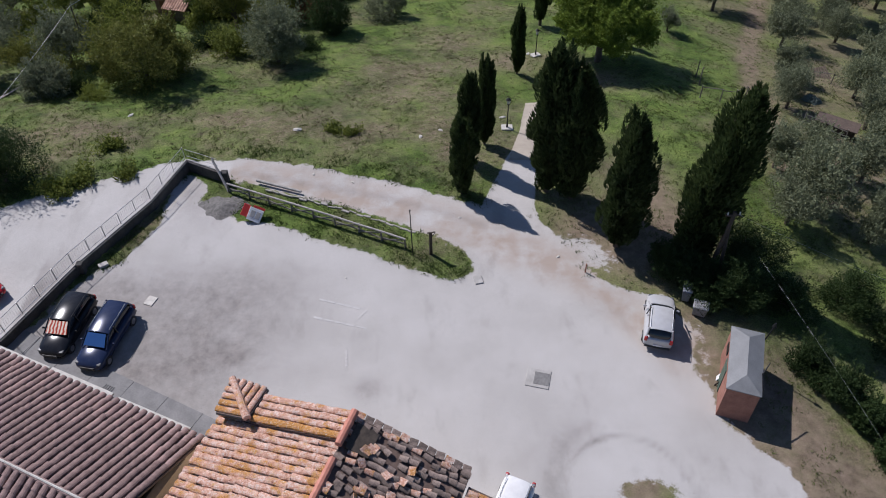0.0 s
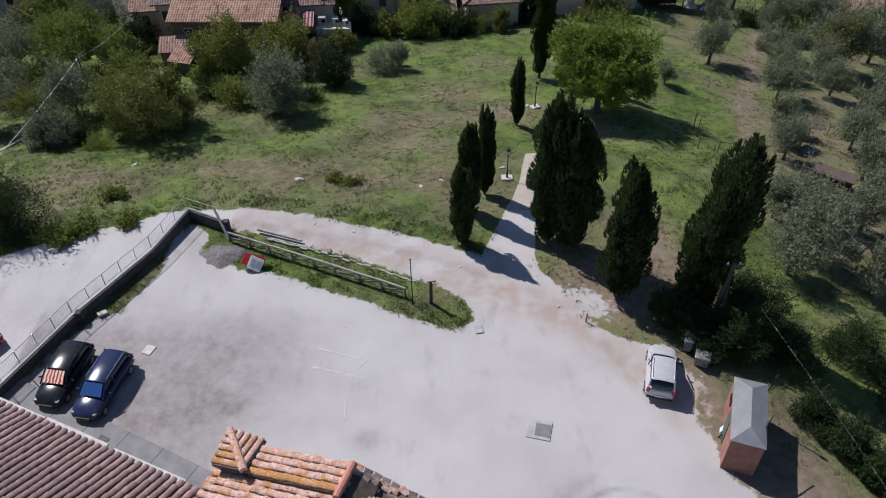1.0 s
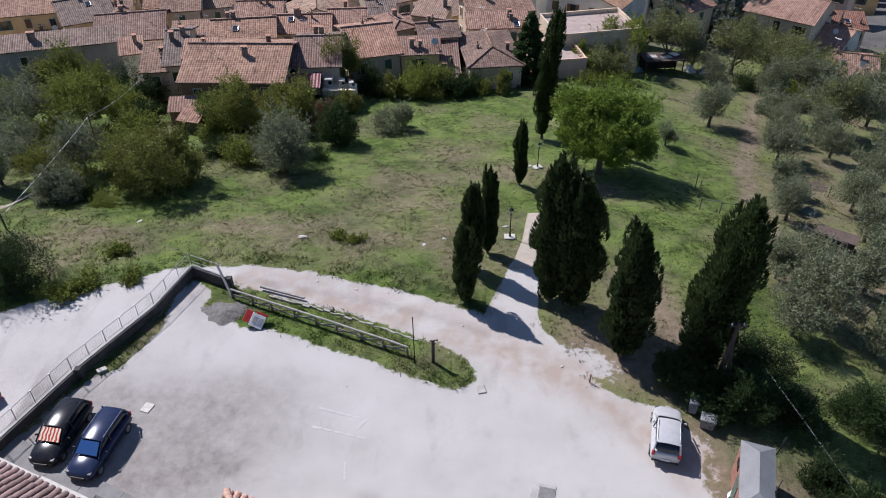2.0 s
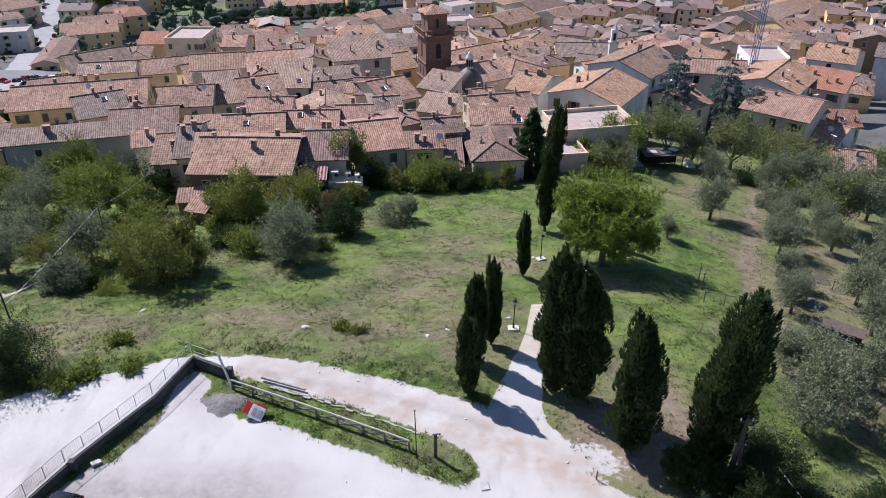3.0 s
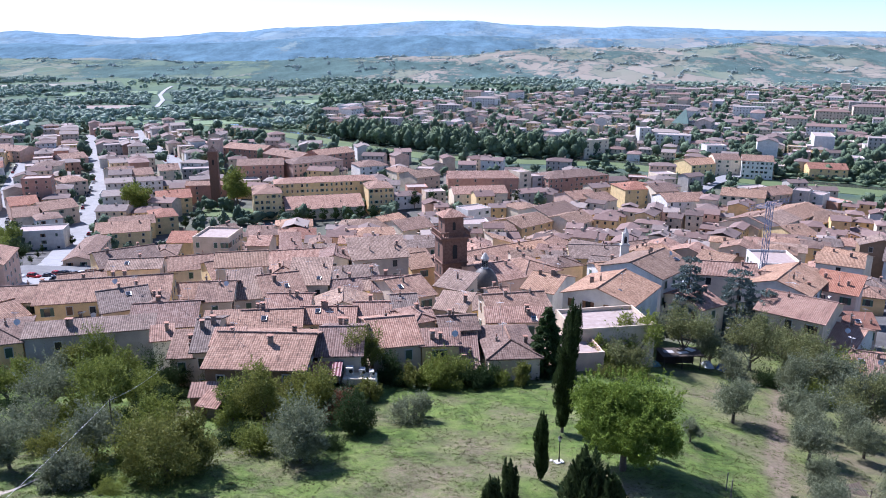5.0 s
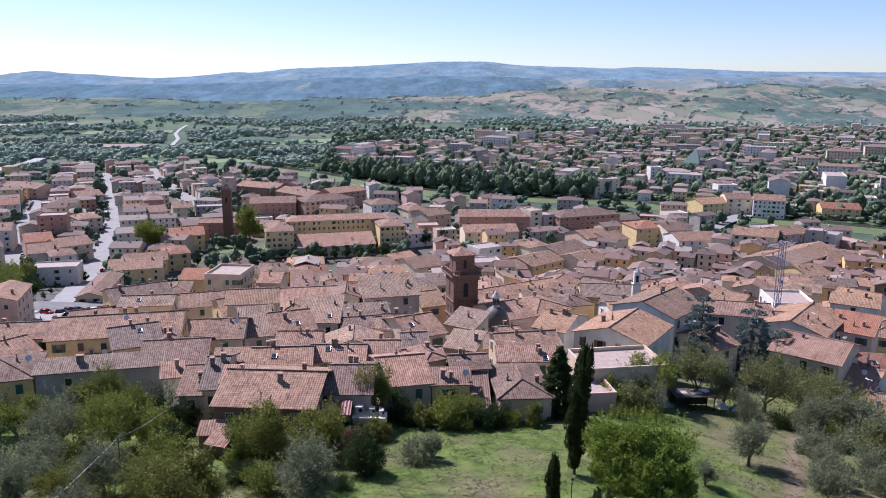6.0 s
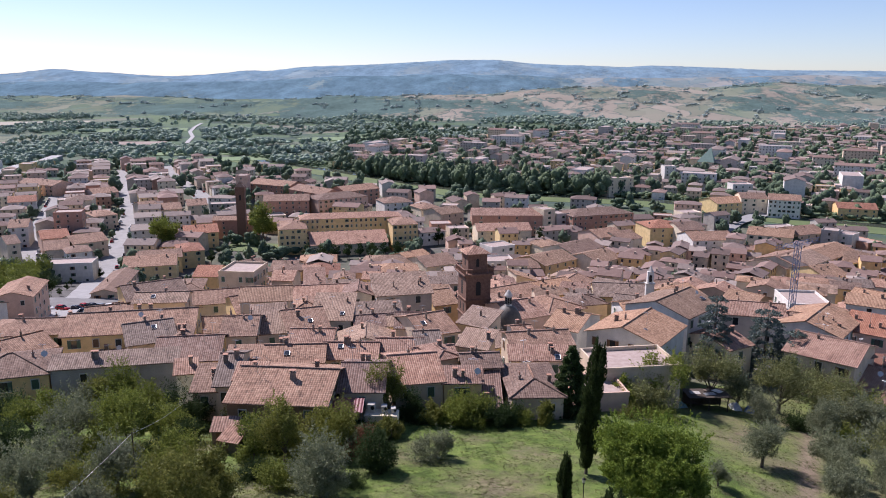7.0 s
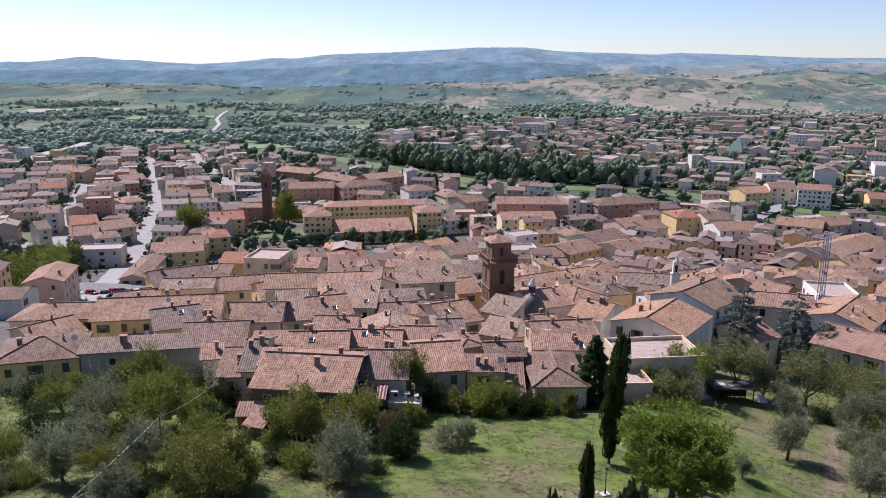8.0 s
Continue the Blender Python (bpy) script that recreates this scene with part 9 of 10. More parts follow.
AVENUE_A = ((-191, 354), (-204, 393), (-213, 417), (-250, 508), (-290, 583), (-383, 768))
AVENUE_B = ((-228, 352), (-245, 376), (-268, 421), (-302, 493), (-351, 592), (-396, 676))
AVENUE_C = ((-215, 560), (-241, 608), (-290, 693), (-352, 805))
CROSS = ((-275, 376), (-237, 362), (-191, 354), (-178, 317), (-151, 259), (-130, 216), (-117, 186))
strip("road", AVENUE_A, 14, 0.25, PALE_ROAD, "pale straight avenue lined with parked cars", "road")
strip("road", AVENUE_B, 14, 0.25, PALE_ROAD, "pale straight avenue lined with parked cars", "road")
strip("road", AVENUE_C, 14, 0.25, PALE_ROAD, "pale straight street between houses", "road")
strip("road", CROSS, 9, 0.6, PALE_ROAD, "curving street below the old town", "road")
MAIN_ROAD = ((-462, 668), (-474, 706), (-486, 752), (-489, 800), (-505, 856))
strip("road", MAIN_ROAD, 12, 5.0, BRIGHT_ROAD, "pale main road on a low embankment beside the town", "road", deep=6.0)
strip("road", ((-445, 1090), (-455, 1120), (-484, 1212), (-533, 1323), (-567, 1432), (-601, 1557)), 6, 0.9, BRIGHT_ROAD, "pale winding road in the plain", "road")
strip("road", ((120, 440), (165, 515), (200, 556), (240, 600)), 12, 1.4, PALE_ROAD, "road bridge over the river", "bridge")
strip("road", ((-112, 345), (-102, 388)), 9, 0.3, ASPHALT, "grey street with parked cars", "road", 4)
strip("square", ((-152, 216), (-124, 224), (-105, 236)), 22, 0.7, ASPHALT, "grey paved square with parked cars", "square", 4)
RIVER = ((420, 400), (300, 470), (225, 512), (160, 560), (112, 600), (40, 612), (-27, 630), (-80, 672), (-173, 765), (-330, 900))
strip("river_bank", RIVER, 26, 0.2, BANK, "bright green grass bank of the river", "river bank")
strip("river", [(x + 12, y + 14) for x, y in RIVER], 12, 0.35, WATER, "dull green river between grass banks", "river")
strip("lawn", ((-150, 415), (-118, 412)), 22, 0.3, BANK, "small green lawn beside the convent", "lawn", 4)
FIELD_TONES = (plain("pale_field", (0.26, 0.235, 0.18), (0.34, 0.31, 0.25), 0.02, 0.95, fine=0.3), plain("green_field", (0.11, 0.17, 0.075), (0.16, 0.225, 0.105), 0.02, 0.95, fine=0.3), plain("brown_field", (0.23, 0.18, 0.15), (0.30, 0.245, 0.205), 0.02, 0.95, fine=0.3))
for ax, ay, bx, by, wd, tone, lb in ((-900, 1010, -480, 1090, 55, 2, "bare brown field"), (-330, 1000, -220, 1110, 50, 1, "green field by the river"), (-420, 930, -300, 960, 40, 1, "green field by the town"), (-640, 905, -520, 930, 45, 1, "green field by the road"), (-380, 850, -215, 925, 45, 1, "bright green meadow beyond the houses"), (-300, 1180, -150, 1250, 70, 1, "green meadow in the plain"), (-700, 1330, -560, 1380, 90, 1, "pale green field in the plain"), (-1000, 1480, -840, 1560, 130, 0, "straw-coloured field on the rise"), (-120, 1420, 60, 1500, 110, 0, "straw-coloured field on the rise")):
    strip("field", ((ax, ay), (bx, by)), wd, 0.7, FIELD_TONES[tone], lb + " bordered by trees", "field", 8)

FAR_ROOF = []
for nm, a, b in (("far_roof_rose", (0.135, 0.088, 0.075), (0.28, 0.195, 0.165)), ("far_roof_brown", (0.105, 0.076, 0.067), (0.23, 0.172, 0.15)), ("far_roof_pale", (0.165, 0.130, 0.116), (0.33, 0.275, 0.24))):
    m = bpy.data.materials.new(nm)
    nd, lk, bsdf = nodes_of(m)
    nt = m.node_tree
    f_ = calc(nt, "ADD", calc(nt, "MULTIPLY", nd.new("ShaderNodeNewGeometry").outputs["Random Per Island"], 0.55), calc(nt, "SUBTRACT", calc(nt, "MULTIPLY", tex_noise(nt, 0.7, 6, 0.75), 1.1), 0.3))
    lk.new(ramp(nt, f_, [(0.1, a), (0.9, b)]), bsdf.inputs["Base Color"])
    bsdf.inputs["Roughness"].default_value, bsdf.inputs["Specular IOR Level"].default_value = 0.9, 0.2
    FAR_ROOF.append(m)
FAR_MATS = [WALL[k] for k in ("cream", "yellow", "beige", "pink", "white", "ochre", "grey", "brick")] + FAR_ROOF + [PANE, TERRACE]
WALL_INDEX = {"cream": 0, "yellow": 1, "beige": 2, "pink": 3, "white": 4, "ochre": 5, "grey": 6, "brick": 7, "brown": 7}


class Crowd:
    """Many far houses, gathered into one mesh."""

    def __init__(self):
        self.v, self.f, self.s = [], [], []

    def put(self, m, verts, faces, slots):
        n = len(self.v)
        self.v += [tuple(m @ Vector(p)) for p in verts]
        self.f += [tuple(i + n for i in q) for q in faces]
        self.s += slots

    def house(self, x, y, turn, w, d, eave, kind, wall, tone, rr, foot=None):
        low = (min(ground_z(x, y), ground_z(x, y + d)) - 1.0) if foot is None else foot
        h = eave - low
        m = pose(x, y, low, 0, 0, turn)
        a, wi, ri = w / 2, WALL_INDEX[wall], 8 + tone % 3
        vs = [(-a, 0, 0), (a, 0, 0), (a, d, 0), (-a, d, 0), (-a, 0, h), (a, 0, h), (a, d, h), (-a, d, h)]
        fs = [(0, 1, 5, 4), (1, 2, 6, 5), (2, 3, 7, 6), (3, 0, 4, 7)]
        if kind == "gable":
            vs += [(a, d / 2, h + 0.16 * d), (-a, d / 2, h + 0.16 * d)]
            fs[1], fs[3] = (1, 2, 6, 8, 5), (3, 0, 4, 9, 7)
        if kind == "flat":
            self.put(m, vs + [(-a + 0.4, 0.4, h - 0.5), (a - 0.4, 0.4, h - 0.5), (a - 0.4, d - 0.4, h - 0.5), (-a + 0.4, d - 0.4, h - 0.5)], fs + [(8, 9, 10, 11), (4, 5, 9, 8), (5, 6, 10, 9), (6, 7, 11, 10), (7, 4, 8, 11)], [wi] * 4 + [12] + [wi] * 4)
        else:
            self.put(m, vs, fs, [wi] * 4)
            rv, rf, _, _ = roof_shape(w, d, "hip" if kind == "hip" else "gable", 0.32, 0.5, 0.25)
            self.put(m @ Matrix.Translation((0, 0, h)), rv, rf, [ri] * len(rf))
        floors, cols = max(1, int(h / 3.3)), max(2, int(w / 3.4))
        for s in range(floors):
            for c in range(cols):
                if rr.random() < 0.12:
                    continue
                cx, cz = -a + w * (c + 0.5) / cols, h - 2.4 - 3.2 * s
                if cz < 1.2:
                    continue
                q = [(cx - 0.5, -0.08, cz), (cx + 0.5, -0.08, cz), (cx + 0.5, -0.08, cz + 1.5), (cx - 0.5, -0.08, cz + 1.5)]
                q += [(p[0], 0.05, p[2]) for p in q]
                self.put(m, q, [(0, 1, 2, 3), (4, 0, 3, 7), (1, 5, 6, 2), (3, 2, 6, 7)], [11] * 4)
        if kind != "flat" and rr.random() < 0.7:
            cx, cy, z = rr.uniform(-0.3, 0.3) * w, d * 0.45, h + 0.13 * d
            q = [(cx + i * 0.45, cy + j * 0.35, z + k * 1.2) for k in (0, 1) for i, j in ((-1, -1), (1, -1), (1, 1), (-1, 1))]
            self.put(m, q, [(4, 5, 6, 7), (0, 1, 5, 4), (1, 2, 6, 5), (2, 3, 7, 6), (3, 0, 4, 7)], [2] * 5)

    def done(self, name, label, category):
        ob = mesh_object(name, self.v, self.f, FAR_MATS, slots=self.s)
        return tagged(ob, label, category, kind="stuff")


rf_ = random.Random(77)
rest = Crowd()
for x, y, turn, w, d, eave, kind, wall, tone in SPARE:
    rest.house(x, y, turn, w, d, eave, kind, wall, tone, rf_)
    FOOT.append((x, y + d / 2, max(4, min(w, d) * 0.5)))


def along(line, gap):
    """Points and headings along a line, every gap metres."""
    for (ax, ay), (bx, by) in zip(line, line[1:]):
        L = math.hypot(bx - ax, by - ay)
        for k in range(int(L / gap)):
            yield ax + (bx - ax) * (k + 0.5) * gap / L, ay + (by - ay) * (k + 0.5) * gap / L, math.degrees(math.atan2(by - ay, bx - ax))


def near_road(x, y, r):
    for line in (AVENUE_A, AVENUE_B, AVENUE_C, CROSS, MAIN_ROAD, RIVER, ((-112, 345), (-102, 388))):
        for (ax, ay), (bx, by) in zip(line, line[1:]):
            dx, dy = bx - ax, by - ay
            k = min(1, max(0, ((x - ax) * dx + (y - ay) * dy) / (dx * dx + dy * dy)))
            if math.hypot(x - ax - k * dx, y - ay - k * dy) < r + (22 if line is RIVER else 0):
                return True
    return False


TONES = ("beige", "pink", "grey", "cream", "beige", "brick", "white", "grey", "yellow", "beige")
# rows of houses along the straight avenues
for line, lo in ((AVENUE_A, 385), (AVENUE_B, 380), (AVENUE_C, 575)):
    for side in (-1, 1):
        for row in (0, 1):
            for x, y, head in along(line, 15.5):
                off = 16.5 + row * 17
                hx, hy = x + math.sin(radians(head)) * off * side, y - math.cos(radians(head)) * off * side
                if hy < lo or taken(hx, hy, 5.0) or near_road(hx, hy, 11):
                    continue
                FOOT.append((hx, hy, 5.5))
                w, d = rf_.uniform(11.5, 15), rf_.uniform(10, 13)
                rest.house(hx, hy - d / 2, head - 90 + rf_.choice((0, 0, 90)), w, d, -58 + rf_.choice((6.5, 7.5, 9.5, 12)), rf_.choice(("gable", "hip", "hip", "flat", "gable")), rf_.choice(TONES), rf_.randrange(3), rf_)
# loose houses between the old town, the avenues and the river
for i in range(900):
    y = rf_.uniform(300, 790)
    x = rf_.uniform(-0.74 * y, min(0.55 * y, 230))
    bank = np.interp(x, [-330, -173, -80, -27, 40, 112, 160, 225, 300, 420], [900, 765, 672, 630, 612, 600, 560, 512, 470, 400])
    if y > bank - 32 or (x < -70 - (y - 120) * 0.25 and y < 375) or taken(x, y, 7.5) or near_road(x, y, 14) or (-165 < x < -24 and 338 < y < 430):
        continue
    FOOT.append((x, y, 7.0))
    rest.house(x, y - 5, rf_.uniform(-15, 30) + rf_.choice((0, 0, 90)), rf_.uniform(10, 20), rf_.uniform(9, 13), ground_z(x, y) + rf_.choice((6.5, 8, 9.5, 11)), rf_.choice(("gable", "gable", "hip", "flat")), rf_.choice(TONES), rf_.randrange(3), rf_)
rest.done("town_houses", "many plastered houses with clay roofs in the lower town", "houses")

# the newer town beyond the river
beyond = Crowd()
cells = []
for i in range(6500):
    y = rf_.uniform(560, 1560)
    x = rf_.uniform(-0.12 * y - 60, 0.66 * y)
    bank = np.interp(x, [-330, -173, -80, -27, 40, 112, 160, 225, 300, 420], [900, 765, 672, 630, 612, 600, 560, 512, 470, 400])
    limit = np.interp(x, [-200, -60, 100, 400, 800, 1100], [1030, 1180, 1330, 1500, 1600, 1500])
    if y < bank + (62 if x < 105 else 40) or y > limit or x < -230:
        continue
    big = rf_.random() < 0.16
    r = 13 if big else 8.5
    gx_, gy_ = int(x // 40), int(y // 40)
    if any(abs(x - o[0]) < r + o[2] and abs(y - o[1]) < r + o[2] for o in cells) or taken(x, y, r * 0.7):
        continue
    if (x * 0.9 + y * 0.35) % 74 < 9 or (y * 0.95 - x * 0.3) % 96 < 9:
        continue
    cells.append((x, y, r * 0.55))
    turn = -21 + rf_.choice((0, 90)) + rf_.uniform(-4, 4)
    if big:
        beyond.house(x, y - 8, turn, rf_.uniform(20, 38), rf_.uniform(12, 16), -58 + rf_.choice((9, 12, 15, 18)), rf_.choice(("flat", "flat", "hip", "gable")), rf_.choice(("white", "white", "cream", "beige", "grey")), rf_.choice((0, 1, 2)), rf_)
    else:
        beyond.house(x, y - 5, turn, rf_.uniform(10, 16), rf_.uniform(9, 12), ground_z(x, y) + rf_.choice((6, 7, 9, 10)), rf_.choice(("gable", "hip", "hip", "flat")), rf_.choice(("cream", "white", "beige", "grey", "yellow", "white", "pink", "cream")), rf_.randrange(3), rf_)
beyond.done("far_houses", "newer plastered houses and blocks beyond the river", "houses")

# the blocks and gardens by the square
for bx, by, turn, w, d, h, kind, wall, tone, lb in ((-127.0, 187, 18.5, 10, 17, 7.0, "front", "pink", 1, "pinkish apartment house with balconies along its side"), (-149, 188, 18.5, 10, 17, 7, "front", "yellow", 1, "pale yellow apartment house with a gabled roof"),
                                                (-87, 128, 8, 14, 10, 5.2, "hip", "cream", 1, "cream house with a low brown hipped roof"), (-122, 160, 12, 13, 10, 5.0, "gable", "white", 1, "white house with a brown clay roof"),
                                                (-140, 168, -8, 12, 10, 5, "gable", "pink", 0, "pink house with a clay roof"), (-128, 236, 13, 8.5, 30, 4.6, "front", "beige", 1, "long brown-roofed house beside the curving street")):
    house(bx, by, turn, w, d, ground_z(bx, by) + h, kind, wall, tone, 0.3, 0.9, seed=5, label=lb, group="lower town houses", chimneys=1, caps=False)
leafy_one = broad_tree("tree", place(-152, 222), 11, 5.6, BROAD, 311, "leafy green tree beside the apartment houses", "trees by the square", 2600, 0.8, 0.15, 18, 0.85, bushy=0.3)
for i, (x, y, s) in enumerate(((-163, 232, 1.1), (-172, 216, 1.0), (-178, 240, 1.2), (-156, 205, 0.9), (-118, 240, 0.6), (-190, 262, 1.1), (-201, 312, 1.3), (-195, 300, 1.1), (-186, 284, 1.3), (-176, 268, 1.1), (-168, 252, 1.2), (-206, 296, 1.2), (-212, 322, 1.0), (-160, 244, 0.9))):
    put_copy(leafy_one, place(x, y, 67 * i, s))

# church with a steep green roof
green_church = thing("church", pose(230, 835, -58, 0, 0, -20), "modern church with a steep green copper roof", "church")
COPPER = plain("green_copper", (0.10, 0.17, 0.14), (0.16, 0.25, 0.20), 0.5, 0.6)
mesh_object("roof", [(-9, -9, 9), (9, -9, 9), (9, 9, 9), (-9, 9, 9), (4, 6, 24)], [(0, 1, 4), (1, 2, 4), (2, 3, 4), (3, 0, 4), (3, 2, 1, 0)], COPPER, green_church)
box_part("wall", green_church, WALL["cream"], [(0, 0, 4.4, 17, 17, 9.2)])

# ---- parked cars in the streets ----
fleet = []
for nm, c_ in (("white", (0.7, 0.7, 0.69)), ("grey", (0.22, 0.23, 0.24)), ("dark", (0.02, 0.022, 0.03)), ("red", (0.35, 0.03, 0.03))):
    fleet.append((nm, car_paint("street_paint_" + nm, c_, 0.1)))
far_cars = []
for nm, paint in fleet:
    far_cars.append(car(pose(-118 - len(far_cars) * 3.2, 221 + len(far_cars) * 0.8, ground_z(-118 - len(far_cars) * 3.2, 221 + len(far_cars) * 0.8) + 0.75, 0, 0, 70), paint, nm + " car parked in the street", group="cars in the streets", fine=False))
spots = []
for line, gap in ((AVENUE_A, 9.5), (AVENUE_B, 9.0), (AVENUE_C, 17)):
    for side in (-1, 1):
        for x, y, head in along(line, gap):
            if y < 700 and rf_.random() < 0.62:
                spots.append((x + math.sin(radians(head)) * 5.4 * side, y - math.cos(radians(head)) * 5.4 * side, head + 90 + rf_.uniform(-4, 4)))
spots += [(-138 + 4.2 * i, 212 + 1.0 * i, 75) for i in range(4)] + [(-109 + 1.8 * i / 4, 352 + 6.5 * i, 65) for i in range(5)] + [(-115.5 + i / 2, 350 + 6.5 * i, 65) for i in range(5)]
spots += [(150 + 5 * i, 640 - 2.2 * i, 20) for i in range(9)] + [(210 + 6.5 * i, 585 + 1.5 * i, 80) for i in range(8)]
for i, (x, y, turn) in enumerate(spots[:115]):
    put_copy(far_cars[(i * 7 + i // 3) % 4], pose(x, y, ground_z(x, y) + (0.75 if y < 300 else 0.27), 0, 0, turn))

# ---- far trees: poplars by the river, garden trees, woods of the plain ----
bm = bmesh.new()
bmesh.ops.create_icosphere(bm, subdivisions=1, radius=1.0)
bm.verts.ensure_lookup_table()
CLUMP_V = np.array([v.co[:] for v in bm.verts])
CLUMP_F = np.array([[v.index for v in f.verts] for f in bm.faces])
bm.free()


def far_trees(name, spots_, material, label, seed, clumps=5, leaves=36, leaf=1.6, feet=None):
    """Many far crowns, each of several lumpy leaf clumps and loose sprays, as one object; spots: x, y, tall, wide."""
    rng = np.random.default_rng(seed)
    sp = np.array(spots_)
    n = len(sp)
    base = np.stack([sp[:, 0], sp[:, 1], height(sp[:, 0], sp[:, 1]) if feet is None else np.array(feet)], -1)
    tall, wide = sp[:, 2], sp[:, 3]
    d = ball(rng, n * clumps).reshape(n, clumps, 3)
    size = np.stack([wide, wide, tall * 0.42], -1)[:, None, :]
    c = base[:, None, :] + np.array([0, 0, 1.0]) * (tall * 0.52)[:, None, None] + d * size * 0.52
    c[:, 0, :2] = base[:, :2]
    r = size * rng.uniform(0.42, 0.66, (n, clumps, 1))
    v = CLUMP_V[None, None] * (1 + rng.normal(0, 0.27, (n, clumps, len(CLUMP_V), 1)))
    v = (c[:, :, None] + v * r[:, :, None]).reshape(-1, 3)
    f = (CLUMP_F[None] + (np.arange(n * clumps) * len(CLUMP_V))[:, None, None]).reshape(-1, 3)
    k = ball(rng, n * leaves).reshape(n, leaves, 3)
    pick = rng.integers(0, clumps, (n, leaves))
    rows_ = np.arange(n)[:, None]
    pos = (c[rows_, pick] + k * r[rows_, pick] * rng.uniform(0.95, 1.2, (n, leaves, 1))).reshape(-1, 3)
    q = leaf_quads(pos, k.reshape(-1, 3) + np.array([0, 0, 0.3]), rng.uniform(0.7, 1.3, n * leaves) * leaf, rng, 0.75, 0.5)
    ids = np.concatenate([f.ravel(), len(v) + np.arange(len(q))]).astype(np.int32)
    co = np.concatenate([v, q]).astype(np.float32)
    me = bpy.data.meshes.new(name)
    me.vertices.add(len(co))
    me.vertices.foreach_set("co", co.ravel())
    me.loops.add(len(ids))
    me.loops.foreach_set("vertex_index", ids)
    me.polygons.add(len(ids) // 3)
    me.polygons.foreach_set("loop_start", np.arange(0, len(ids), 3, dtype=np.int32))
    me.polygons.foreach_set("use_smooth", np.arange(len(ids) // 3) < len(f))
    me.update(calc_edges=True)
    me.materials.append(material)
    return tagged(new(name, me), label, "trees", kind="stuff")


def far_leaf(name, dark, light):
    """Foliage seen from far off: clump by clump its own green, mottled, with soft relief."""
    m = bpy.data.materials.new(name)
    nd, lk, bsdf = nodes_of(m)
    nt = m.node_tree
    isl = nd.new("ShaderNodeNewGeometry").outputs["Random Per Island"]
    mottle = tex_noise(nt, 0.55, 5, 0.8)
    f = calc(nt, "ADD", calc(nt, "MULTIPLY", isl, 0.45), calc(nt, "SUBTRACT", calc(nt, "MULTIPLY", mottle, 1.2), 0.32), True)
    lk.new(ramp(nt, f, [(0.1, dark), (0.9, light)]), bsdf.inputs["Base Color"])
    bsdf.inputs["Roughness"].default_value, bsdf.inputs["Specular IOR Level"].default_value = 0.8, 0.1
    bumped(nt, bsdf, mottle, 0.9, 1.2)
    return m


rw = random.Random(31)
row = []
for x, y, head in along(((-128, 752), (-82, 706), (-4, 655), (62, 632), (110, 632)), 5.0):
    for k in range(3):
        row.append((x + rw.uniform(-4, 4) + 5 * k, y + rw.uniform(-5, 5) + 11 * k, rw.uniform(13, 24), rw.uniform(3.4, 6.4)))
for x, y, head in along(((185, 585), (260, 545), (340, 492), (440, 420)), 6.0):
    for k in (0, 1):
        if rw.random() < 0.75:
            row.append((x + rw.uniform(-5, 5) + 16 * k, y + rw.uniform(-5, 5) + 22 * k, rw.uniform(7, 15), rw.uniform(3.5, 6.5)))
inland = [(rw.uniform(235, 560), rw.uniform(540, 860), rw.uniform(8, 16), rw.uniform(3.5, 7)) for i in range(330)]
FAR_GREEN = far_leaf("far_leaf", (0.052, 0.084, 0.056), (0.150, 0.200, 0.118))
FAR_SOFT = far_leaf("far_soft_leaf", (0.078, 0.118, 0.068), (0.205, 0.258, 0.138))
far_trees("poplar_wood", row[::2], FAR_GREEN, "dense dark-green row of tall trees along the river", 1, 8, 380, 1.25)
far_trees("poplar_wood", row[1::2], FAR_SOFT, "lighter green tall trees along the river", 11, 8, 380, 1.25)
town_trees = [p for p in inland if not any(abs(p[0] - o[0]) < o[2] + 2 and abs(p[1] - o[1]) < o[2] + 2 for o in cells)]
for i in range(5600):
    y = rw.uniform(300, 1450)
    x = rw.uniform(-0.76 * y, 0.62 * y)
    if (y < 560 and rw.random() < 0.5) or (y > 620 and x < -0.13 * y - 70 and not (y < 800 and -430 < x < -190)) or taken(x, y, 2.0) or any(abs(x - o[0]) < o[2] + 2 and abs(y - o[1]) < o[2] + 2 for o in cells) or near_road(x, y, 5):
        continue
    town_trees.append((x, y, rw.uniform(5, 12) * (1.4 if y > 560 else 1), rw.uniform(2.2, 4.5) * (1.5 if y > 560 else 1)))
far_trees("town_trees", town_trees, FAR_GREEN, "scattered dark-green garden and street trees among the houses", 2, 5, 60, 1.2)
OPEN_ROADS = (MAIN_ROAD, ((-430, 1050), (-455, 1120), (-484, 1212), (-533, 1323), (-567, 1432), (-601, 1557)))


def off_line(x, y, line):
    best = 1e9
    for (ax, ay), (bx, by) in zip(line, line[1:]):
        dx, dy = bx - ax, by - ay
        k = min(1, max(0, ((x - ax) * dx + (y - ay) * dy) / (dx * dx + dy * dy)))
        best = min(best, math.hypot(x - ax - k * dx, y - ay - k * dy))
    return best


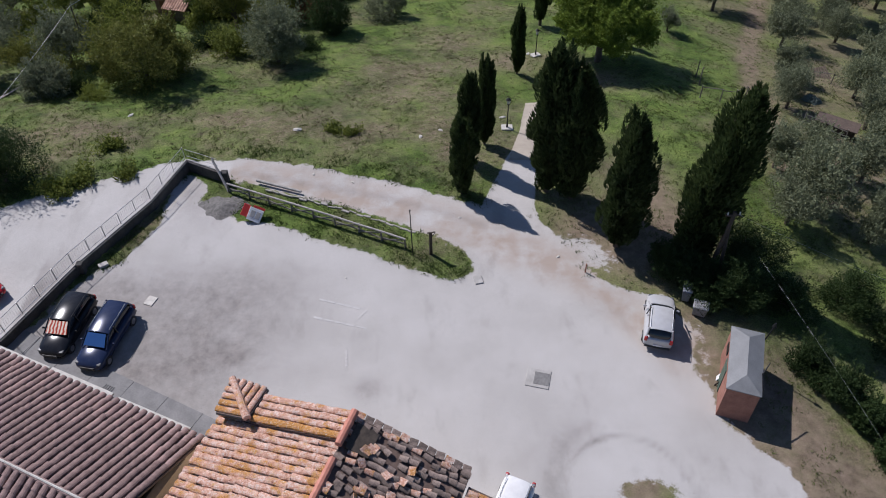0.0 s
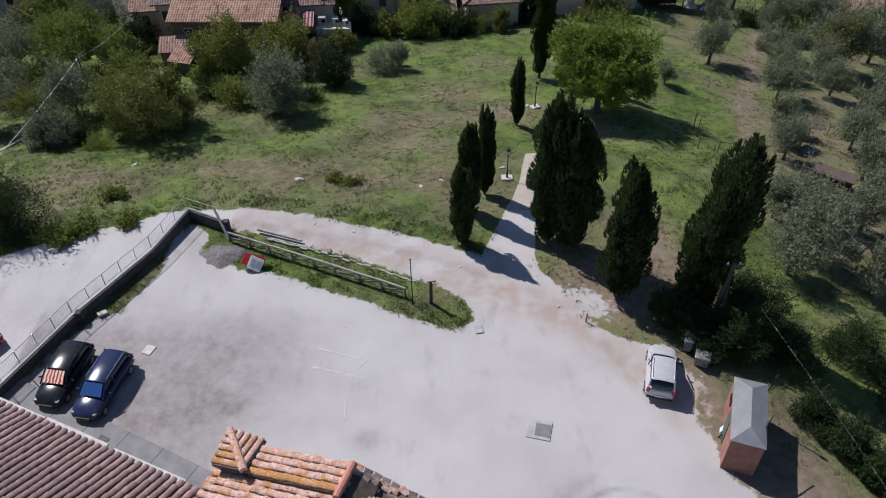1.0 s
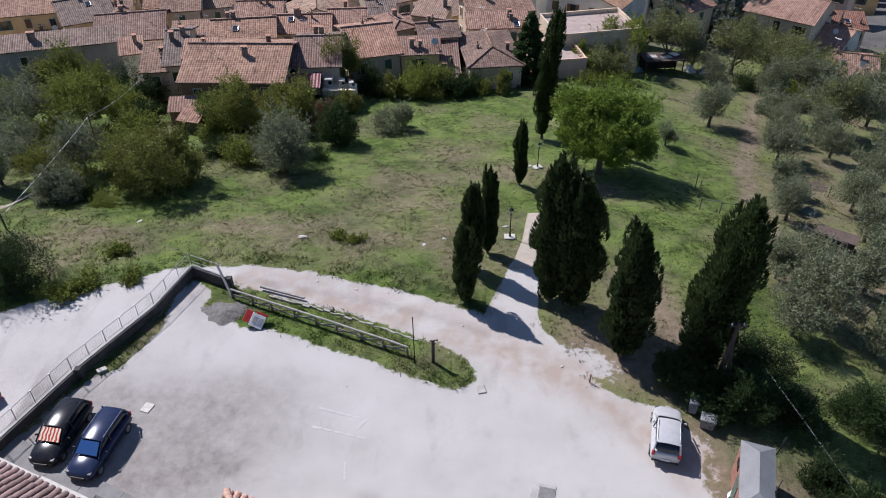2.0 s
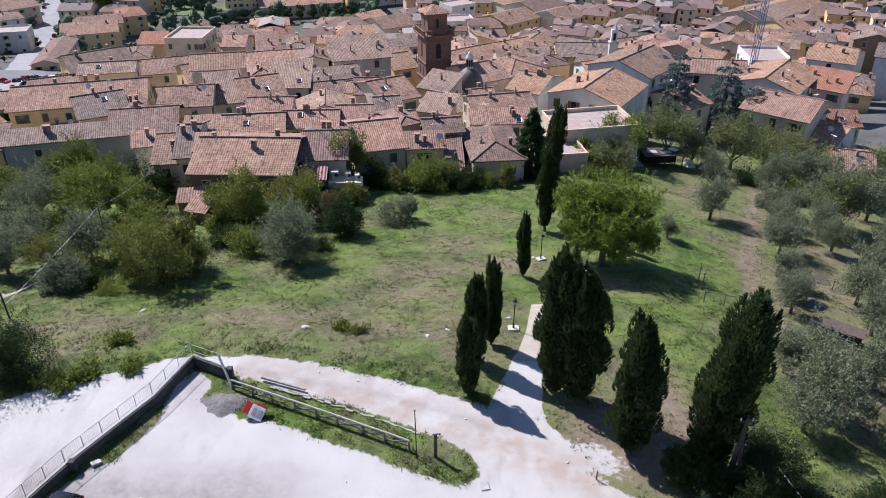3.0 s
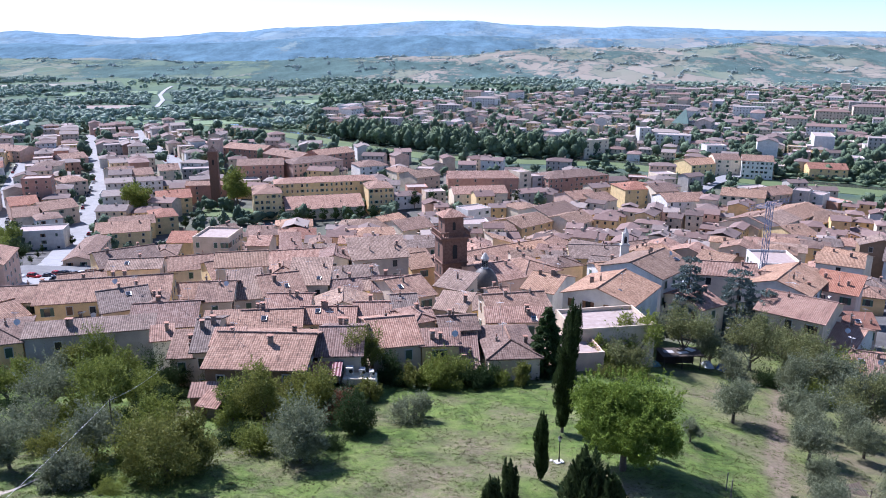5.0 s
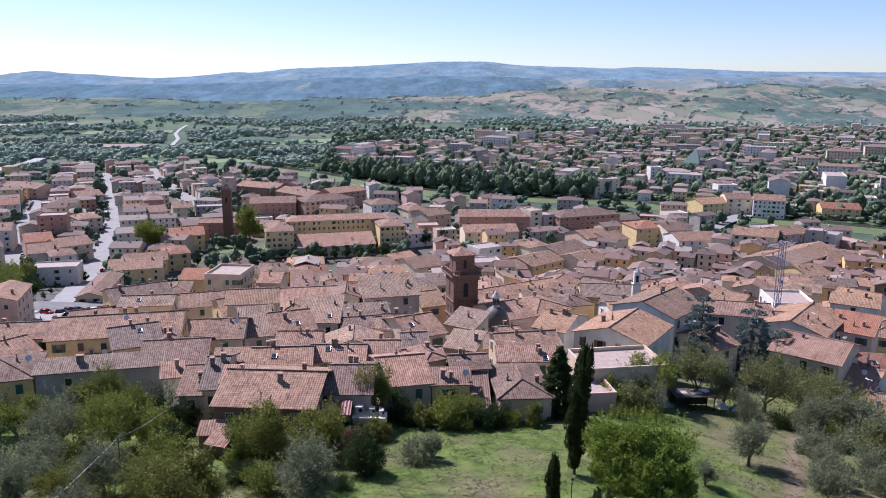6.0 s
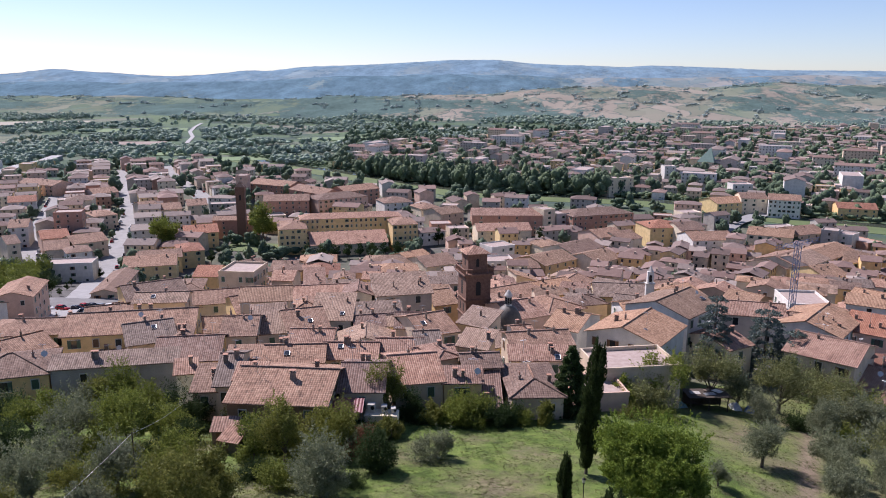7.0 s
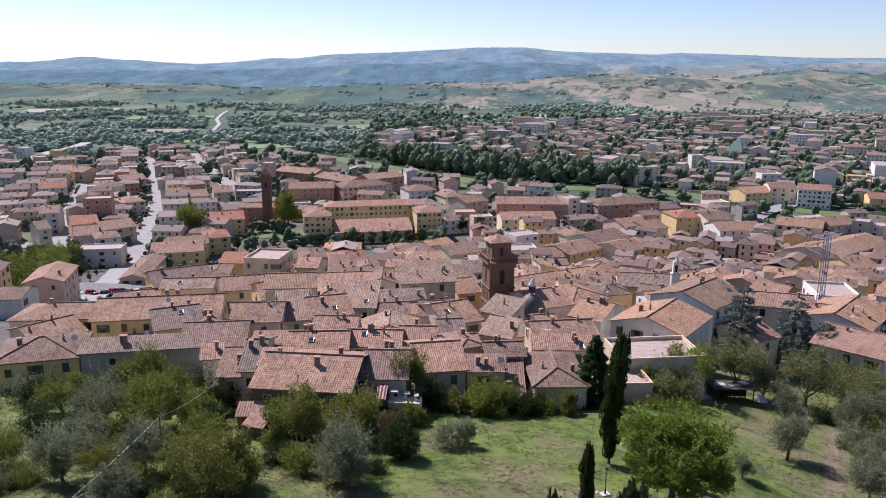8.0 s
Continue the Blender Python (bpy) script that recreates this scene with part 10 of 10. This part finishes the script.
OPEN_FIELDS = ((-900, 1010, -480, 1090, 55), (-330, 1000, -220, 1110, 50), (-380, 850, -215, 925, 45), (-300, 1180, -150, 1250, 70), (-700, 1330, -560, 1380, 90), (-1000, 1480, -840, 1560, 130), (-120, 1420, 60, 1500, 110))
# leaf colours made pale and bluish, with the air's haze painted in
PLAIN_HAZE_GREEN = far_leaf("plain_leaf", (0.165, 0.222, 0.190), (0.290, 0.355, 0.270))
PLAIN_HAZE_SOFT = far_leaf("plain_soft_leaf", (0.235, 0.305, 0.240), (0.385, 0.460, 0.330))
plain_trees = []
for i in range(21000):
    y = rw.uniform(640, 1750)
    x = rw.uniform(-0.80 * y, 0.62 * y)
    limit = np.interp(x, [-1500, -420, -300, -200, -60, 100, 400, 800, 1100], [600, 760, 830, 860, 1150, 1330, 1500, 1600, 1500])
    if y < limit - 20 or (float(waves(np.array(x), np.array(y), 130, 4.0) + 0.35 * waves(np.array(x), np.array(y), 38, 1.0)) < (-0.08 if y < 1350 else 0.06) and rw.random() < 0.95):
        continue
    if any(off_line(x, y, ln) < 18 for ln in OPEN_ROADS) or any(off_line(x, y, ((ax, ay), (bx, by))) < wd / 2 + 8 for ax, ay, bx, by, wd in OPEN_FIELDS):
        continue
    plain_trees.append((x, y, rw.uniform(5, 12), rw.uniform(3, 7.5)))
far_trees("plain_woods", plain_trees[::2], PLAIN_HAZE_GREEN, "dark hedges and woods across the plain", 3, 3, 48, 1.6)
far_trees("plain_woods", plain_trees[1::2], PLAIN_HAZE_SOFT, "lighter green trees across the plain", 4, 3, 48, 1.6)
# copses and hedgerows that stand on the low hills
# these leaves are paler still, haze being part of their colour
HILL_HAZE_GREEN = far_leaf("hill_leaf", (0.275, 0.335, 0.315), (0.390, 0.455, 0.405))
low = LAND["backdrop_low_hills"]
hill_trees, hill_feet = [], []
for i in range(230):
    r, c = rw.randrange(4, 38), rw.randrange(40, 330)
    across, many = rw.random() < 0.6, rw.randrange(4, 16)
    for k in range(many):
        rr_, cc_ = (r, c + k * 0.28) if across else (r + k * 0.16 * rw.choice((1, 1, 2)), c + k * 0.12)
        if rw.random() < 0.3:
            rr_, cc_ = r + rw.uniform(0, 1.2), c + rw.uniform(0, 1.6)
        i0, j0 = min(38, int(rr_)), min(351, int(cc_))
        fr_r, fr_c = min(1.0, rr_ - i0), min(1.0, cc_ - j0)
        spot = (low[i0, j0] * (1 - fr_r) + low[i0 + 1, j0] * fr_r) * (1 - fr_c) + (low[i0, j0 + 1] * (1 - fr_r) + low[i0 + 1, j0 + 1] * fr_r) * fr_c
        if spot[2] < ground_z(spot[0], spot[1]) + 0.5:
            continue
        hill_trees.append((spot[0], spot[1], rw.uniform(3, 8), rw.uniform(2.5, 5)))
        hill_feet.append(spot[2])
far_trees("hill_copses", hill_trees, HILL_HAZE_GREEN, "dark copses and hedgerows on the low hills", 7, 3, 12, 2.0, hill_feet)
scrub = []
for i in range(700):
    t_ = rw.random()
    k = min(8, int(t_ * 9))
    (ax, ay), (bx, by) = RIVER[k], RIVER[k + 1]
    f_ = rw.random()
    scrub.append((ax + (bx - ax) * f_ + rw.uniform(14, 34), ay + (by - ay) * f_ + rw.uniform(18, 40), rw.uniform(2.5, 6), rw.uniform(2.5, 5)))
far_trees("bank_scrub", scrub, FAR_SOFT, "green scrub along the river bank", 5, 3, 14, 1.2)
broad_tree("tree", pose(-127.4, 412, -58), 24, 9, BROAD, 301, "large green tree on the lawn by the convent", "", 5000, 1.1, 0.3, 26)
broad_tree("tree", pose(-178, 397, -57.5), 20, 8.5, BROAD, 302, "large round green tree in a garden", "", 5000, 1.1, 0.25, 26)
mini = broad_tree("tree", pose(-96, 384, -58), 8.5, 2.8, DARKLEAF, 303, "clipped round dark-green street tree", "street trees", 1500, 0.6, 0.2, 10)
for i in range(8):
    put_copy(mini, pose(-89 + 6.5 * i, 386.5 + 1.9 * i, -58, 0, 0, 40 * i))
for i, (x, y, s) in enumerate(((-205, 330, 1.3), (-215, 345, 1.2), (-143, 372, 0.9), (-158, 252, 1.3), (-164, 262, 1.2), (-155, 236, 1.0), (-147, 232, 0.8), (-60, 380, 1.2), (-20, 425, 1.3), (-30, 430, 1.2), (30, 440, 1.1), (55, 470, 1.4), (-100, 235, 0.8))):
    put_copy(mini, pose(x, y, ground_z(x, y), 0, 0, 61 * i) @ Matrix.Scale(s, 4))
for i, (x, y, s) in enumerate(((-176, 295, 0.4), (-164, 270, 0.35), (-185, 314, 0.45), (-168, 276, 0.3), (-209, 339, 0.9), (-196, 343, 0.95), (-204, 336, 0.7), (-183, 336, 0.6))):
    put_copy(mini, pose(x, y, ground_z(x, y), 0, 0, 77 * i) @ Matrix.Scale(s, 4))
